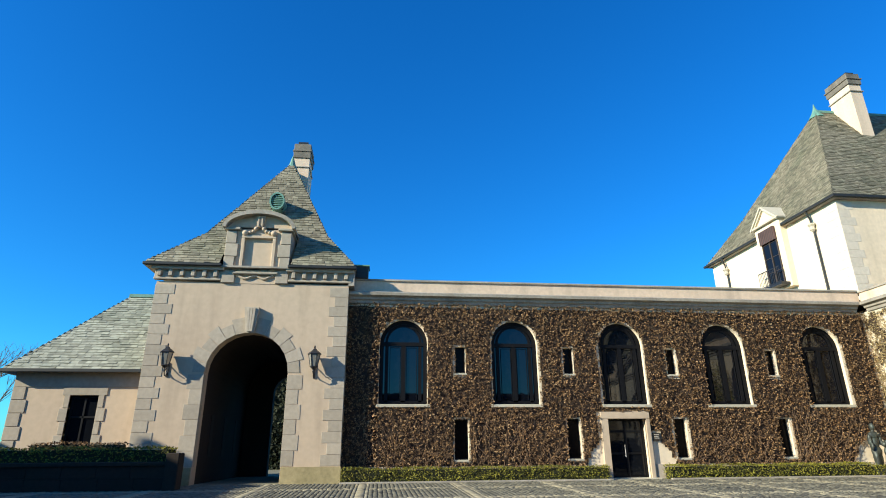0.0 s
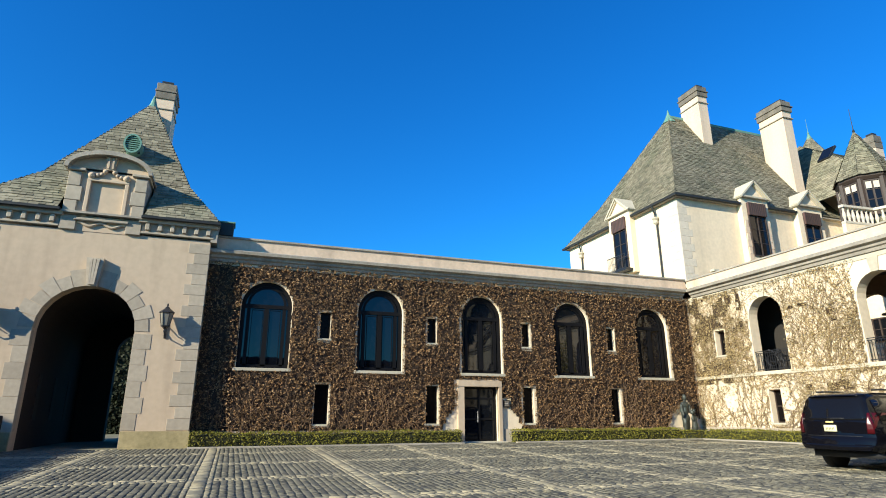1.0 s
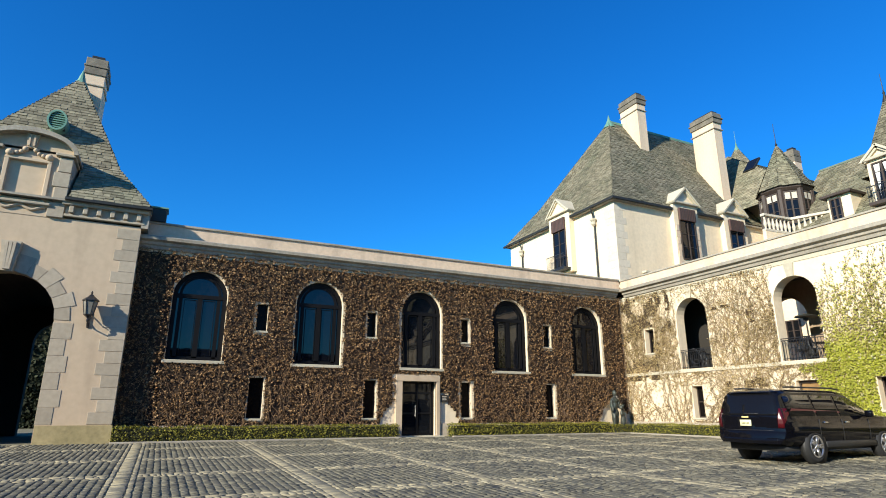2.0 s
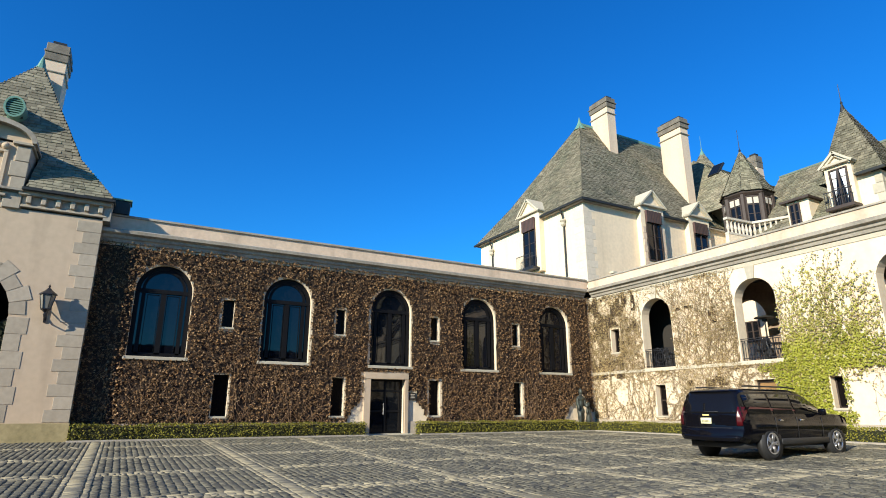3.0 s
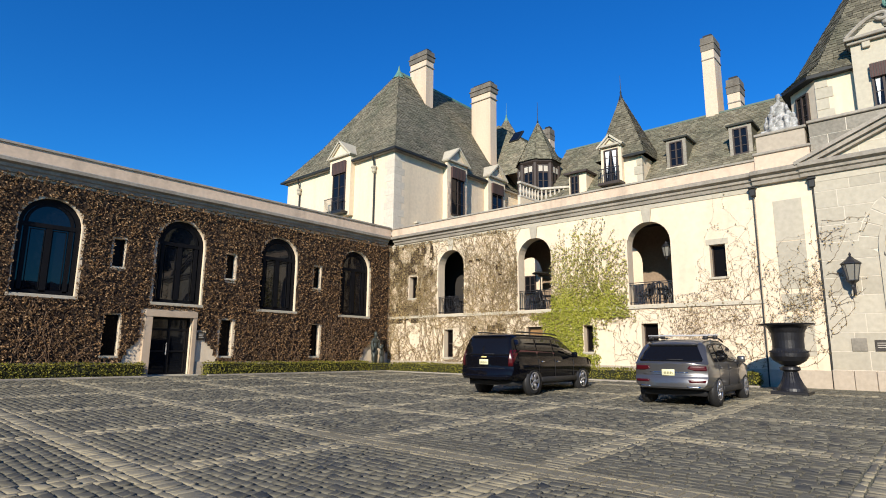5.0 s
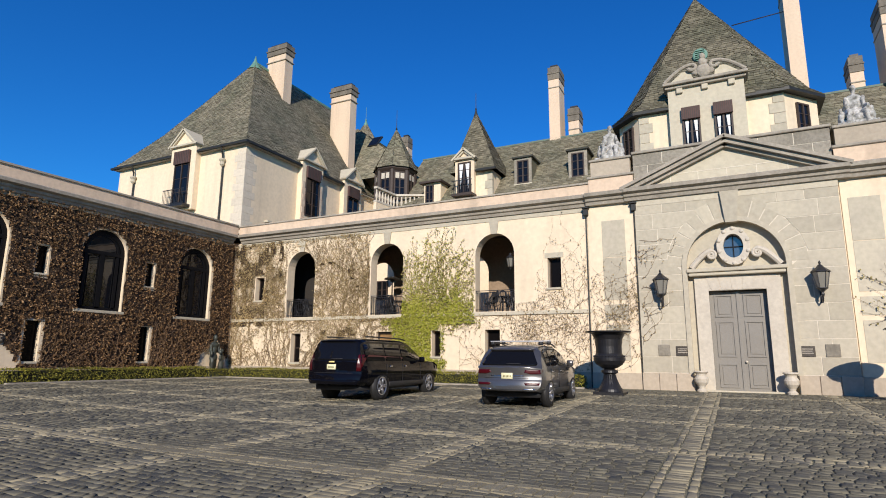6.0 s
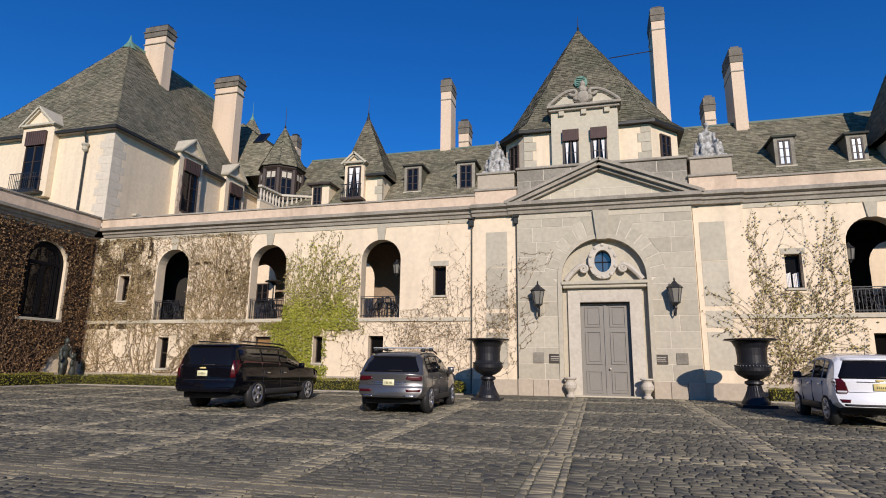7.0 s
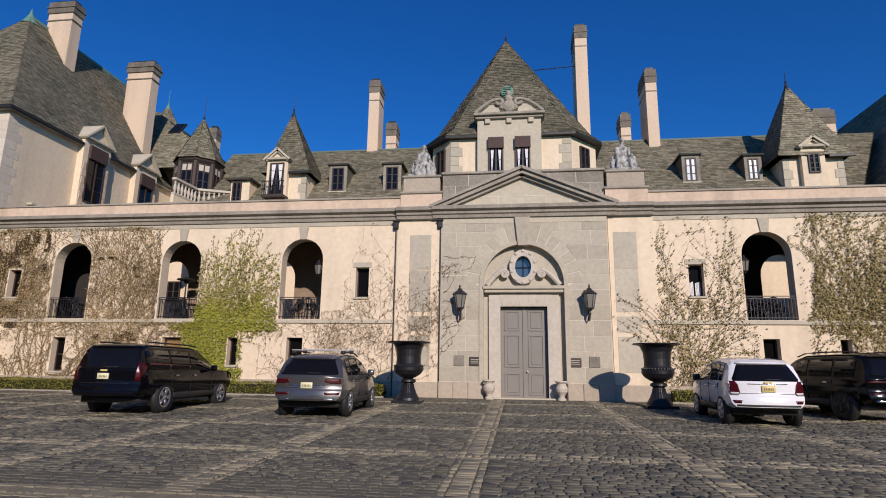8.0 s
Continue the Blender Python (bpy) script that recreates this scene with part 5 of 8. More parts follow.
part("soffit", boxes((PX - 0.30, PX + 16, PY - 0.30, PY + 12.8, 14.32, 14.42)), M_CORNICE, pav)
PW = Matrix.Translation((PX, 0, 0)) @ Matrix.Rotation(radians(-90), 4, "Z")
PS = Matrix.Translation((0, PY, 0))
gable_dormer(pav, PW, -32.05, 1.2, 10.5, 15.05, 16.15, 3.6, -0.40, (0.72, 10.8, 14.55), True, bars=3)
gable_dormer(pav, PS, 31.25, 1.15, 9.0, 15.0, 16.1, 3.6, -0.40, (0.74, 10.9, 14.5), True, bars=3)
gable_dormer(pav, PS, 36.2, 1.15, 9.0, 15.0, 16.1, 3.6, -0.40, (0.72, 10.9, 14.4), True, bars=3)
for x0, x1 in ((30.2, 30.45), (32.05, 32.3)):
    for i in range(9):
        part("surround_stone", boxes((x0 - 0.06 * (i % 2), x1 + 0.06 * (i % 2), PY - 0.43, PY - 0.3, 9.2 + i * 0.46, 9.65 + i * 0.46), bevel=0.01), M_PARAPET, pav)
for yy in (34.6 - 6.0, 37.4):
    dp = thing("downpipe", "thin dark rainwater pipe with pale hopper head", "pipe", (PX - 0.1, yy, 8.5))
    part("pipe", tube(bmesh.new(), [(PX - 0.12, yy, 8.2), (PX - 0.12, yy, 13.2)], 0.06, 8), M_GUTTER, dp)
    part("hopper", lathe(bmesh.new(), [(0.06, 0), (0.16, 0.12), (0.14, 0.3), (0.22, 0.42), (0.2, 0.5)], 8, (PX - 0.18, yy, 13.1)), M_STONE, dp)
    part("elbow", tube(bmesh.new(), [(PX - 0.18, yy, 13.55), (PX - 0.2, yy, 13.9), (PX - 0.3, yy, 14.1), (PX - 0.35, yy, 14.36)], 0.06, 8), M_GUTTER, dp)
rail = part("balcony_rail", boxes((PX - 0.95, PX - 0.92, 31.05, 33.05, 11.75, 11.8), (PX - 0.95, PX - 0.92, 31.05, 33.05, 10.82, 10.86), (PX - 1.0, PX - 0.38, 31.0, 33.1, 10.62, 10.78)), M_IRON, pav, "black iron balcony rail")
for k in range(15):
    part("baluster", boxes((PX - 0.945, PX - 0.925, 31.1 + k * 0.136, 31.12 + k * 0.136, 10.82, 11.75)), M_IRON, rail)
part("finial", lathe(bmesh.new(), [(0.55, -0.55), (0.28, -0.1), (0.12, 0.25), (0.02, 0.7)], 10, (PX + 6.15, PY + 6.27, 24.45)), M_COPPER, pav, "verdigris copper roof finial")
part("ridge_cap", boxes((PX + 6.1, PX + 16.5, PY + 6.1, PY + 6.45, 24.37, 24.57)), M_COPPER, pav)
chimney(32.7, 33.6, 31.1, 33.0, 19.0, 26.55, "cream stucco chimney with stone cap on pavilion ridge", 0.22)
chimney(38.0, 38.9, 28.3, 30.4, 14.0, 24.7, "tall cream stucco chimney stack with weathered cap", 0.26)
cam_box = thing("security_camera", "small grey security camera on the wall", "camera", (27.2, PY - 0.2, 9.6))
part("body", boxes((27.0, 27.4, PY - 0.45, PY - 0.1, 9.62, 9.76), bevel=0.02), M_STONE, cam_box)
part("arm", boxes((27.16, 27.24, PY - 0.3, PY, 9.5, 9.62)), M_GUTTER, cam_box)

# dark roof range behind the tall chimney
rr = thing("rear_roof", "dark slate roof range with copper-tipped turret", "roof", (42, 28, 10))
part("wall", boxes((40.0, 53, 25.0, 36, 3, 17.9)), M_STUCCO, rr)
roof("roof", [[(37.6, 39, 15.6), (37.6, 21.4, 15.6), (44, 31.8, 23.4)], [(37.6, 21.4, 15.6), (54, 21.4, 15.6), (52, 31.8, 23.4), (44, 31.8, 23.4)]], rr, 21, 0.4, 0.3)
sky_m = Matrix.Translation((41.6, 28.0, 20.52)) @ Matrix.Rotation(math.atan2(-5.55, 4.55), 4, "Y")
sl = part("skylight", boxes((-0.75, 0.75, -0.5, 0.5, -0.05, 0.12), m=sky_m), M_GUTTER, rr)
part("pane", boxes((-0.68, 0.68, -0.43, 0.43, 0.12, 0.13), m=sky_m), M_GLASS, sl)
roof("turret_roof", pyramid(46.0, 32.2, [(46.0 + 1.6 * math.cos(k * math.pi / 4), 32.2 + 1.6 * math.sin(k * math.pi / 4)) for k in range(8)], 22.2, (46.0, 32.2), 25.0), rr, 22, 0.36, 0.28)
part("turret_wall", lathe(bmesh.new(), [(1.35, 18.0), (1.35, 22.3)], 8, (46.0, 32.2, 0)), M_STUCCO, rr)
spike(rr, 46.0, 32.2, 25.0, 1.6, 0.17)

# oriel turret
OC = (31.6, 19.55)
ori = thing("oriel_turret", "octagonal brown timber oriel with slate spire", "turret", (*OC, 10))
oct8 = [(OC[0] + 1.4 * math.cos((k + 0.5) * math.pi / 4), OC[1] + 1.4 * math.sin((k + 0.5) * math.pi / 4)) for k in range(8)]
bm = lathe(bmesh.new(), [(1.1, 9.6), (1.28, 10.6), (1.28, 11.35)], 8, (*OC, 0))
bmesh.ops.rotate(bm, cent=(*OC, 0), matrix=Matrix.Rotation(math.pi / 8, 3, "Z"), verts=bm.verts)
part("base", bm, M_BROWN, ori)
bm = lathe(bmesh.new(), [(1.18, 11.3), (1.18, 13.3)], 8, (*OC, 0))
bmesh.ops.rotate(bm, cent=(*OC, 0), matrix=Matrix.Rotation(math.pi / 8, 3, "Z"), verts=bm.verts)
part("core", bm, M_DARK, ori)
bm = lathe(bmesh.new(), [(1.3, 13.15), (1.44, 13.3), (1.44, 13.45)], 8, (*OC, 0))
bmesh.ops.rotate(bm, cent=(*OC, 0), matrix=Matrix.Rotation(math.pi / 8, 3, "Z"), verts=bm.verts)
part("eave", bm, M_BROWN, ori)
for k in range(8):
    a = (k + 0.5) * math.pi / 4
    part("post", tube(bmesh.new(), [(OC[0] + 1.29 * math.cos(a), OC[1] + 1.29 * math.sin(a), 11.3), (OC[0] + 1.29 * math.cos(a), OC[1] + 1.29 * math.sin(a), 13.2)], 0.15, 6), M_BROWN, ori)
for k in range(2, 7):
    a = k * math.pi / 4
    m = Matrix.Translation((*OC, 0)) @ Matrix.Rotation(a + math.pi / 2, 4, "Z") @ Matrix.Translation((0, -1.21, 0))
    casement(ori, m, 0, 0.37, 11.45, 13.1, 0.0, bars=2)
    bm = boxes((-0.32, 0.32, -0.05, -0.02, 12.62, 13.0))
    bm.transform(m)
    part("blind", bm, M_CARVED, ori)
roof("spire", pyramid(*OC, [(OC[0] + 1.54 * math.cos((k + 0.5) * math.pi / 4), OC[1] + 1.54 * math.sin((k + 0.5) * math.pi / 4)) for k in range(8)], 13.4, OC, 16.5), ori, 23, 0.26, 0.2)
spike(ori, OC[0], OC[1], 16.3, 1.6, 0.14)
chimney(36.2, 36.9, 21.35, 21.95, 3.1, 18.0, "small cream chimney with dark cap behind the oriel", 0.06)

# terrace balustrade
bal = thing("balustrade", "pale stone terrace balustrade with turned balusters", "balustrade", (29.0, 18, 9.9))
segs = [((28.1, 18.8), (30.2, 18.65)), ((30.2, 18.65), (31.2, 16.4))]
for (xa, ya), (xb, yb) in segs:
    L = math.hypot(xb - xa, yb - ya)
    ang = math.atan2(yb - ya, xb - xa)
    m = Matrix.Translation((xa, ya, 0)) @ Matrix.Rotation(ang, 4, "Z")
    for nm, row in (("top_rail", (0, L, -0.13, 0.13, 11.22, 11.36)), ("bottom_rail", (0, L, -0.12, 0.12, 10.36, 10.5))):
        part(nm, boxes(row, m=m, bevel=0.015), M_CARVED, bal)
    n = int(L / 0.27)
    for k in range(n):
        bm = lathe(bmesh.new(), [(0.06, 10.5), (0.05, 10.6), (0.095, 10.78), (0.045, 11.05), (0.065, 11.22)], 8)
        bm.transform(m @ Matrix.Translation(((k + 0.5) * L / n, 0, 0)))
        part("baluster", bm, M_CARVED, bal)
    part("parapet_wall", boxes((0, L, -0.1, 0.1, 8.0, 10.36), m=m), M_STUCCO, bal)

# small roof dormers
HM = Matrix.Translation((30.9, 0, 0)) @ Matrix.Rotation(radians(-90), 4, "Z")
# Pale base colour stands in for bright sky reflected in the panes.
M_BRIGHT = glassy("pale_reflection_glass", (0.55, 0.58, 0.62), 0.1)
for y, w, z0, z1, gl in ((10.3, 0.36, 11.2, 12.62, M_GLASS), (7.06, 0.36, 11.15, 12.58, M_GLASS), (-9.47, 0.29, 11.2, 12.55, M_BRIGHT), (-12.65, 0.27, 11.2, 12.4, M_BRIGHT)):
    dr = thing("roof_dormer", "small slate-cheeked dormer window with stone frame", "dormer", tuple(HM @ Vector((-y, 0, z0))), "dormers on the main roof")
    bm = prism(bmesh.new(), [(-y - w - 0.16, z0 - 0.3), (-y - w - 0.16, z1 + 0.12), (-y + w + 0.16, z1 + 0.12), (-y + w + 0.16, z0 - 0.3)], 0.0, 3.0)
    bm.transform(HM)
    part("cheek", bm, M_SLATE, dr)
    bm = ring(bmesh.new(), rect_pts(-y - w, -y + w, z0 - 0.02, z1), rect_pts(-y - w - 0.17, -y + w + 0.17, z0 - 0.12, z1 + 0.16), -0.06, 0.05)
    bm.transform(HM)
    part("frame", bm, M_ATTIC, dr)
    part("roof", boxes((-y - w - 0.28, -y + w + 0.28, -0.18, 3.0, z1 + 0.14, z1 + 0.24), m=HM), M_SLATE_UNDER, dr)
    casement(dr, HM, -y, w, z0, z1, -0.02, bars=2, mat=M_BROWN, glass=gl)
    part("sill", boxes((-y - w - 0.2, -y + w + 0.2, -0.12, 0.03, z0 - 0.12, z0 - 0.02), m=HM), M_STONE, dr)

# two square turrets
for (cy, hw, y_ap, name_y, lab) in ((13.1, 1.2, 13.45, 13.55, "square cream turret with slate spire and small balcony"), (-15.2, 1.45, -15.05, -15.1, "square cream turret with steep slate spire")):
    tu = thing("turret", lab, "turret", (31.7, cy, 9))
    part("wall", boxes((30.0, 30.0 + 2 * hw, cy - hw, cy + hw, 8.5, 12.0)), M_STUCCO, tu)
    for i in range(5):
        w = 0.45 if i % 2 else 0.3
        for s in (-1, 1):
            y0, y1 = sorted((cy + s * (hw + 0.02), cy + s * (hw - w)))
            part("quoin", boxes((29.97, 30.2, y0, y1, 9.4 + i * 0.5, 9.88 + i * 0.5), bevel=0.01), M_STONE, tu)
    h = hw + (0.24 if cy > 0 else 0.36)
    apz = 16.4 if cy > 0 else 16.85
    roof("roof", pyramid(30 + hw, cy, [(30 + hw - h, cy - h), (30 + hw + h, cy - h), (30 + hw + h, cy + h), (30 + hw - h, cy + h)], 12.05, (30 + hw, y_ap), apz), tu, 25, 0.26, 0.2)
    part("gutter", boxes((29.62, 29.76, cy - h - 0.1, name_y - 0.75, 11.95, 12.08)), M_GUTTER, tu)
    spike(tu, 30 + hw, y_ap, apz, 1.3 if cy > 0 else 0.9, 0.12)
    TM = Matrix.Translation((30.0, 0, 0)) @ Matrix.Rotation(radians(-90), 4, "Z")
    if cy > 0:
        gable_dormer(tu, TM, -name_y, 0.62, 9.6, 12.9, 13.45, 1.8, -0.30, (0.42, 10.65, 12.6), bars=3, curtain=True)
        br = part("balcony", boxes((-name_y - 0.65, -name_y + 0.65, -0.75, 0.0, 10.45, 10.6), m=TM), M_BROWN, tu, "small iron balcony")
        for k in range(12):
            part("baluster", boxes((-name_y - 0.63 + k * 0.112, -name_y - 0.61 + k * 0.112, -0.74, -0.72, 10.6, 11.35), m=TM), M_IRON, br)
        part("handrail", boxes((-name_y - 0.65, -name_y + 0.65, -0.75, -0.71, 11.35, 11.4), m=TM), M_IRON, br)
    else:
        gable_dormer(tu, TM, -name_y, 0.56, 9.6, 12.6, 13.05, 1.8, -0.30, (0.27, 11.1, 12.15), bars=3)
sw_ = thing("side_window_bay", "small stucco bay with a window beside the turret", "window", (30.2, 16.2, 9))
part("wall", boxes((30.3, 32, 15.45, 16.6, 8.5, 11.8)), M_STUCCO, sw_)
part("roof", boxes((30.05, 32.3, 15.3, 16.85, 11.8, 11.92)), M_BROWN, sw_)
casement(sw_, Matrix.Translation((30.3, 0, 0)) @ Matrix.Rotation(radians(-90), 4, "Z"), -16.2, 0.28, 10.3, 11.7, -0.02, bars=2)

# central tower with steep roof
CT = (30.2, 0.15)
ct = thing("central_tower", "cream tower with steep slate roof and carved dormer above the portal", "tower", (*CT, 8))
out = [(26.5, -2.70), (28.0, -4.05), (33.0, -4.05), (33.9, -3.0), (33.9, 3.4), (33.0, 4.2), (27.6, 4.2), (26.5, 3.15)]
bm = bmesh.new()
prism(bm, out, 8.0, 12.35)
bm.transform(Matrix(((1, 0, 0, 0), (0, 0, 1, 0), (0, 1, 0, 0), (0, 0, 0, 1))))
part("wall", bm, M_STUCCO, ct)
eave = [(CT[0] + (x - CT[0]) * 1.075, CT[1] + (y - CT[1]) * 1.075) for x, y in out]
bm = bmesh.new()
prism(bm, eave, 12.25, 12.40)
bm.transform(Matrix(((1, 0, 0, 0), (0, 0, 1, 0), (0, 1, 0, 0), (0, 0, 0, 1))))
part("eave", bm, M_GUTTER, ct, "dark eave with gutter")
roof("roof", pyramid(*CT, eave, 12.38, (30.2, 0.45), 19.85, 0.10), ct, 27, 0.28, 0.2, singles=300, first=14)
spike(ct, 30.2, 0.43, 19.75, 0.9, 0.14)
CM = Matrix.Translation((26.5, 0, 0)) @ Matrix.Rotation(radians(-90), 4, "Z")
cd = part("dormer", boxes((-1.80, 1.28, -0.32, 2.4, 9.6, 13.25), m=CM), M_STONE, ct, "grey stone dormer front")
part("cornice", boxes((-1.98, 1.46, -0.62, 2.4, 13.25, 13.38), (-1.9, 1.38, -0.48, 2.4, 13.12, 13.25), m=CM, bevel=0.02), M_CORNICE, cd)
for s in (-1, 1):
    bm = bmesh.new()
    cu = -0.26
    pts = [(cu + s * (1.66 - 1.2 * t), -0.42, 13.44 + 0.68 * math.sin(t * 1.6)) for t in [k / 14 for k in range(15)]]
    pts += [(cu + s * (0.46 - 0.16 * math.sin(a)), -0.44, 13.96 + 0.17 * math.cos(a) * (1 - a / 9)) for a in [k * 0.4 for k in range(1, 13)]]
    tube(bm, pts, 0.085, 8)
    bm.transform(CM)
    part("scroll", bm, M_CORNICE, cd, "carved scroll pediment")
    bm = prism(bmesh.new(), [(cu + s * 1.5, 13.38), (cu + s * 0.9, 13.88), (cu + s * 0.5, 13.9), (cu + s * 0.4, 13.38)], -0.34, 0.6)
    bm.transform(CM)
    part("tympanum", bm, M_STONE, cd)
bm = lumps([(-0.26, -0.42, 13.75, 0.30, 0.14, 0.34), (-0.26, -0.42, 14.15, 0.2, 0.13, 0.2), (-0.26, -0.42, 14.42, 0.13, 0.12, 0.16), (-0.55, -0.4, 13.72, 0.16, 0.1, 0.16), (0.03, -0.4, 13.72, 0.16, 0.1, 0.16)], 3, 0.03)
bm.transform(CM)
part("cartouche", bm, M_CORNICE, cd)
for u in (-1.3, -0.26, 0.8):
    part("bracket", boxes((u - 0.13, u + 0.13, -0.45, -0.30, 12.88, 13.12), m=CM, bevel=0.02), M_STONE, cd)
for u in (-0.90, 0.38):
    casement(cd, CM, u, 0.36, 9.9, 12.1, -0.36, awning=True, curtain=True, bars=3)
for (u0, u1) in ((-3.16, -2.55), (2.12, 2.72)):
    for i in range(6):
        w = 0.16 * (i % 2)
        part("quoin", boxes((u0 + (w if u0 > 0 else 0), u1 - (w if u0 < 0 else 0), -0.025, 0.05, 9.5 + i * 0.47, 9.955 + i * 0.47), m=CM, bevel=0.01), M_STONE, ct)
m = Matrix.Translation((27.25, -3.375, 0)) @ Matrix.Rotation(radians(-42), 4, "Z")
casement(ct, m, 0.0, 0.36, 10.0, 11.9, -0.04, bars=3)
m = Matrix.Translation((27.05, 3.675, 0)) @ Matrix.Rotation(radians(-136), 4, "Z")
casement(ct, m, 0.0, 0.36, 10.0, 11.9, -0.04, bars=3)
bm = lathe(bmesh.new(), [(0.26, -0.2), (0.33, -0.1), (0.33, 0.05), (0.26, 0.08)], 16)
bm.transform(Matrix.Translation((27.75, 0.36, 15.35)) @ Matrix.Rotation(radians(-90), 4, "Y"))
v = part("roof_vent", bm, M_COPPER, ct, "round verdigris vent")
for k in range(5):
    zz = 15.35 - 0.2 + k * 0.1
    part("louvre", boxes((27.6, 27.72, 0.36 - 0.2, 0.36 + 0.2, zz - 0.012, zz + 0.03)), M_COPPER, v)
wire = thing("stay_rod", "thin dark iron stay rod between roof and chimney", "rod", (32, -2.5, 20))
part("rod", tube(bmesh.new(), [(30.6, -1.2, 18.1), (34.8, -4.3, 20.6)], 0.03, 5), M_IRON, wire)

# chimneys of the main house
for x0, x1, y0, y1, z1, lab in ((34.4, 35.7, 8.92, 9.62, 20.1, "tall slender cream chimney with dark cap"), (34.6, 35.6, 7.75, 8.42, 17.05, "short cream chimney with dark cap"), (34.0, 36.0, -4.68, -3.92, 23.0, "very tall slender cream chimney with dark cap"),
                                (34.6, 35.8, -7.22, -6.62, 17.0, "short cream chimney with dark cap"), (33.9, 35.8, -8.76, -8.10, 19.6, "tall slender cream chimney with dark cap"), (35.0, 36.4, -19.3, -18.1, 16.9, "short broad cream chimney with stone cap")):
    chimney(x0, x1, y0, y1, 12.5, z1, lab, 0.10)
part("ridge_cap", boxes((34.4, 34.6, -17, 19.0, 15.05, 15.16)), M_OLDCOPPER, house, "dull verdigris copper ridge")
# south roof range in its own shade
sr = thing("south_roof_range", "dark slate roof of the south range, steep and in shade", "roof", (40, -19, 3))
part("wall", boxes((27.4, 60, -29.6, -18.5, 2.7, 10.2)), M_STUCCO, sr)
roof("roof", [[(27.0, -18.1, 10.1), (60, -18.1, 10.1), (60, -24, 19.0), (32.5, -24, 19.0)], [(60, -30, 10.1), (27.0, -30, 10.1), (32.5, -24, 19.0), (60, -24, 19.0)], [(27.0, -30, 10.1), (27.0, -18.1, 10.1), (32.5, -24, 19.0)]], sr, 31, 0.34, 0.26)


# ---- parked cars ----
from mathutils.bvhtree import BVHTree


def paint(name, colour, rough=0.22, metal=0.0, coat=1.0):
    m = surface(name, colour, rough, 0.05, 1.5, 40, 0.0, metal=metal)
    m.node_tree.nodes["Principled BSDF"].inputs["Coat Weight"].default_value = coat
    m.node_tree.nodes["Principled BSDF"].inputs["Coat Roughness"].default_value = 0.05
    m.node_tree.nodes["Principled BSDF"].inputs["Specular IOR Level"].default_value = 0.4 if coat else 0.22
    return m


M_TYRE = surface("tyre_rubber", (0.02, 0.02, 0.02), 0.85, 0.2, 3, 40, 0.3)
M_RIM = surface("alloy_rim", (0.55, 0.55, 0.56), 0.3, 0.08, 3, 20, 0.0, metal=0.9)
M_CHROME = surface("chrome_trim", (0.7, 0.7, 0.7), 0.15, 0.05, 3, 20, 0.0, metal=1.0)
M_SILVER = surface("silver_bar", (0.42, 0.42, 0.42), 0.4, 0.06, 3, 20, 0.0)
M_TRIM = surface("black_plastic_trim", (0.02, 0.02, 0.02), 0.55, 0.15, 3, 30, 0.1)
M_CARGLASS = glassy("tinted_car_glass", (0.006, 0.006, 0.007), 0.03, 1.45, 0.3)
M_LAMP_RED = surface("red_tail_lamp", (0.060, 0.002, 0.005), 0.3, 0.1, 6, 30, 0.0)
M_PLATE_Y = surface("yellow_number_plate", (0.70, 0.56, 0.22), 0.5, 0.1)
M_PLATE_W = surface("pale_number_plate", (0.70, 0.67, 0.42), 0.5, 0.1)
M_TRIM_SOFT = surface("plate_print", (0.22, 0.20, 0.10), 0.6, 0.1)
M_WHITE_LAMP = surface("clear_lamp", (0.65, 0.65, 0.65), 0.15, 0.1)


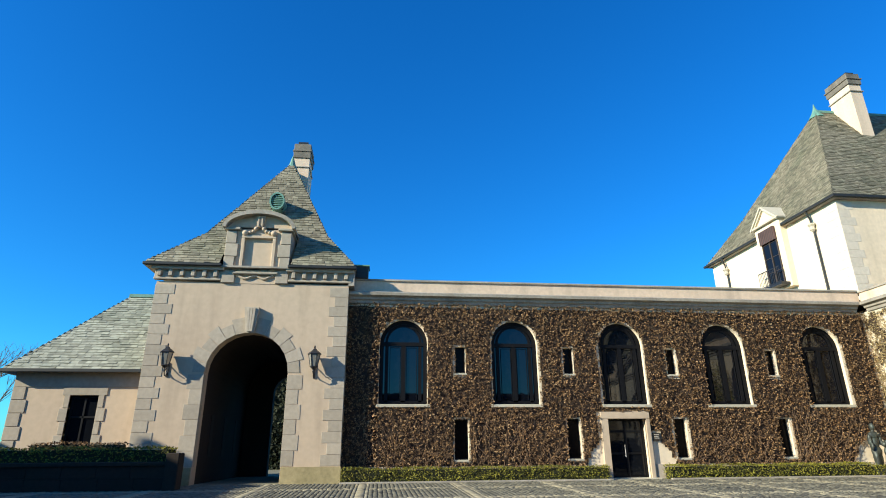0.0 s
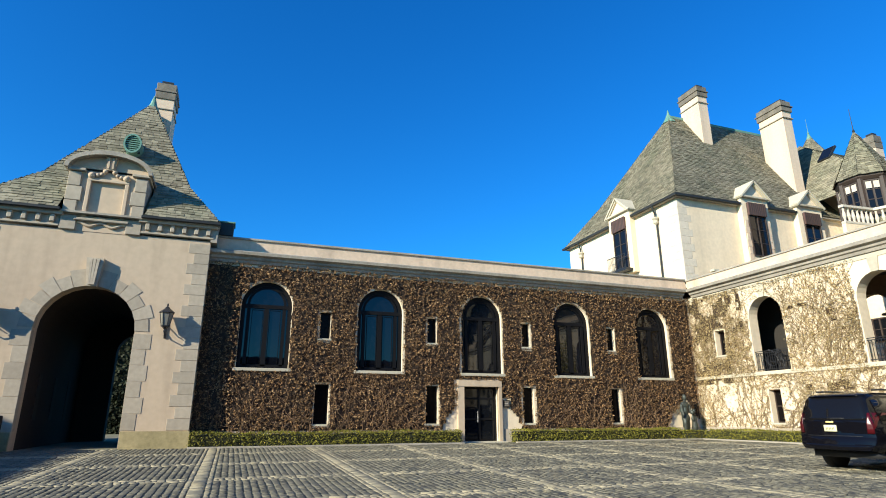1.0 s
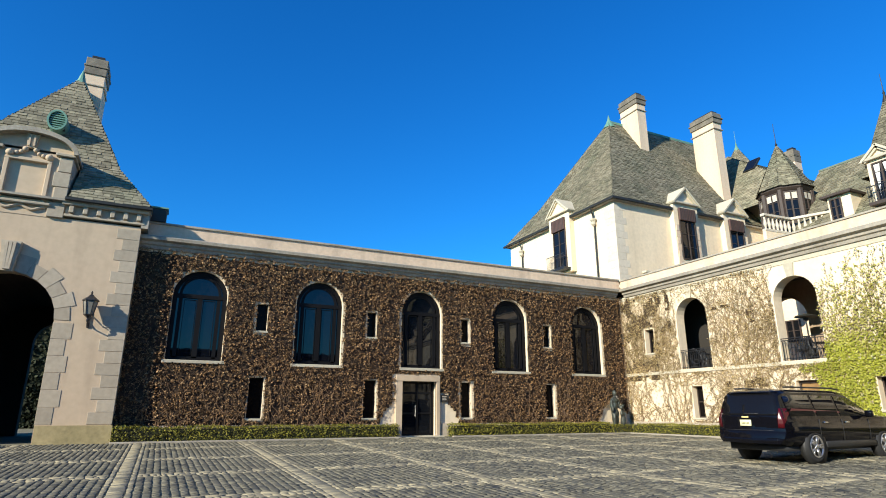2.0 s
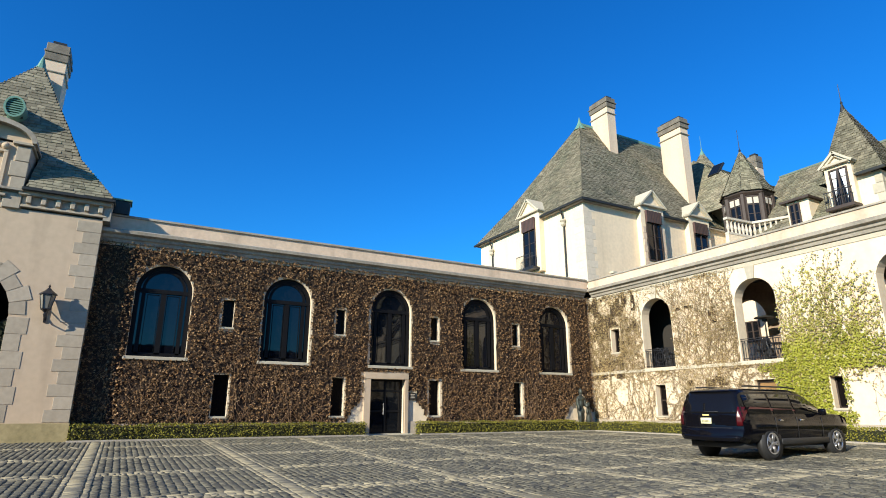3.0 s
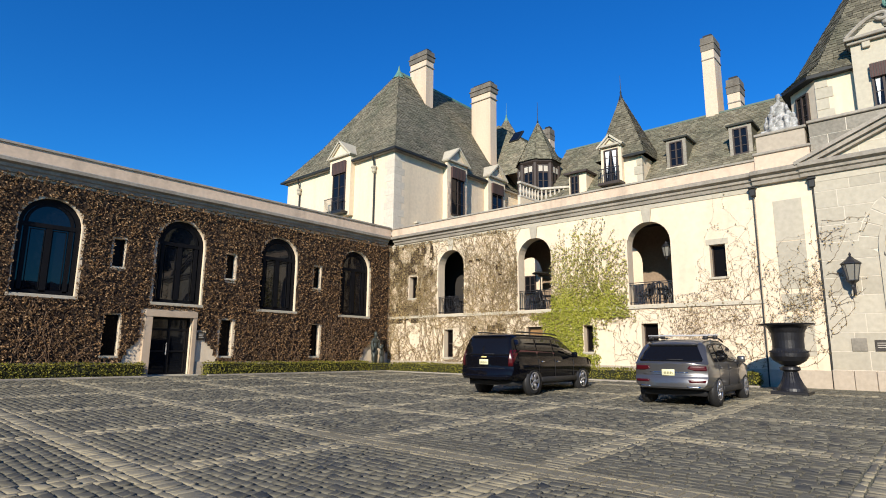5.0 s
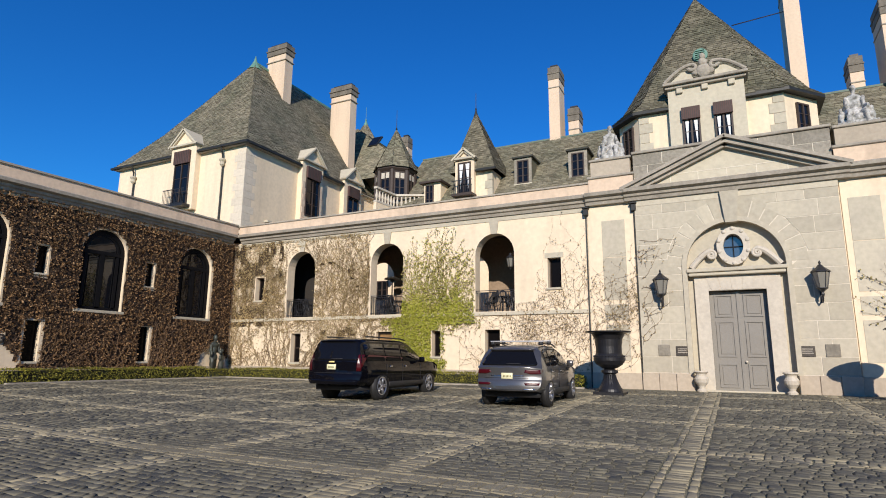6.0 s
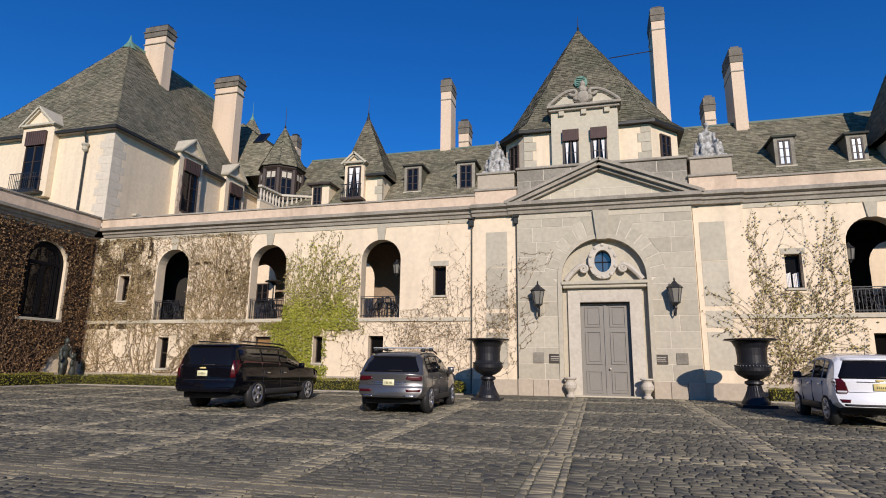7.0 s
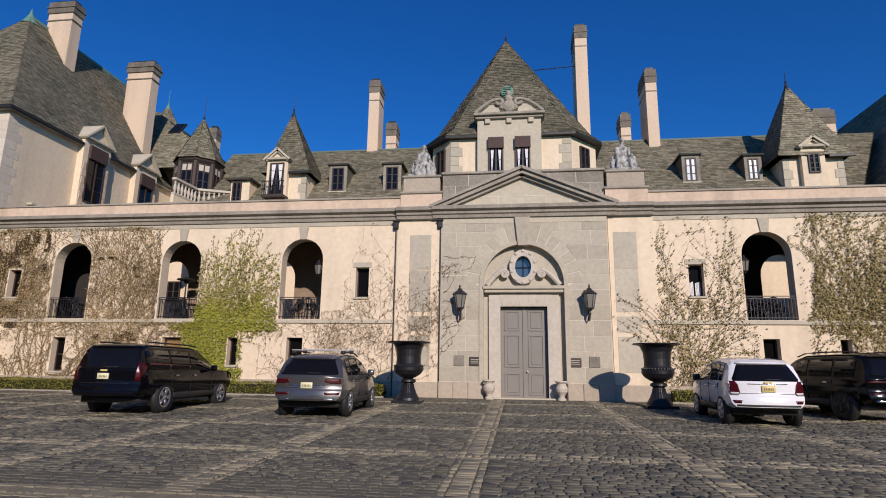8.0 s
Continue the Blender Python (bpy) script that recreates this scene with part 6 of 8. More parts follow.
def car(name, label, at, yaw, size, axles, wheel_r, top, body_paint, tail, plate, rack=False, rails=False, mark=True, shoulder=0.0, low_trim=None, lamp_low=False, rim=None, antenna=False):
    """A parked car, its tail at the origin, its nose towards +x. top: (x, roof height) along its length; size: length, width, belt height, sill height."""
    L, W, belt, sill = size
    hw = W / 2
    t = thing(name, label, "car", at)
    M = Matrix.Translation(at) @ Matrix.Rotation(radians(yaw), 4, "Z")
    xs_top = [p[0] for p in top]
    zs_top = [p[1] for p in top]

    def roof_z(x):
        return float(np.interp(x, xs_top, zs_top))

    def half(x):
        k = 1.0
        if x < 0.6:
            k = 0.95 + 0.05 * math.sin(min(1, x / 0.6) * math.pi / 2)
        if x > L - 0.9:
            k = 0.78 + 0.22 * math.sqrt(max(0, 1 - ((x - L + 0.9) / 0.92) ** 2))
        return hw * k

    def bowed(x, y, z):
        """The tail curves forward at its corners, and the bumper stands out behind."""
        k = max(0.0, 1 - x / 0.8) ** 2
        low = max(0.0, min(1.0, (sill + 0.36 - z) / 0.10))
        return x + k * (0.20 * (abs(y) / hw) ** 2.4 - 0.055 * low)

    def section(x):
        w, zt = half(x), roof_z(x)
        zb = sill + (0.06 * (1 - x / 0.35) if x < 0.35 else 0.0) + (0.10 * (x - L + 0.5) / 0.5 if x > L - 0.5 else 0.0)
        b = min(belt + 0.02 * x / L, zt - 0.03)
        ins = 1 - 0.22 * max(0.0, min(1.0, (zt - b) / 0.62))
        return [(0, zb), (w * 0.86, zb), (w * 0.97, zb + 0.10), (w, zb + (b - zb) * 0.45), (w * (1.0 + shoulder), zb + (b - zb) * 0.72), (w * 0.975, b), (w * ins + 0.02, zt - 0.10 if zt - 0.10 > b else b + 0.005), (w * ins - 0.07, zt - 0.025 if zt - 0.025 > b + 0.01 else b + 0.012), (w * ins * 0.6, zt), (0, zt + 0.01)]

    def add(nm, bm, mat, par=None, lb=""):
        bm.transform(M)
        ob = part(nm, bm, mat, par or t, lb)
        for p in ob.data.polygons:
            p.use_smooth = True
        return ob

    bm = bmesh.new()
    st = sorted(set([round(v, 3) for v in np.linspace(0, L, 26)] + [round(v, 3) for v in xs_top] + [0.1, 0.2, L - 0.1, L - 0.25]))
    rows = []
    for x in st:
        s = section(x)
        rows.append([bm.verts.new((bowed(x, y, z), y, z)) for y, z in s] + [bm.verts.new((bowed(x, y, z), -y, z)) for y, z in s[-2:0:-1]])
    n = len(rows[0])
    for a, b in zip(rows, rows[1:]):
        for i in range(n):
            bm.faces.new((a[i], b[i], b[(i + 1) % n], a[(i + 1) % n]))
    bm.faces.new(rows[-1])
    lift_z = sorted({round(z, 4) for y, z in section(0)[1:]} | {sill + 0.30, sill + 0.36})
    prev = None
    for z in lift_z:                        # the tail, curved across and stepped over the bumper
        w = float(np.interp(z, [q for p, q in section(0)[1:]], [p for p, q in section(0)[1:]]))
        cur = [bm.verts.new((bowed(0, w * k / 8, z), w * k / 8, z)) for k in range(-8, 9)]
        for k in range(16 if prev else 0):
            bm.faces.new((prev[k], prev[k + 1], cur[k + 1], cur[k]))
        prev = cur
    bmesh.ops.remove_doubles(bm, verts=bm.verts, dist=0.0005)
    skin = BVHTree.FromBMesh(bm)
    body = add("body", bm, body_paint)
    body.data.set_sharp_from_angle(angle=radians(32))

    def tail_x(y, z):
        """Where the tail's skin lies at this place across the car."""
        for k in range(12):
            hit = skin.ray_cast(Vector((-2, y * (1 - 0.012 * k), z)), Vector((1, 0, 0)))
            if hit[0] is not None:
                return hit[0].x
        return 0.2

    def on_tail(rows, off=0.012, ny=10, sub=5):
        """A thin shell that follows the tail; rows: (height, from y, to y), bottom to top."""
        zs = [r[0] for r in rows]
        bm = bmesh.new()
        grid = []
        for z in sorted({round(float(v), 4) for v in np.linspace(zs[0], zs[-1], sub)} | {round(v, 4) for v in zs}):
            y0, y1 = float(np.interp(z, zs, [r[1] for r in rows])), float(np.interp(z, zs, [r[2] for r in rows]))
            ys = [y0 + (y1 - y0) * k / ny for k in range(ny + 1)]
            x = [tail_x(y, z) for y in ys]
            grid.append(([bm.verts.new((a - off, y, z)) for a, y in zip(x, ys)], [bm.verts.new((a + 0.03, y, z)) for a, y in zip(x, ys)]))
        for (f0, b0), (f1, b1) in zip(grid, grid[1:]):
            for k in range(ny):
                bm.faces.new((f0[k], f0[k + 1], f1[k + 1], f1[k]))
            for k in (0, ny):
                bm.faces.new((f0[k], f1[k], b1[k], b0[k]))
        for f, b in (grid[0], grid[-1]):
            for k in range(ny):
                bm.faces.new((f[k], f[k + 1], b[k + 1], b[k]))
        return bm

    def side_pt(x, s, sg, off=0.012):
        sec = section(x)
        y = sec[5][0] + (sec[6][0] - sec[5][0]) * s
        z = sec[5][1] + (sec[6][1] - sec[5][1]) * s
        return (bowed(x, y, z), sg * (y + off), z + 0.2 * off)

    def panel(cols, sg):
        bm = bmesh.new()
        prev = None
        for x, s0, s1 in cols:
            v = [bm.verts.new(side_pt(x, s0, sg)), bm.verts.new(side_pt(x, s1, sg))]
            w = [bm.verts.new(side_pt(x, s0, sg, -0.02)), bm.verts.new(side_pt(x, s1, sg, -0.02))]
            if prev:
                bm.faces.new((prev[0], v[0], v[1], prev[1]))
                bm.faces.new((prev[0], v[0], w[0], prev[2]))
                bm.faces.new((prev[1], v[1], w[1], prev[3]))
            prev = v + w
        return bm

    x_in, x_out = tail["glass_side"]
    b1, b2 = tail["pillars"]
    for sg in (-1, 1):
        for xa, xb in ((x_in, b1 - 0.06), (b1 + 0.05, b2 - 0.05), (b2 + 0.06, x_out)):
            cols = []
            for x in np.linspace(xa, xb, 7):
                zt, b = roof_z(x), section(x)[5][1]
                lim = 0.90
                cols.append((float(x), 0.07, lim if zt - b > 0.25 else 0.3))
            add("side_window", panel(cols, sg), M_CARGLASS)
    # tail: glass, lamps, plate, bumper
    z0, z1, w0, w1 = tail["rear_glass"]
    add("rear_window", on_tail([(z0, -w0, w0), (z0 + 0.05, -w0 - 0.02, w0 + 0.02), (z1, -w1, w1)], 0.010, 12, 8), M_CARGLASS)
    add("wiper", on_tail([(z0 + 0.035, -0.34, 0.06), (z0 + 0.055, -0.34, 0.06)], 0.03, 4, 2), M_TRIM)
    add("spoiler", on_tail([(z1 + 0.02, -w1 - 0.03, w1 + 0.03), (z1 + 0.07, -w1, w1)], 0.05, 10, 3), body_paint)
    z0, z1, w0 = tail["low"]
    add("bumper_trim", on_tail([(z0, -w0, w0), (z1, -w0 - 0.02, w0 + 0.02)], 0.010, 14, 4), body_paint if rails and not rack else M_TRIM)
    add("tailgate_seam", on_tail([(sill + 0.375, -hw * 0.70, hw * 0.70), (sill + 0.387, -hw * 0.70, hw * 0.70)], 0.004, 10, 2), M_TRIM)
    for sg in (-1, 1):
        flip = lambda rows: [(z, *sorted((sg * a, sg * b))) for z, a, b in rows]
        lamp = add("tail_lamp", on_tail(flip(tail["lamp"]), 0.016), M_LAMP_RED)
        if "lamp_clear" in tail:
            add("lamp_insert", on_tail(flip(tail["lamp_clear"]), 0.021), M_WHITE_LAMP, lamp)
        if lamp_low:
            add("reflector", on_tail(flip(tail["reflect"]), 0.014, 6, 3), M_LAMP_RED)
        if "exhaust" in tail:
            add("exhaust", on_tail(flip(tail["exhaust"]), 0.03, 5, 3), M_CHROME)
        mx = x_out - 0.35
        add("mirror", boxes((mx, mx + 0.14, sg * (hw + 0.05), sg * (hw + 0.24), belt + 0.02, belt + 0.20), (mx + 0.04, mx + 0.09, sg * (hw - 0.06), sg * (hw + 0.08), belt + 0.03, belt + 0.08), bevel=0.03), body_paint if low_trim is None else M_TRIM)
        add("headlamp", boxes((L - 0.38, L - 0.10, sg * hw * 0.62 - 0.14, sg * hw * 0.62 + 0.14, belt - 0.30, belt - 0.14), bevel=0.03), M_WHITE_LAMP)
        for xx in tail["handles"]:
            add("door_handle", boxes((xx, xx + 0.18, sg * (hw - 0.02), sg * (hw + 0.03), belt - 0.13, belt - 0.09), bevel=0.008), M_CHROME if mark else body_paint)
        for xx in tail["seams"]:
            add("door_seam", boxes((xx - 0.006, xx + 0.006, sg * (hw - 0.05), sg * (hw + 0.004), sill + 0.1, belt - 0.03)), M_TRIM)
        add("sill_trim", boxes((axles[0] + 0.45, axles[1] - 0.45, sg * (hw - 0.1), sg * (hw + 0.01), sill - 0.06, sill + 0.10), bevel=0.02), M_TRIM)
        if rails:
            bm = tube(bmesh.new(), [(x, sg * (hw * 0.72), roof_z(x) + 0.05) for x in np.linspace(tail["rail"][0], tail["rail"][1], 8)], 0.022, 6)
            add("roof_rail", bm, M_TRIM)
    z = tail["plate_z"]
    px = tail_x(0, z + 0.08)
    pz = add("number_plate", boxes((px - 0.028, px + 0.03, -0.155, 0.155, z, z + 0.155), bevel=0.006), plate)
    for k in range(6):
        add("plate_bar", boxes((px - 0.032, px - 0.027, -0.11 + k * 0.038, -0.11 + k * 0.038 + 0.02, z + 0.045, z + 0.10)), M_TRIM_SOFT, pz)
    if mark:
        add("badge", on_tail([(z + 0.205, -0.09, 0.09), (z + 0.225, -0.10, 0.10), (z + 0.245, -0.09, 0.09)], 0.02, 4, 3), M_PLATE_Y)
    if "chrome" in tail:
        add("tailgate_trim", on_tail([(tail["chrome"], -hw * 0.5, hw * 0.5), (tail["chrome"] + 0.016, -hw * 0.5, hw * 0.5)], 0.018, 8, 2), M_CHROME)
    if antenna:
        add("antenna", tube(bmesh.new(), [(0.75, 0, roof_z(0.75)), (0.66, 0, roof_z(0.75) + 0.30)], 0.006, 5), M_TRIM)
    add("underbody", boxes((0.35, L - 0.35, -hw * 0.8, hw * 0.8, sill - 0.13, sill + 0.05)), M_TRIM)
    if rack:
        for xx in rack:
            add("cross_bar", boxes((xx, xx + 0.09, -hw * 0.82, hw * 0.82, roof_z(xx) + 0.10, roof_z(xx) + 0.135), bevel=0.012), M_SILVER)
            for sg in (-1, 1):
                add("bar_foot", boxes((xx - 0.02, xx + 0.11, sg * hw * 0.74 - 0.05, sg * hw * 0.74 + 0.05, roof_z(xx) + 0.01, roof_z(xx) + 0.11), bevel=0.015), M_TRIM)
    # wheels
    for ax in axles:
        for sg in (-1, 1):
            o = Matrix.Translation((ax, sg * (hw - 0.14), wheel_r)) @ Matrix.Rotation(radians(-90 * sg), 4, "X")
            bm = lathe(bmesh.new(), [(wheel_r * 1.17, -0.02), (wheel_r * 1.17, 0.126)], 28)
            bm.transform(o)
            add("wheel_arch", bm, M_TRIM)
            bm = lathe(bmesh.new(), [(wheel_r * 0.66, -0.10), (wheel_r * 0.94, -0.10), (wheel_r, -0.06), (wheel_r, 0.09), (wheel_r * 0.95, 0.135), (wheel_r * 0.70, 0.145), (wheel_r * 0.66, 0.10)], 28)
            bm.transform(o)
            wh = add("wheel", bm, M_TYRE)
            bm = bmesh.new()
            lathe(bm, [(wheel_r * 0.69, 0.10), (wheel_r * 0.70, 0.15), (wheel_r * 0.62, 0.15), (wheel_r * 0.60, 0.11)], 28)
            lathe(bm, [(wheel_r * 0.14, 0.10), (wheel_r * 0.14, 0.155), (wheel_r * 0.06, 0.16)], 14)
            for k in range(5):
                a = k * 2 * math.pi / 5
                for da in (-0.16, 0.16):
                    s2 = boxes((wheel_r * 0.10, wheel_r * 0.65, -0.022, 0.022, 0.118, 0.148))
                    s2.transform(Matrix.Rotation(a + da, 4, "Z"))
                    me_ = bpy.data.meshes.new("tmp")
                    s2.to_mesh(me_)
                    s2.free()
                    bm.from_mesh(me_)
                    bpy.data.meshes.remove(me_)
            bm.transform(o)
            add("rim", bm, rim or M_RIM, wh, "dark alloy rim" if rim else "silver alloy rim")
    return t


def on_ground(x, y):
    return (x, y, ground_z(x + 2, y) + 0.0)


P_BLACK = paint("black_car_paint", (0.004, 0.004, 0.006), 0.07, coat=0.0)
P_GREY = paint("grey_car_paint", (0.115, 0.112, 0.11), 0.28, metal=0.6)
P_WHITE = paint("white_car_paint", (0.78, 0.79, 0.80), 0.25)
P_DARK = paint("charcoal_car_paint", (0.004, 0.004, 0.005), 0.10, coat=0.0)

car("car", "large black sport utility vehicle parked facing the facade", on_ground(14.05, 10.75), 2, (5.6, 1.98, 1.10, 0.42), (1.30, 4.60), 0.40,
    [(0, 1.14), (0.04, 1.2), (0.14, 1.48), (0.27, 1.75), (0.42, 1.81), (0.8, 1.84), (2.8, 1.84), (3.3, 1.79), (3.75, 1.55), (4.2, 1.22), (5.0, 1.14), (5.4, 1.04), (5.6, 0.85)], P_BLACK,
    dict(glass_side=(0.38, 4.0), pillars=(1.55, 2.6), rear_glass=(1.17, 1.72, 0.82, 0.70), lamp=[(0.86, 0.80, 0.93), (1.05, 0.81, 0.945), (1.34, 0.82, 0.93)], low=(0.46, 0.60, 0.86), handles=(1.75, 2.75), seams=(1.58, 2.62, 3.9), plate_z=0.90, rail=(0.7, 3.2)), M_PLATE_W, rails=True)
car("car", "dark grey sport utility car with roof bars parked facing the facade", on_ground(14.7, 5.45), 2, (4.6, 1.88, 1.02, 0.36), (0.95, 3.75), 0.37,
    [(0, 1.02), (0.06, 1.06), (0.28, 1.32), (0.48, 1.52), (0.7, 1.60), (1.4, 1.65), (2.2, 1.64), (2.7, 1.52), (3.3, 1.10), (4.1, 0.98), (4.45, 0.86), (4.6, 0.72)], P_GREY,
    dict(glass_side=(0.70, 3.05), pillars=(1.10, 1.95), rear_glass=(1.07, 1.47, 0.76, 0.60), lamp=[(0.85, 0.62, 0.86), (0.89, 0.46, 0.90), (0.96, 0.50, 0.90)], low=(0.38, 0.46, 0.78), reflect=[(0.56, 0.50, 0.84), (0.62, 0.47, 0.86)], exhaust=[(0.41, 0.46, 0.72), (0.47, 0.44, 0.74)], chrome=0.795, handles=(1.15, 2.1), seams=(1.05, 1.98, 3.0), plate_z=0.72, rail=(0.7, 2.6)), M_PLATE_W, rack=(0.85, 1.75), rails=True, mark=False, lamp_low=True)
car("car", "small white crossover car parked facing the facade", on_ground(15.2, -6.05), -3, (4.25, 1.78, 1.02, 0.38), (0.85, 3.40), 0.35,
    [(0, 1.02), (0.05, 1.08), (0.20, 1.32), (0.36, 1.52), (0.6, 1.60), (1.3, 1.66), (2.0, 1.64), (2.5, 1.50), (3.1, 1.12), (3.8, 1.00), (4.1, 0.90), (4.25, 0.75)], P_WHITE,
    dict(glass_side=(0.72, 2.85), pillars=(1.05, 1.85), rear_glass=(1.06, 1.47, 0.74, 0.58), lamp=[(0.72, 0.66, 0.82), (0.78, 0.62, 0.85), (0.98, 0.66, 0.86), (1.06, 0.72, 0.84)], lamp_clear=[(0.73, 0.67, 0.81), (0.79, 0.64, 0.83)], low=(0.36, 0.50, 0.82), reflect=[(0.53, 0.62, 0.76), (0.60, 0.60, 0.80)], chrome=0.985, handles=(1.10, 2.0), seams=(1.0, 1.88, 2.8), plate_z=0.80, rail=(0.7, 2.4)), M_PLATE_Y, low_trim=M_TRIM, lamp_low=True, antenna=True)
car("car", "dark charcoal sport utility vehicle parked beside the white car", on_ground(16.9, -10.12), 12, (4.95, 1.95, 1.10, 0.42), (1.05, 3.95), 0.39,
    [(0, 1.10), (0.05, 1.16), (0.18, 1.48), (0.34, 1.70), (0.6, 1.77), (1.4, 1.80), (2.6, 1.79), (3.1, 1.66), (3.75, 1.22), (4.5, 1.08), (4.8, 0.96), (4.95, 0.8)], P_DARK,
    dict(glass_side=(0.55, 3.5), pillars=(1.35, 2.35), rear_glass=(1.18, 1.66, 0.80, 0.66), lamp=[(1.00, 0.20, 0.92), (1.04, 0.20, 0.92)], low=(0.46, 0.58, 0.84), reflect=[(0.70, 0.55, 0.85), (0.74, 0.55, 0.85)], exhaust=[(0.50, 0.50, 0.78), (0.55, 0.50, 0.78)], chrome=1.12, handles=(1.5, 2.5), seams=(1.38, 2.38, 3.45), plate_z=0.80, rail=(0.6, 3.0)), M_PLATE_Y, rails=True, lamp_low=True, rim=M_TRIM)


# ---- urns, hedges, bronze, balconies ----
for y in (3.86, -4.70):
    x = 20.5
    t = thing("urn", "tall black cast iron urn with fluted bowl and foot", "urn", (x, y, ground_z(x, y)), "pair of urns")
    o = (x, y, ground_z(x, y))
    part("base", boxes((x - 0.5, x + 0.5, y - 0.5, y + 0.5, o[2] - 0.05, o[2] + 0.09), bevel=0.015), M_URN, t)
    part("foot", lathe(bmesh.new(), [(0.42, 0.09), (0.40, 0.17), (0.29, 0.34), (0.21, 0.52), (0.18, 0.66), (0.28, 0.72), (0.27, 0.79), (0.16, 0.84)], 28, o), M_URN, t)
    part("bowl", lathe(bmesh.new(), [(0.16, 0.84), (0.27, 0.88), (0.44, 0.99), (0.525, 1.12), (0.53, 1.22), (0.48, 1.29), (0.435, 1.36), (0.435, 1.60), (0.46, 1.86), (0.50, 1.99), (0.60, 2.05), (0.76, 2.075), (0.775, 2.12), (0.60, 2.115), (0.44, 1.80)], 32, o), M_URN, t)
    for k in range(32):
        a = k * 2 * math.pi / 32
        bm = bmesh.new()
        bmesh.ops.create_icosphere(bm, subdivisions=1, radius=0.035, matrix=Matrix.Translation((x + 0.505 * math.cos(a), y + 0.505 * math.sin(a), o[2] + 1.27)))
        part("bead", bm, M_URN, t)
    for k in range(20):
        a = k * 2 * math.pi / 20
        c, s = math.cos(a), math.sin(a)
        part("flute", tube(bmesh.new(), [(x + 0.37 * c, y + 0.37 * s, o[2] + 0.17), (x + 0.28 * c, y + 0.28 * s, o[2] + 0.34), (x + 0.21 * c, y + 0.21 * s, o[2] + 0.52), (x + 0.185 * c, y + 0.185 * s, o[2] + 0.65)], 0.02, 5), M_URN, t)


def leaf_cloud(name, centres, normals, size, mat, label, seed, spread=1.0, parent=None):
    """Many small pointed leaves at the given places, tilted about the given normals."""
    rs = np.random.RandomState(seed)
    n = len(centres)
    c = np.asarray(centres, float)
    nm = np.asarray(normals, float) + rs.normal(0, 0.55 * spread, (n, 3))
    nm /= np.linalg.norm(nm, axis=1)[:, None] + 1e-9
    r = rs.normal(0, 1, (n, 3))
    a = np.cross(nm, r)
    a /= np.linalg.norm(a, axis=1)[:, None] + 1e-9
    b = np.cross(nm, a)
    s = size * rs.uniform(0.55, 1.35, (n, 1))
    v = np.stack([c - a * s * 0.5, c + b * s * 0.36 + nm * s * 0.10, c + a * s * 0.62, c - b * s * 0.36 + nm * s * 0.10], 1).reshape(-1, 3)
    f = np.arange(4 * n).reshape(n, 4)
    me = bpy.data.meshes.new(name)
    me.vertices.add(4 * n)
    me.vertices.foreach_set("co", v.ravel())
    me.loops.add(4 * n)
    me.loops.foreach_set("vertex_index", f.ravel())
    me.polygons.add(n)
    me.polygons.foreach_set("loop_start", np.arange(n) * 4)
    me.update(calc_edges=True)
    me.validate()
    me.materials.append(mat)
    ob = new(name, me)
    if parent is not None:
        ob.parent = parent
        ob.matrix_parent_inverse = parent.matrix_basis.inverted()
    return tagged(ob, label, "" if parent is not None else "plant", kind="stuff")


def hedge(x0, x1, y0, y1, z0, z1, label, seed, mat=M_HEDGE, per=520, leaf=0.055):
    t = thing("hedge", label, "hedge", ((x0 + x1) / 2, (y0 + y1) / 2, z0))
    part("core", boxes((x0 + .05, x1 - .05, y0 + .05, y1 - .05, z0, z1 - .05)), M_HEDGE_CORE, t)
    rs = np.random.RandomState(seed)
    cs, ns = [], []
    for area, fn, nv in (((x1 - x0) * (z1 - z0), lambda n: np.stack([rs.uniform(x0, x1, n), np.full(n, y0), rs.uniform(z0 + .02, z1, n)], 1), (0, -1, 0.2)),
                         ((y1 - y0) * (z1 - z0), lambda n: np.stack([np.full(n, x0), rs.uniform(y0, y1, n), rs.uniform(z0 + .02, z1, n)], 1), (-1, 0, 0.2)),
                         ((y1 - y0) * (z1 - z0), lambda n: np.stack([np.full(n, x1), rs.uniform(y0, y1, n), rs.uniform(z0 + .02, z1, n)], 1), (1, 0, 0.2)),
                         ((x1 - x0) * (y1 - y0), lambda n: np.stack([rs.uniform(x0, x1, n), rs.uniform(y0, y1, n), np.full(n, z1)], 1), (0, 0, 1))):
        n = int(area * per)
        p = fn(n) + rs.normal(0, 0.028, (n, 3))
        p[:, 2] = np.maximum(p[:, 2], z0 + 0.01)
        p[:, 2] += 0.03 * np.sin(p[:, 0] * 2.3 + p[:, 1] * 1.7) * (p[:, 2] > z1 - 0.1)
        cs.append(p)
        ns.append(np.tile(nv, (n, 1)))
    leaf_cloud("foliage", np.concatenate(cs), np.concatenate(ns), leaf, mat, "small yellow-green box leaves", seed, 1.4, t)
    return t


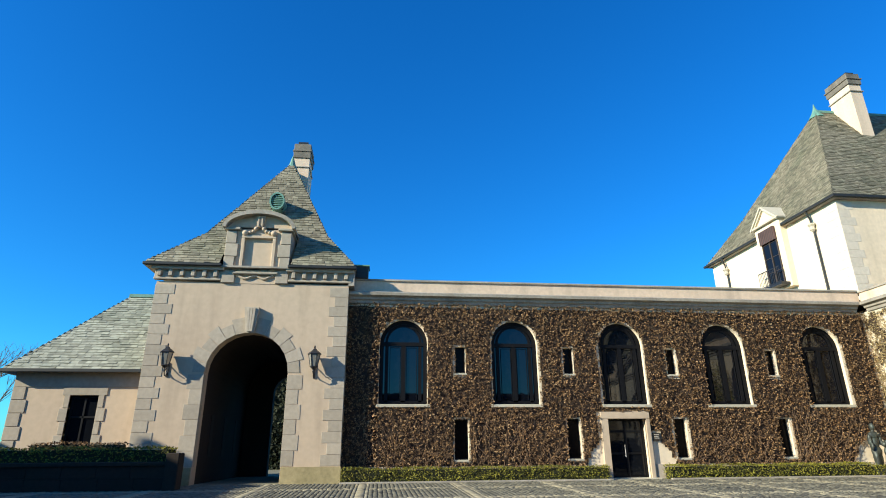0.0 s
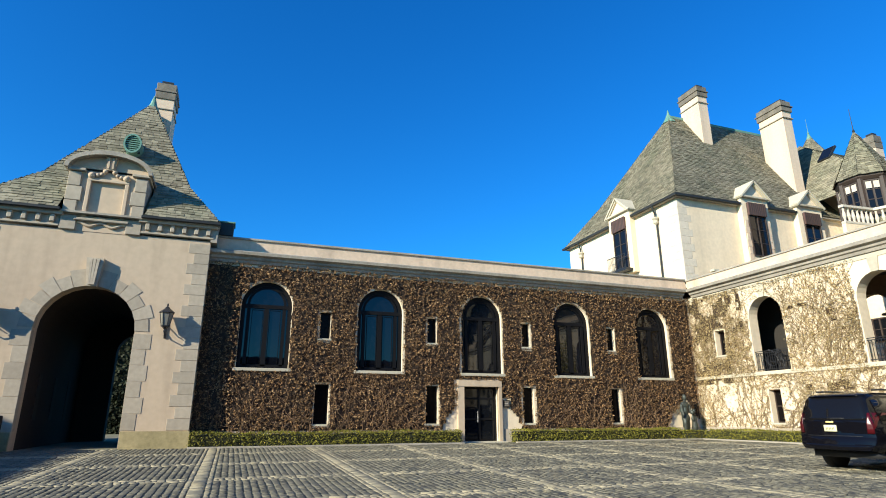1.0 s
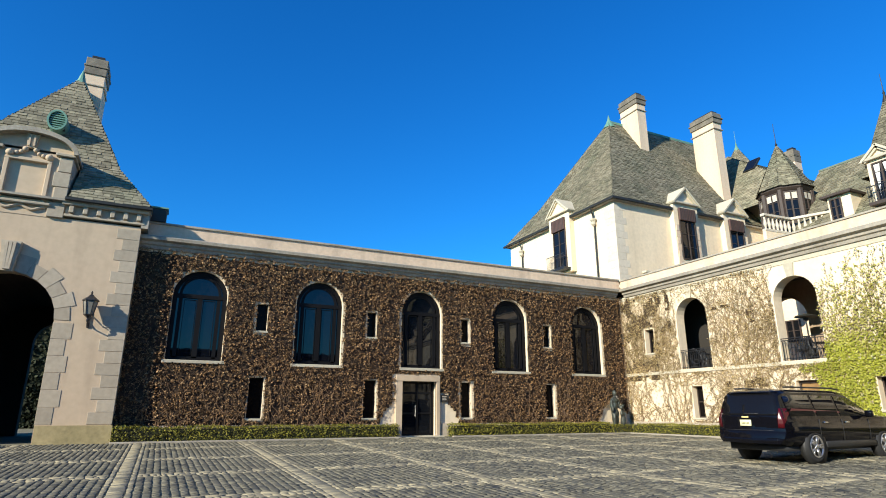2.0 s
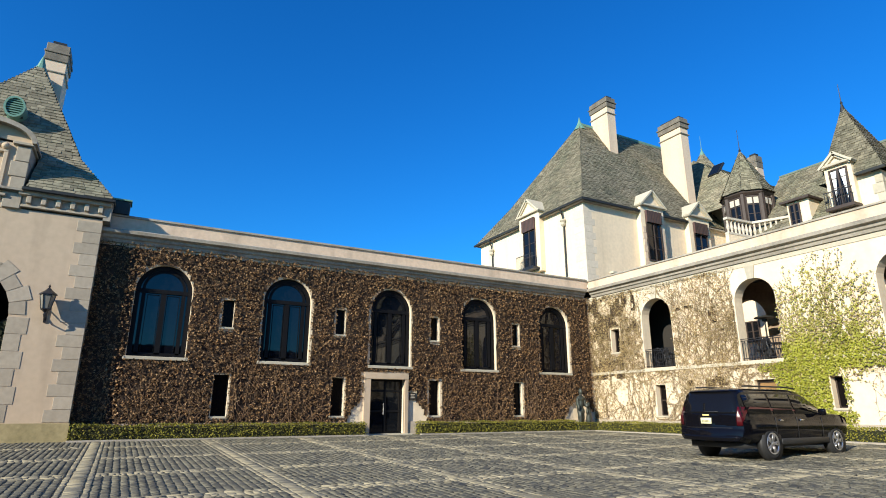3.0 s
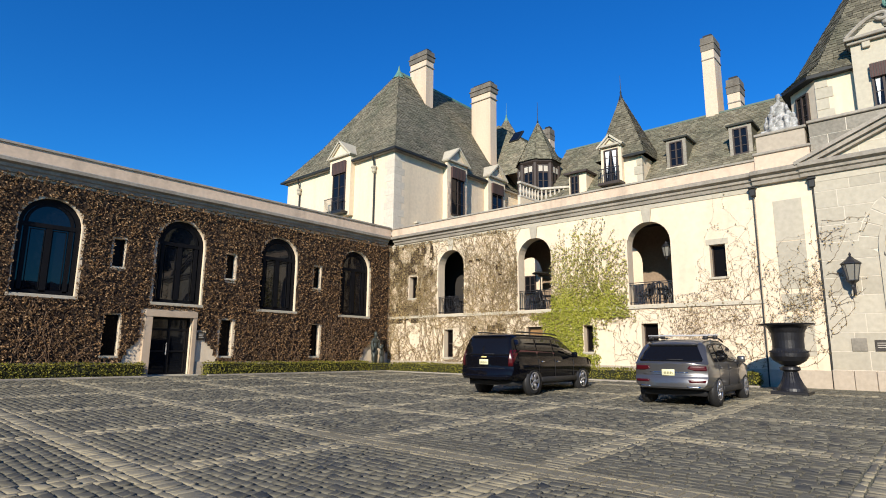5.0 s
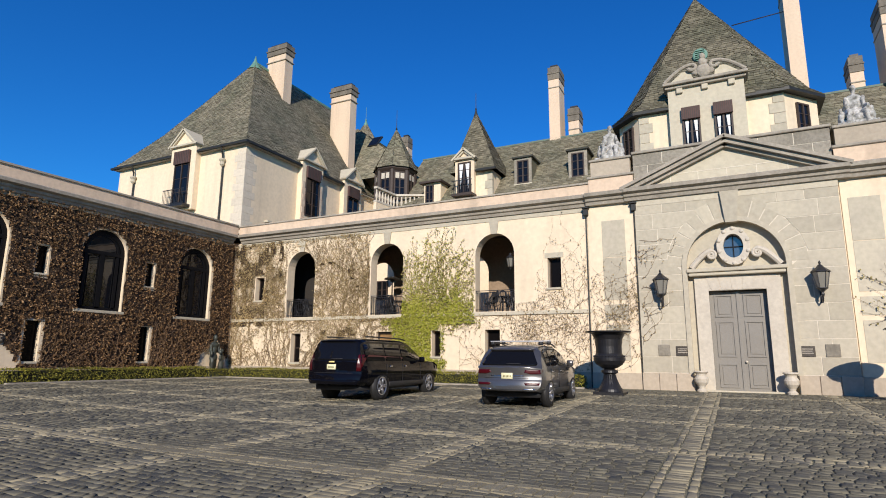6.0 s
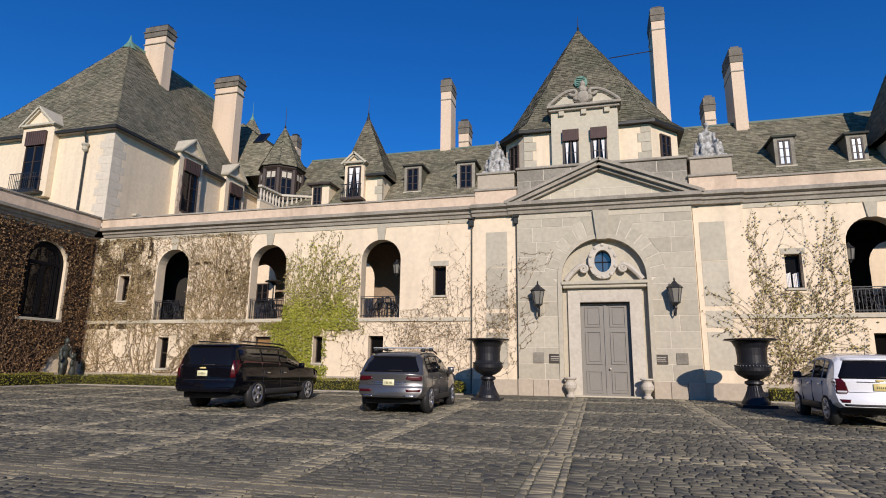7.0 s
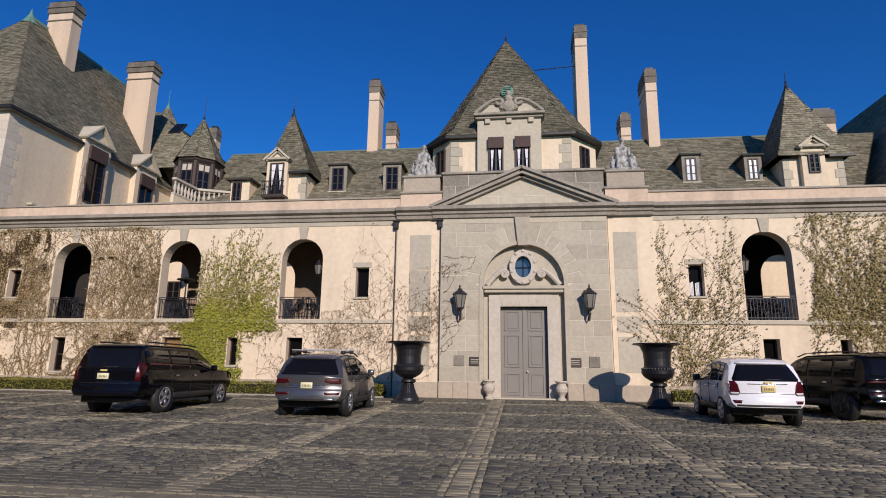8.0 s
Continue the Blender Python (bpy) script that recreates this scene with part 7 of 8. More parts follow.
HZ = -0.02
hedge(-1.35, 9.55, 24.25, 24.85, HZ, 0.50, "low clipped box hedge along the ivy wall", 1)
hedge(12.15, 21.3, 24.25, 24.85, HZ, 0.50, "low clipped box hedge along the ivy wall", 2)
hedge(21.35, 22.8, 24.20, 24.80, HZ, 0.42, "low clipped yellow-green hedge in the corner", 3)
hedge(22.65, 23.25, 16.2, 24.10, HZ, 0.45, "low clipped hedge along the sunlit facade", 4)
hedge(22.65, 23.25, 5.3, 14.2, HZ, 0.45, "low clipped brownish hedge along the facade", 5)
hedge(22.65, 23.25, -24, -5.7, HZ, 0.45, "low clipped hedge along the facade", 6)
hedge(-26, -7.4, 22.75, 23.5, 0.2, 1.32, "dark clipped hedge behind the garden wall", 7, per=260, leaf=0.07)
hedge(-12.0, 2.0, 47.0, 49.0, -0.5, 7.5, "tall dark evergreen screen beyond the passage", 17, M_EVERGREEN, per=60, leaf=0.22)
hedge(-12.9, -9.6, 24.0, 24.6, 0.0, 1.52, "brownish clipped hedge before the low house", 8, M_IVY, per=260, leaf=0.07)
for n, row in (("kerb", (-1.4, 9.6, 24.05, 24.22, -0.15, 0.03)), ("kerb", (12.1, 22.5, 24.05, 24.22, -0.15, 0.03)), ("kerb", (22.42, 22.6, 5.2, 24.05, -0.15, 0.03)), ("kerb", (22.42, 22.6, -24, -5.6, -0.15, 0.03))):
    tagged(put_mesh(n, boxes(row, bevel=0.015), M_CORNICE), "low stone kerb edging the planting bed", "kerb", kind="structure")
bushc = thing("bush", "rounded clipped box bush by the garden wall", "bush", (-14.4, 23.9, 0))
rs = np.random.RandomState(3)
d = rs.normal(0, 1, (1800, 3))
d /= np.linalg.norm(d, axis=1)[:, None]
leaf_cloud("foliage", d * np.array([0.75, 0.6, 0.8]) * rs.uniform(0.9, 1.05, (1800, 1)) + np.array([-14.4, 23.9, 0.85]), d, 0.08, M_HEDGE, "yellow-green box leaves", 9, 1.0, bushc)
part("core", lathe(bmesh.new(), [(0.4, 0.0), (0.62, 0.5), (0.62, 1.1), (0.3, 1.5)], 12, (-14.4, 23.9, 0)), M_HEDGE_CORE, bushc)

# bronze figure group in the corner
rows = [(-0.08, -0.04, 0.28, 0.11, 0.12, 0.32), (0.16, 0.05, 0.28, 0.11, 0.12, 0.32), (0.04, 0.02, 0.56, 0.24, 0.17, 0.22), (0.04, 0.04, 0.36, 0.20, 0.14, 0.34),      # legs and skirt of the tall figure
        (0.04, 0, 0.86, 0.19, 0.14, 0.24), (0.04, -0.01, 1.10, 0.25, 0.14, 0.15), (0.04, -0.01, 1.26, 0.07, 0.07, 0.10), (0.04, -0.03, 1.40, 0.105, 0.12, 0.14),
        (-0.22, -0.03, 0.94, 0.07, 0.08, 0.22), (-0.26, -0.12, 0.72, 0.06, 0.10, 0.14), (0.30, -0.03, 0.96, 0.07, 0.08, 0.20), (0.36, -0.14, 0.80, 0.10, 0.10, 0.10),
        (0.56, -0.02, 0.24, 0.15, 0.14, 0.28), (0.56, -0.02, 0.54, 0.16, 0.12, 0.18), (0.56, -0.02, 0.72, 0.06, 0.06, 0.08), (0.56, -0.04, 0.84, 0.09, 0.10, 0.11), (0.42, -0.08, 0.56, 0.07, 0.07, 0.14)]
bm = lumps(rows, 4, 0.025)
box(bm, -0.45, 0.95, -0.32, 0.32, -0.35, 0.02)
bm.transform(Matrix.Translation((21.95, 24.55, 0.30)) @ Matrix.Diagonal((0.95, 1.0, 1.24, 1)))
so = put_mesh("bronze_statue", bm, M_BRONZE)
rm = so.modifiers.new("fuse", "REMESH")
rm.mode, rm.voxel_size = "VOXEL", 0.03
tagged(so, "dark green bronze statue group in the corner bed", "statue")

# iron balcony rails with cafe tables and chairs behind
for y in ARCH_Y:
    r = thing("balcony_rail", "black wrought iron rail across the loggia arch", "railing", tuple(EAST @ Vector((-y, 0.1, 3.12))), "loggia rails")
    for z in (3.20, 3.96, 4.04):
        part("rail", boxes((-y - 0.93, -y + 0.93, 0.05, 0.08, z, z + 0.03), m=EAST), M_IRON, r)
    for k in range(15):
        u = -y - 0.88 + k * 0.1257
        part("baluster", boxes((u - 0.009, u + 0.009, 0.055, 0.075, 3.12, 3.96), m=EAST), M_IRON, r)
    bm = bmesh.new()
    tube(bm, [(-y + 0.28 * math.cos(a * 0.3), 0.045, 3.6 + 0.26 * math.sin(a * 0.3)) for a in range(22)], 0.016, 5)
    for s in (-1, 1):
        tube(bm, [(-y + s * (0.45 + 0.13 * math.cos(a * 0.35)), 0.045, 3.5 + 0.16 * math.sin(a * 0.35)) for a in range(19)], 0.014, 5)
    part("scroll", east(bm), M_IRON, r)


def cafe_chair(at, yaw):
    m = Matrix.Translation(at) @ Matrix.Rotation(yaw, 4, "Z")
    t = thing("cafe_chair", "black metal cafe chair on the loggia floor", "chair", at, "loggia chairs")
    def add(nm, bm):
        bm.transform(m)
        part(nm, bm, M_IRON, t)
    add("seat", lathe(bmesh.new(), [(0.22, 0.44), (0.235, 0.46), (0.22, 0.48)], 16))
    for a, b in ((-1, -1), (-1, 1), (1, -1), (1, 1)):
        add("leg", tube(bmesh.new(), [(a * 0.15, b * 0.15, 0.45), (a * 0.21, b * 0.21, 0.0)], 0.022, 6))
    add("backrest", tube(bmesh.new(), [(-0.20, 0.18, 0.45), (-0.22, 0.22, 0.75), (-0.14, 0.25, 0.95), (0, 0.26, 1.0), (0.14, 0.25, 0.95), (0.22, 0.22, 0.75), (0.20, 0.18, 0.45)], 0.028, 6))
    for x in (-0.1, 0.0, 0.1):
        add("spindle", tube(bmesh.new(), [(x, 0.20, 0.47), (x, 0.25, 0.97)], 0.022, 5))
    add("arm", tube(bmesh.new(), [(-0.21, 0.2, 0.68), (-0.25, 0.0, 0.70), (-0.21, -0.15, 0.45)], 0.014, 5))
    add("arm", tube(bmesh.new(), [(0.21, 0.2, 0.68), (0.25, 0.0, 0.70), (0.21, -0.15, 0.45)], 0.014, 5))


for i, y in enumerate(ARCH_Y):
    c = EAST @ Vector((-y, 0.95, 3.10))
    t = thing("cafe_table", "round black metal cafe table behind the rail", "table", tuple(c), "loggia tables")
    part("tabletop", lathe(bmesh.new(), [(0.42, 0.72), (0.43, 0.74), (0.42, 0.76)], 20, c), M_IRON, t)
    part("stem", lathe(bmesh.new(), [(0.04, 0.0), (0.03, 0.72)], 8, c), M_IRON, t)
    part("foot", lathe(bmesh.new(), [(0.28, 0.0), (0.26, 0.03), (0.04, 0.08)], 12, c), M_IRON, t)
    for dx, dy, yw in ((0.05, 0.68, 3.1), (0.05, -0.68, 0.1), (-0.52, 0.3, 1.8 + i), (-0.50, -0.32, 1.2 - i), (0.65, -0.2, 4.4 + i)):
        cafe_chair((c.x + dx, c.y + dy, 3.10), yw)
# patio heater in the loggia
h = thing("patio_heater", "tall grey patio heater standing in the loggia", "heater", (25.9, 16.05, 3.1))
part("pole", lathe(bmesh.new(), [(0.22, 0), (0.22, 0.6), (0.04, 0.7), (0.03, 1.95)], 12, (25.9, 16.05, 3.1)), M_GUTTER, h)
part("hood", lathe(bmesh.new(), [(0.10, 1.95), (0.12, 2.05), (0.45, 2.10), (0.40, 2.16), (0.05, 2.24)], 16, (25.9, 16.05, 3.1)), M_GUTTER, h)
w = tagged(new("window_40"), "dark timber window in the terrace wall", "window", kind="structure")
casement(w, Matrix.Translation((HX + 2.5, 0, 0)) @ Matrix.Rotation(radians(-90), 4, "Z"), -21.2, 0.43, 5.0, 6.25, -0.05, bars=1)
# hanging lanterns on the arch jambs
for y, s in ((9.26, -1), (-9.80, -1)):
    u = -y - s * 0.62 if y > 0 else -y - 0.72
    t = thing("arch_lantern", "small black iron lantern on the arch jamb", "lantern", tuple(EAST @ Vector((u, 0.5, 5.2))))
    o = EAST @ Vector((u, 0.35, 5.1))
    part("roof", lathe(bmesh.new(), [(0.20, 0.42), (0.06, 0.56), (0.02, 0.66)], 6, o), M_IRON, t)
    part("pane", lathe(bmesh.new(), [(0.09, 0.02), (0.16, 0.42)], 6, o), M_LAMPGLASS, t)
    for k in range(6):
        a = k * math.pi / 3
        part("bar", tube(bmesh.new(), [(o.x + 0.1 * math.cos(a), o.y + 0.1 * math.sin(a), o.z), (o.x + 0.17 * math.cos(a), o.y + 0.17 * math.sin(a), o.z + 0.42)], 0.012, 4), M_IRON, t)
    part("base", lathe(bmesh.new(), [(0.02, -0.12), (0.05, -0.04), (0.10, 0.02)], 6, o), M_IRON, t)
    part("arm", tube(bmesh.new(), [(o.x, o.y, o.z + 0.6), (o.x, o.y + (-0.3 if y > 0 else 0.3), o.z + 0.62)], 0.015, 5), M_IRON, t)


# bare trees beyond the gatehouse
def bare_tree(x, y, h, seed):
    rnd = random.Random(seed)
    t = thing("bare_tree", "leafless grey-brown tree beyond the gatehouse", "tree", (x, y, -0.3), "bare trees")
    bm = bmesh.new()
    trunk = [(x, y, -0.3), (x + 0.1, y, h * 0.25), (x - 0.05, y + 0.1, h * 0.5)]
    tube(bm, trunk, [0.02 * h, 0.016 * h, 0.011 * h], 7)
    part("trunk", bm, M_STEM, t)
    bm = bmesh.new()

    def limb(p, d, ln, r, depth):
        q = p + d * ln
        mid = p + d * ln * 0.5 + Vector((rnd.uniform(-1, 1), rnd.uniform(-1, 1), rnd.uniform(-.3, 1))) * ln * 0.07
        tube(bm, [p, mid, q], [r, r * 0.8, r * 0.6], 4)
        if depth:
            for _ in range(3):
                nd = (d + Vector((rnd.uniform(-1, 1), rnd.uniform(-1, 1), rnd.uniform(-0.2, 0.8))) * 0.62).normalized()
                limb(q if rnd.random() < 0.6 else mid, nd, ln * rnd.uniform(0.58, 0.8), r * 0.58, depth - 1)
    for k in range(6):
        a = rnd.uniform(0, 6.28)
        limb(Vector(trunk[1 + k % 2]), Vector((math.cos(a) * 0.7, math.sin(a) * 0.7, 0.9)).normalized(), h * rnd.uniform(0.18, 0.26), 0.007 * h, 4)
    part("crown", bm, M_STEM, t, "fine bare branches")


for i, (x, y, h) in enumerate(((-23.5, 34, 7.0), (-27, 42, 9.0), (-21.5, 40, 6.0), (-5.2, 52, 9.0), (-3.4, 60, 11.0), (-8.0, 64, 12.0))):
    bare_tree(x, y, h, 40 + i)
hedge(-12, 2, 47, 48.2, -0.1, 3.4, "dark hedge beyond the gatehouse passage", 12, M_EVERGREEN, per=60, leaf=0.14)


# ---- creepers ----
def grow(seed, roots, m, free, leaf_every=0.10, steps=(40, 90), step=0.09, wander=0.28, lift=0.8, fork=0.035, thick=0.007):
    """Vines that climb a wall from their roots: ribbons of stem, and the places of leaves along them. roots: (u, z, angle); free(u, z): where they may grow."""
    rnd = random.Random(seed)
    vs, fs, leaves = [], [], []
    todo = [(u, z, a, rnd.randint(*steps), thick) for u, z, a in roots]
    while todo:
        u, z, a, n, th = todo.pop()
        d = -0.03 - rnd.random() * 0.02
        prev = None
        for k in range(n):
            a += rnd.gauss(0, wander)
            a += (math.pi / 2 - a) * 0.03 * lift
            u2, z2 = u + math.cos(a) * step, z + math.sin(a) * step
            if not free(u2, z2):
                a += rnd.choice((-1, 1)) * 1.2
                u2, z2 = u + math.cos(a) * step, z + math.sin(a) * step
                if not free(u2, z2):
                    break
            w = th * (1 - 0.6 * k / n)
            px, pz = -math.sin(a) * w, math.cos(a) * w
            row = [(u2 - px, d, z2 - pz), (u2, d - w * 1.2, z2), (u2 + px, d, z2 + pz)]
            i = len(vs)
            vs.extend(row)
            if prev is not None:
                fs.append((prev, i, i + 1, prev + 1))
                fs.append((prev + 1, i + 1, i + 2, prev + 2))
            prev = i
            if rnd.random() < step / leaf_every:
                leaves.append((u2 + rnd.gauss(0, 0.045), d - rnd.uniform(0.01, 0.07), z2 + rnd.gauss(0, 0.045)))
            if rnd.random() < fork and n - k > 8 and len(todo) < 400:
                todo.append((u2, z2, a + rnd.choice((-1, 1)) * rnd.uniform(0.5, 1.0), int((n - k) * 0.7), th * 0.75))
            u, z = u2, z2
    me = bpy.data.meshes.new("stem_tangle")
    me.from_pydata([tuple(m @ Vector(v)) for v in vs], [], fs)
    me.update()
    return me, [tuple(m @ Vector(p)) for p in leaves]


def in_holes(holes, u, z, pad):
    """Whether a place lies within pad of an opening; the openings by their outlines' bounds, arched above the spring."""
    for u0, u1, z0, z1, arch in holes:
        if u0 - pad < u < u1 + pad and z0 - pad < z < z1 + pad:
            if not arch:
                return True
            r, c = (u1 - u0) / 2, (u0 + u1) / 2
            if z < z1 - r or math.hypot(u - c, z - (z1 - r)) < r + pad:
                return True
    return False


HN = [(x - 1.04, x + 1.04, 2.92, 6.68, True) for x in WIN_X] + [(x - .23, x + .23, 4.28, 5.5, False) for x in SLIT_X] + [(x - .3, x + .3, .72, 2.43, False) for x in SLIT_X]
HN += [(9.62, 11.86, -0.5, 2.74, False), (11.9, 12.3, 1.45, 1.88, False)]
HE = [(-y - .93, -y + .93, 3.0, 6.63, True) for y in ARCH_Y]
HE += [(-y - w / 2, -y + w / 2, a - .1, b, False) for y, w, a, b in ((23.15, .62, 4.1, 5.37), (6.54, .58, 4.05, 5.33), (-7.1, .58, 4.05, 5.33), (20.4, .62, .8, 2.28), (14.96, .95, -.3, 2.31), (12.15, .45, 1.15, 2.31), (9.38, .7, .8, 2.33), (-9.66, .6, .8, 2.4), (-12.3, .4, .8, 2.4))]


def clear_n(u, z):
    """Bare stucco left on the ivy wing: by the door and low in the corner."""
    wob = 0.25 * noise.noise(Vector((u * 1.7, z * 1.7, 3.0)))
    if 8.9 + wob < u < 9.7 and z < 1.75 - (9.7 - u) * 1.2 + wob:
        return True
    if 11.8 < u < 12.9 and z < 2.3 - (u - 11.8) * 1.5 + wob:
        return True
    return 21.3 < u < 23.6 and z < 0.55 + 1.25 * math.sin((u - 21.3) / 2.2 * math.pi) + wob


def scatter(seed, n, m, u0, u1, z0, z1, keep, off=(0.03, 0.16)):
    rs = random.Random(seed)
    out = []
    for _ in range(n):
        u, z = rs.uniform(u0, u1), rs.uniform(z0, z1)
        if rs.random() < keep(u, z):
            out.append(tuple(m @ Vector((u, -rs.uniform(*off), z))))
    return out


def mat_sheet(name, m, u0, u1, z0, z1, keep, parent, cell=0.14, d=-0.035):
    """The felt of old stems against the wall, darkened for shade between leaves, with a ragged edge."""
    bm = bmesh.new()
    grid = {}
    nu, nz = int((u1 - u0) / cell), int((z1 - z0) / cell)
    def vert(i, j):
        if (i, j) not in grid:
            u, z = u0 + i * cell, z0 + j * cell
            grid[i, j] = bm.verts.new((u + 0.05 * noise.noise(Vector((u * 3, z * 3, 1))), d - 0.05 * abs(noise.noise(Vector((u * 2.1, z * 2.1, 5)))), z + 0.05 * noise.noise(Vector((u * 3, z * 3, 9)))))
        return grid[i, j]
    for i in range(nu):
        for j in range(nz):
            if keep(u0 + (i + .5) * cell, z0 + (j + .5) * cell):
                bm.faces.new((vert(i, j), vert(i + 1, j), vert(i + 1, j + 1), vert(i, j + 1)))
    bm.transform(m)
    return tagged(part(name, bm, M_IVY_MAT, parent), "felt of old brown stems, darkened for shade between leaves", kind="stuff")


ivy_n = thing("ivy", "dense dormant brown ivy covering the wing wall", "ivy", (10, YN - 0.1, 0))
dense_n = lambda u, z: not in_holes(HN, u, z, 0.0) and not clear_n(u, z)
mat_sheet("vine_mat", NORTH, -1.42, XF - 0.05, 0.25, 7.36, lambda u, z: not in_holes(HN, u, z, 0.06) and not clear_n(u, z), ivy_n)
pts = scatter(11, 140000, NORTH, -1.42, XF - 0.05, 0.3, 7.42, lambda u, z: (0.52 + 0.30 * noise.noise(Vector((u * 1.7, z * 0.55, 2))) + 1.25 * noise.noise(Vector((u * 8.0, z * 6.6, 6)))) if dense_n(u, z) else 0, (0.03, 0.20))
leaf_cloud("leaf_cover", pts, np.tile((0, -1, 0.35), (len(pts), 1)), 0.068, M_IVY, "small dry brown ivy leaves", 12, 1.1, ivy_n)
rnd = random.Random(8)
me, lv = grow(9, [(rnd.uniform(-1.2, 23), 0.2, math.pi / 2 + rnd.gauss(0, 0.4)) for _ in range(150)], NORTH @ Matrix.Translation((0, -0.07, 0)), lambda u, z: dense_n(u, z) and z < 7.3, steps=(12, 60), thick=0.016)
me.materials.append(M_STEM)
s = new("stem_tangle", me)
s.parent, s.matrix_parent_inverse = ivy_n, ivy_n.matrix_basis.inverted()
tagged(s, "bare grey-brown climbing stems", kind="stuff")

free_e = lambda u, z: not in_holes(HE, u, z, 0.03) and 0.4 < z < 7.3


def dens_brown(u, z):
    """Cover of the dry creeper on the sunlit facade, by the place on the wall."""
    y = -u
    if not free_e(u, z):
        return 0.0
    n = noise.noise(Vector((u * 0.8, z * 0.8, 7))) * 0.5 + noise.noise(Vector((u * 2.3, z * 2.3, 1))) * 0.35
    v = 0.0
    if y > 13.7:
        v = 0.95 if y > 21.6 else 0.72
        if y < 15.9:
            v = 0.4 - 0.5 * max(0, z - 5.5)
        if z < 2.7:
            v = 0.15 if y > 19.3 else 0.62
            if z > 2.1:
                v += 0.25
            if y > 23.3:
                v = 0.5
            if y < 16.5:
                v -= 0.4
    elif -16.9 < y < -10.9:
        v = 0.55
        if y > -12.2 + 0.7 * noise.noise(Vector((z * 1.1, 3, 5))):
            v = 0.16
        if z > 6.4:
            v = 0.5
        if z < 2.7:
            v = 0.55 if y < -11.4 else 0.12
        if 2.6 < z < 3.4:
            v = 0.8
    elif y <= -16.9:
        v = 0.5
    elif -9.6 < y < -5.4:
        v = 0.10 if z < 5.8 else 0.06
        if 2.5 < z < 3.3:
            v = 0.30
        if y > -7.6 and z < 2.6:
            v = 0.35
    return max(0.0, v * (1 + 1.1 * n))


def dens_green(u, z):
    y = -u
    if not free_e(u, z):
        return 0.0
    n = noise.noise(Vector((u * 1.1, z * 1.1, 17))) * 0.6 + noise.noise(Vector((u * 3, z * 3, 1))) * 0.3
    c, w = 12.35, 1.75
    if z < 2.6:
        c, w = 13.25 - 0.1 * (2.6 - z), 1.35
    elif z < 3.8:
        c, w = 12.6, 2.3
    if z > 6.2:
        w = 1.2
    k = 1 - abs(y - c) / w
    if k < -0.1:
        return 0.0
    base = 1.1 if 1.0 < z < 2.9 else max(0.40, 1.1 - 0.62 * max(0.0, z - 2.9))
    return max(0.0, min(1.0, (k + 0.25) * 1.6) * base + n * 0.7)


ivy_e = thing("ivy", "dry tan creeper spreading over the sunlit facade", "ivy", (XF - 0.1, 19, 0))
mat_sheet("vine_mat", EAST, -YN + 0.05, -16, 0.6, 7.32, lambda u, z: not in_holes(HE, u, z, 0.12) and dens_brown(u, z) > 0.98, ivy_e)
pts = scatter(21, 52000, EAST, -YN + 0.05, -13.6, 0.45, 7.35, lambda u, z: dens_brown(u, z) * 0.85 * (0.62 + 0.6 * noise.noise(Vector((u * 3.4 + z * 0.8, z * 0.8, 4)))), (0.02, 0.10))
me, lv = grow(23, [(-rnd.uniform(13.8, 25), rnd.choice((0.5, 0.5, 2.9, 3.0, 4.2)), math.pi / 2 + rnd.gauss(0, 0.6)) for _ in range(330)], EAST, lambda u, z: free_e(u, z) and -25 < u < -13.4 and (dens_brown(u, z) > 0.12 or z > 6.9), leaf_every=0.05, steps=(25, 70), wander=0.17, thick=0.010)
pts += lv
leaf_cloud("leaf_cover", pts, np.tile((-1, 0, 0.3), (len(pts), 1)), 0.058, M_IVY_PALE, "small dry tan ivy leaves", 22, 1.1, ivy_e)
me.materials.append(M_STEM)
s = new("stem_tangle", me)
s.parent, s.matrix_parent_inverse = ivy_e, ivy_e.matrix_basis.inverted()
tagged(s, "bare climbing stems", kind="stuff")

ivy_g = thing("ivy", "fresh yellow-green creeper between two loggia arches", "ivy", (XF - 0.1, 12.3, 0))
pts = scatter(31, 30000, EAST, -15.8, -8.6, 0.45, 4.3, lambda u, z: dens_green(u, z) * 0.85 * min(1.0, (4.3 - z) / 0.9), (0.02, 0.16))
leaf_cloud("leaf_cover", pts, np.tile((-1, 0, 0.3), (len(pts), 1)), 0.085, M_IVY_GREEN, "small yellow-green young leaves", 32, 1.1, ivy_g)
pts = scatter(36, 11000, EAST, -15.8, -8.6, 3.0, 6.6, lambda u, z: dens_green(u, z) * 0.75 * min(1.0, (z - 3.0) / 0.8) * max(0.0, 0.45 + 1.1 * noise.noise(Vector((u * 2.2 - z * 1.2, z * 0.8, 8)))), (0.02, 0.16))
leaf_cloud("upper_leaves", pts, np.tile((-1, 0, 0.3), (len(pts), 1)), 0.08, M_IVY_OLIVE, "sparser olive-tan young leaves", 37, 1.1, ivy_g)
me, lv = grow(33, [(-rnd.uniform(11, 14.2), rnd.choice((2.2, 2.8, 3.2, 3.8)), 1.35 + rnd.gauss(0, 0.55)) for _ in range(95)], EAST, lambda u, z: free_e(u, z) and -14.5 + 0.35 * max(0, z - 4) < u < -9.9 and z < 7.1, leaf_every=0.06, steps=(14, 46), wander=0.13, lift=0.3, thick=0.008)
me.materials.append(M_STEM)
s = new("stem_tangle", me)
s.parent, s.matrix_parent_inverse = ivy_g, ivy_g.matrix_basis.inverted()
tagged(s, "pale climbing stems", kind="stuff")
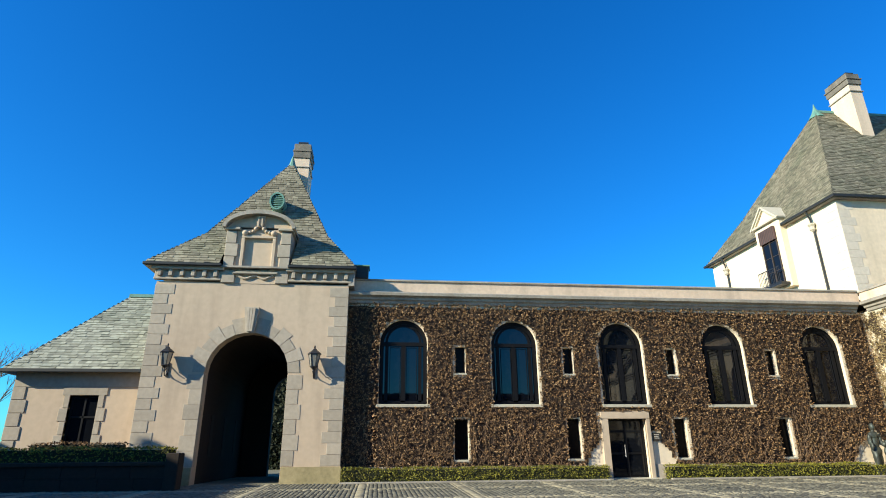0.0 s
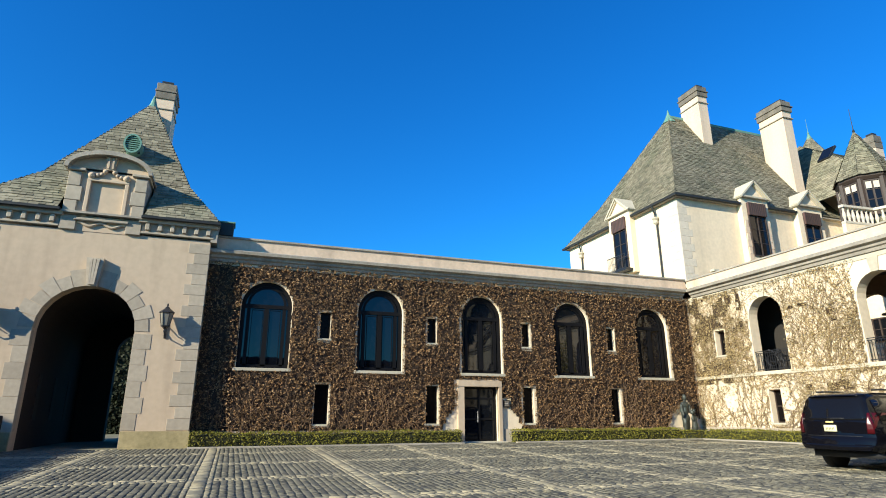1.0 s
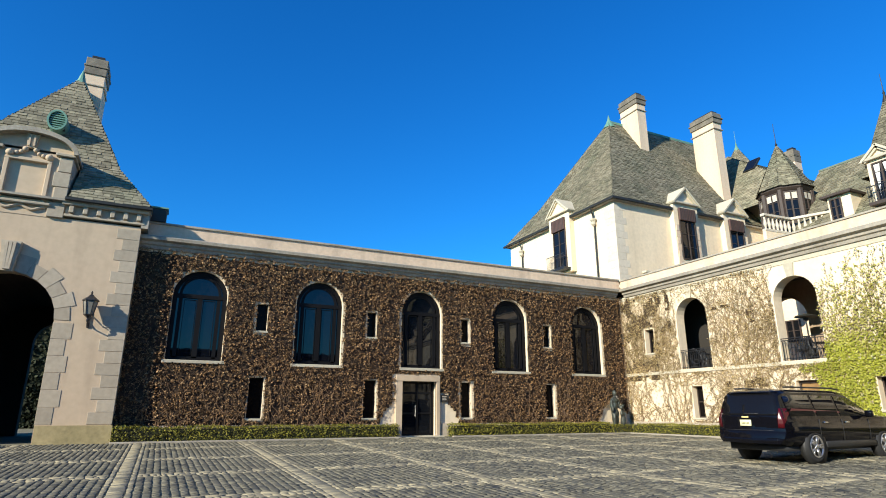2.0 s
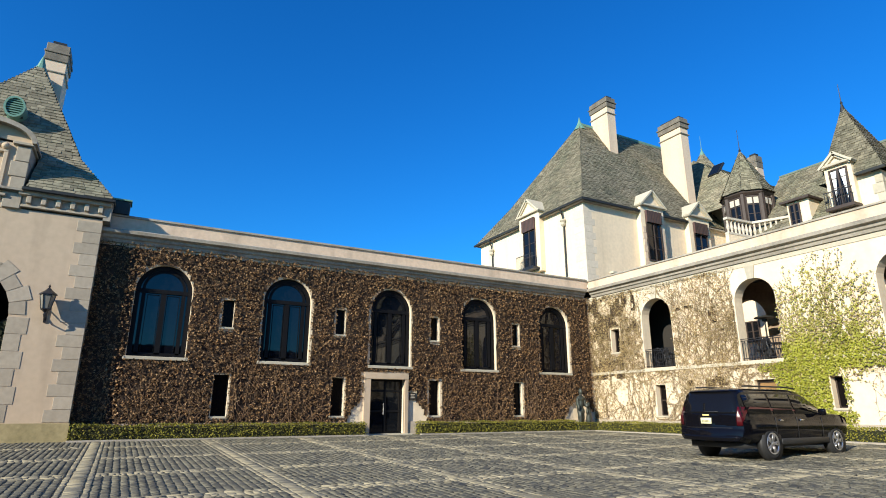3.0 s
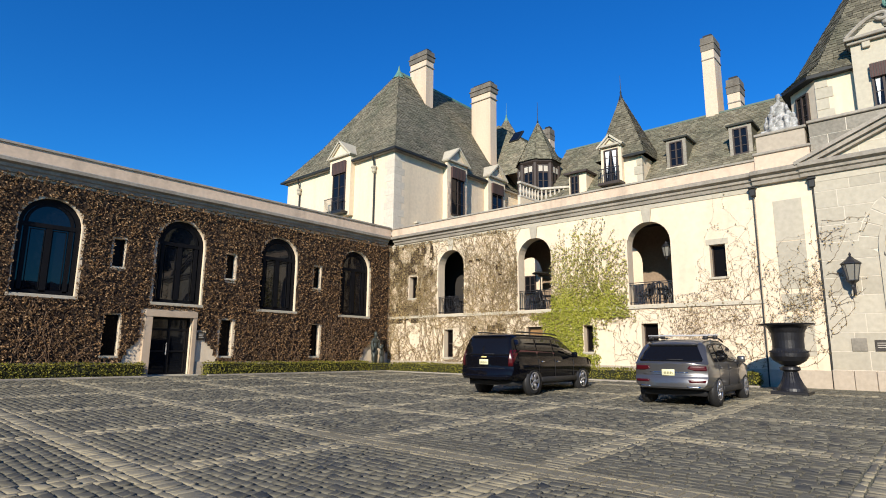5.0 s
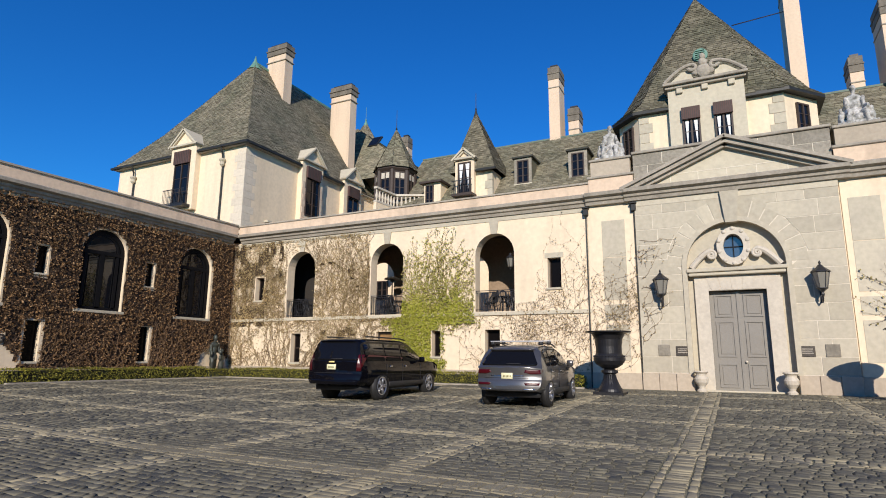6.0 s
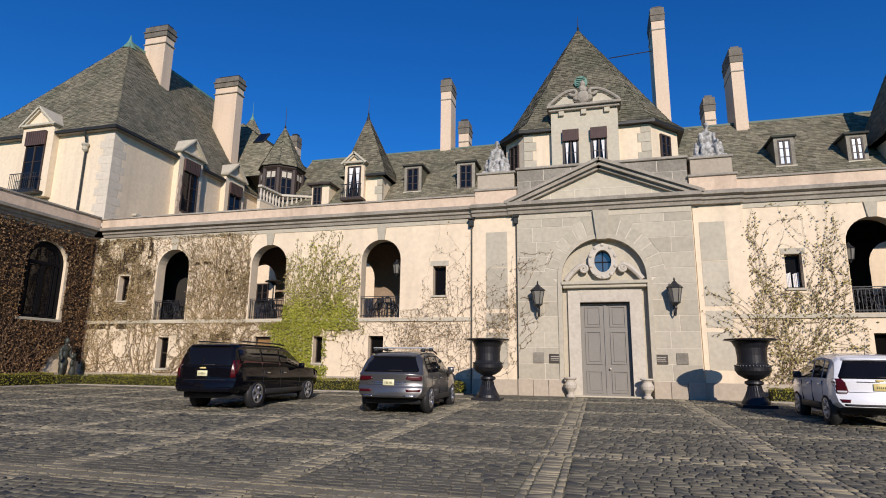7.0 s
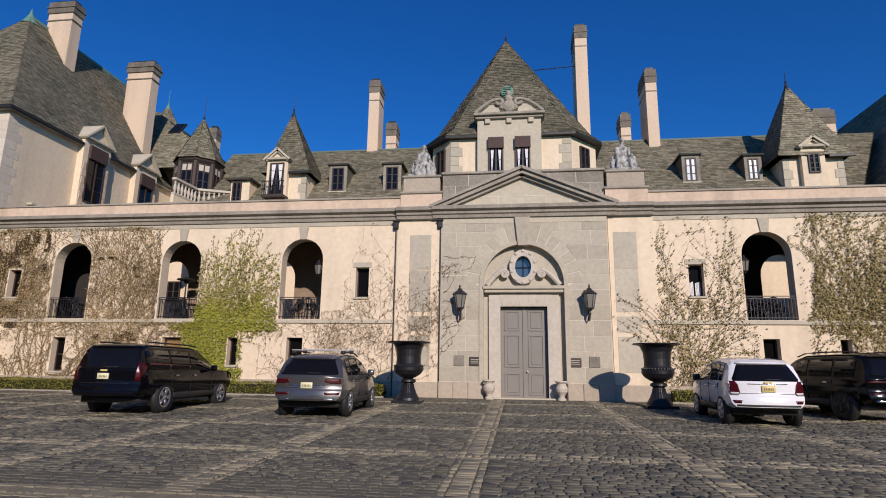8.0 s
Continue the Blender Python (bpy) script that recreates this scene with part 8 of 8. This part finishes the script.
leaf_cloud("leaf_cover", lv, np.tile((-1, 0, 0.3), (len(lv), 1)), 0.075, M_IVY_OLIVE, "small olive leaves", 35, 1.1, ivy_g)

ivy_v = thing("vine", "thin leafless vines netting the stucco beside the portal", "vine", (XF - 0.1, 6.5, 0))
me, lv = grow(41, [(-rnd.uniform(5.2, 10.9), rnd.uniform(0.5, 2.6), rnd.choice((0.2, 0.9, 2.2, 2.9))) for _ in range(64)] + [(-rnd.uniform(5.3, 6.2), rnd.uniform(0.5, 4), math.pi / 2 + rnd.gauss(0, 0.4)) for _ in range(26)]
              + [(-5.5, 2.6, math.pi + rnd.gauss(0, 0.3)) for _ in range(8)], EAST, lambda u, z: free_e(u, z) and -11 < u < -5.12 and (z < 3.5 or u > -7.3), leaf_every=0.5, steps=(20, 70), wander=0.32, lift=0.06, fork=0.05, thick=0.0042)
me.materials.append(M_STEM)
s = new("stem_tangle", me)
s.parent, s.matrix_parent_inverse = ivy_v, ivy_v.matrix_basis.inverted()
tagged(s, "thin bare stems", kind="stuff")
leaf_cloud("leaf_cover", lv, np.tile((-1, 0, 0.3), (len(lv), 1)), 0.06, M_IVY_PALE, "few small dry leaves", 42, 1.1, ivy_v)

ivy_p = thing("vine", "sparse vines climbing the pilaster and portal stones", "vine", (XF - 0.5, 4.2, 0))
me, lv = grow(51, [(-rnd.uniform(3.3, 5.0), rnd.uniform(0.5, 2.5), math.pi / 2 + rnd.gauss(0, 0.5)) for _ in range(26)], EAST @ Matrix.Translation((0, -0.05, 0)), lambda u, z: -5.0 < u < -3.2 and 0.4 < z < 7.2, leaf_every=0.3, steps=(20, 75), wander=0.3, lift=0.5, fork=0.05, thick=0.0042)
me.materials.append(M_STEM)
s = new("stem_tangle", me)
s.parent, s.matrix_parent_inverse = ivy_p, ivy_p.matrix_basis.inverted()
tagged(s, "thin bare stems", kind="stuff")
leaf_cloud("leaf_cover", lv, np.tile((-1, 0, 0.3), (len(lv), 1)), 0.06, M_IVY_PALE, "few small dry leaves", 52, 1.1, ivy_p)
me, lv = grow(55, [(-3.1, rnd.uniform(1.5, 6.0), rnd.uniform(-0.2, 0.9)) for _ in range(13)], EAST @ Matrix.Translation((0, DP - 0.01, 0)), lambda u, z: -3.2 < u < -1.7 and 1.2 < z < 6.6, leaf_every=0.22, steps=(8, 26), wander=0.35, lift=0.1, fork=0.06)
me.materials.append(M_STEM)
s = new("stem_tangle", me)
s.parent, s.matrix_parent_inverse = ivy_p, ivy_p.matrix_basis.inverted()
tagged(s, "thin bare stems", kind="stuff")
leaf_cloud("leaf_cover", lv, np.tile((-1, 0, 0.3), (len(lv), 1)), 0.06, M_IVY_PALE, "few small dry leaves", 56, 1.1, ivy_p)

ivy_s = thing("ivy", "loose tan creeper fanning over the south half of the facade", "ivy", (XF - 0.1, -8, 0))
roots = [(6.6 + rnd.gauss(0, 0.35), 0.5, math.pi / 2 + rnd.gauss(0, 0.45)) for _ in range(26)] + [(6.9 + rnd.gauss(0, 0.6), 2.9, math.pi / 2 + rnd.gauss(0, 0.5)) for _ in range(16)]
me, lv = grow(61, roots, EAST, lambda u, z: free_e(u, z) and 5.6 < u < 9.2, leaf_every=0.17, steps=(30, 85), wander=0.16, lift=0.6, fork=0.05)
me2, lv2 = grow(62, [(5.9 + rnd.gauss(0, 0.2), rnd.uniform(1.5, 3.2), rnd.uniform(2.0, 3.0)) for _ in range(16)], EAST @ Matrix.Translation((0, -0.05, 0)), lambda u, z: 3.8 < u < 6.0 and z < 7.0, leaf_every=0.16, steps=(15, 34), wander=0.10, lift=0.1, fork=0.02)
me3, lv3 = grow(63, [(rnd.uniform(11.2, 17), rnd.choice((0.5, 2.6, 3.0)), math.pi / 2 + rnd.gauss(0, 0.6)) for _ in range(170)], EAST, lambda u, z: free_e(u, z) and 11.2 + 0.9 * noise.noise(Vector((z * 0.9, u * 0.7, 12))) - 0.25 * (2.2 < z < 3.3) < u < 17.5, leaf_every=0.05, steps=(30, 70), wander=0.16, thick=0.010)
for mm in (me, me2, me3):
    mm.materials.append(M_STEM)
    s = new("stem_tangle", mm)
    s.parent, s.matrix_parent_inverse = ivy_s, ivy_s.matrix_basis.inverted()
    tagged(s, "thin climbing stems", kind="stuff")
pts = scatter(64, 34000, EAST, 5.4, 24, 0.45, 7.35, lambda u, z: dens_brown(u, z) * (0.85 if u > 10 else 0.3) * (0.6 + 0.9 * noise.noise(Vector((u * 2.4 - z * 0.9, z * 0.9, 4)))), (0.02, 0.10)) + lv + lv2 + lv3
leaf_cloud("leaf_cover", pts, np.tile((-1, 0, 0.3), (len(pts), 1)), 0.078, M_IVY_SOUTH, "small dry olive-tan leaves", 65, 1.1, ivy_s)


# ---- granite setts ----
X_BANDS = [-11.2, -7.65, -4.1, -0.5, 3.1, 6.65, 10.15, 13.7, 17.25, 20.8]
Y_BANDS = [-16.7, -13.2, -9.7, -6.2, -2.75, 0.75, 4.2, 7.7, 11.2, 14.7, 18.2, 21.7]
BW = 0.27                                   # half of a band's width


def sett_mesh():
    """Rows of (x0, x1, y0, y1) for the dark setts and for the band stones."""
    rs = random.Random(77)
    dark, band = [], []
    xs = [-14.5] + X_BANDS + [22.75]
    ys = [-20.0] + Y_BANDS + [24.4]
    for i in range(len(xs) - 1):
        for j in range(len(ys) - 1):
            xa, xb = xs[i] + (BW if i else 0), xs[i + 1] - (BW if i + 1 < len(xs) - 1 else 0)
            ya, yb = ys[j] + (BW if j else 0), ys[j + 1] - (BW if j + 1 < len(ys) - 1 else 0)
            n = max(1, round((xb - xa) / 0.155))
            for k in range(n):
                x0, x1 = xa + (xb - xa) * k / n, xa + (xb - xa) * (k + 1) / n
                y = ya
                while y < yb - 0.02:
                    ln = rs.uniform(0.14, 0.26)
                    if yb - (y + ln) < 0.12:
                        ln = yb - y
                    dark.append((x0, x1, y, y + ln))
                    y += ln
    for x in X_BANDS:                        # bands along y
        y = -20.0
        while y < 24.4:
            ln = rs.uniform(0.10, 0.17)
            band.append((x - 0.15, x + 0.15, y, y + ln))
            y += ln
        for s in (-1, 1):
            y = -20.0
            while y < 24.4:
                ln = rs.uniform(0.2, 0.34)
                a, b = sorted((x + s * 0.15, x + s * BW))
                band.append((a, b, y, y + ln))
                y += ln
    for yb in Y_BANDS:                       # bands along x, between the others
        for i in range(len(xs) - 1):
            xa, xb = xs[i] + (BW if i else 0), xs[i + 1] - (BW if i + 1 < len(xs) - 1 else 0)
            x = xa
            while x < xb - 0.03:
                ln = min(rs.uniform(0.10, 0.17), xb - x)
                band.append((x, x + ln, yb - 0.15, yb + 0.15))
                x += ln
            for s in (-1, 1):
                x = xa
                while x < xb - 0.03:
                    ln = min(rs.uniform(0.2, 0.34), xb - x)
                    a, b = sorted((yb + s * 0.15, yb + s * BW))
                    band.append((x, x + ln, a, b))
                    x += ln
    return dark, band


def seen_court(r):
    return r[3] > -17.0


def pave(name, rows, mat, label, seed, gap=0.012):
    rs = np.random.RandomState(seed)
    r = np.array(rows)
    n = len(r)
    x0, x1, y0, y1 = r.T
    g = gap * rs.uniform(0.6, 1.5, n)
    cx, cy = (x0 + x1) / 2, (y0 + y1) / 2
    gz = -0.024 * np.minimum(np.minimum(np.maximum(XF - cx, 0), np.maximum(YN - cy, 0)), 25.0)
    h = gz + rs.uniform(-0.004, 0.006, n)
    tx, ty = rs.normal(0, 0.005, n), rs.normal(0, 0.005, n)
    v = np.zeros((n, 12, 3))
    bev = 0.013
    for k, (sx, sy) in enumerate(((0, 0), (1, 0), (1, 1), (0, 1))):
        jx, jy = rs.normal(0, 0.005, n), rs.normal(0, 0.005, n)
        ex = np.where(sx, x1 - g, x0 + g) + jx
        ey = np.where(sy, y1 - g, y0 + g) + jy
        v[:, k] = np.stack([ex, ey, gz - 0.05], 1)
        v[:, 4 + k] = np.stack([ex, ey, h - 0.007], 1)
        qx, qy = ex + (bev if not sx else -bev), ey + (bev if not sy else -bev)
        v[:, 8 + k] = np.stack([qx, qy, h + tx * (1 if sx else -1) + ty * (1 if sy else -1)], 1)
    f = []
    for k in range(4):
        j = (k + 1) % 4
        f.append((k, j, 4 + j, 4 + k))
        f.append((4 + k, 4 + j, 8 + j, 8 + k))
    f.append((8, 9, 10, 11))
    faces = (np.array(f)[None] + (np.arange(n) * 12)[:, None, None]).reshape(-1, 4)
    me = bpy.data.meshes.new(name)
    me.vertices.add(12 * n)
    me.vertices.foreach_set("co", v.ravel())
    me.loops.add(faces.size)
    me.loops.foreach_set("vertex_index", faces.ravel())
    me.polygons.add(len(faces))
    me.polygons.foreach_set("loop_start", np.arange(len(faces)) * 4)
    me.update(calc_edges=True)
    me.materials.append(mat)
    ob = new(name, me)
    ob.parent = paving
    return tagged(ob, label, kind="stuff")


paving = tagged(new("paving"), "courtyard of grey granite setts crossed by buff stone bands", "paving", kind="structure")
dark_rows, band_rows = sett_mesh()
dark_rows = [r for r in dark_rows if seen_court(r)]
band_rows = [r for r in band_rows if seen_court(r)]


def near(r):
    """The stretch of paving next to the camera's stand, built stone by stone."""
    return 6.2 < r[0] < 7.6 and 1.0 < r[2] < 9.0


def single(name, rows, mat):
    """Stones as objects of their own on six shared meshes."""
    shapes = []
    rs = random.Random(5)
    for k in range(6):
        bm = bmesh.new()
        c = [(-.5, -.5), (.5, -.5), (.5, .5), (-.5, .5)]
        c = [(a + rs.gauss(0, 0.02), b + rs.gauss(0, 0.02)) for a, b in c]
        lo = [bm.verts.new((a, b, -0.05)) for a, b in c]
        mi = [bm.verts.new((a, b, -0.007)) for a, b in c]
        hi = [bm.verts.new((a * 0.90, b * 0.92, rs.uniform(-0.004, 0.005))) for a, b in c]
        for i in range(4):
            j = (i + 1) % 4
            bm.faces.new((lo[i], lo[j], mi[j], mi[i]))
            bm.faces.new((mi[i], mi[j], hi[j], hi[i]))
        bm.faces.new(hi)
        me = bpy.data.meshes.new(name)
        bm.to_mesh(me)
        bm.free()
        me.materials.append(mat)
        shapes.append(me)
    for x0, x1, y0, y1 in rows:
        ob = new(name, rs.choice(shapes))
        x, y = (x0 + x1) / 2, (y0 + y1) / 2
        ob.parent = paving
        ob.matrix_basis = Matrix.LocRotScale((x, y, ground_z(x, y) + rs.uniform(-0.005, 0.006)), None, (x1 - x0 - 0.018, y1 - y0 - 0.018, 1))


single("sett", [r for r in dark_rows if near(r)][:300], M_SETT)
single("band_stone", [r for r in band_rows if near(r)][:300], M_BAND)
taken = set([r for r in dark_rows if near(r)][:300]) | set([r for r in band_rows if near(r)][:300])
pave("sett_field", [r for r in dark_rows if r not in taken], M_SETT, "worn grey granite setts in rows", 1)
pave("band_field", [r for r in band_rows if r not in taken], M_BAND, "buff stone bands between the setts", 2)
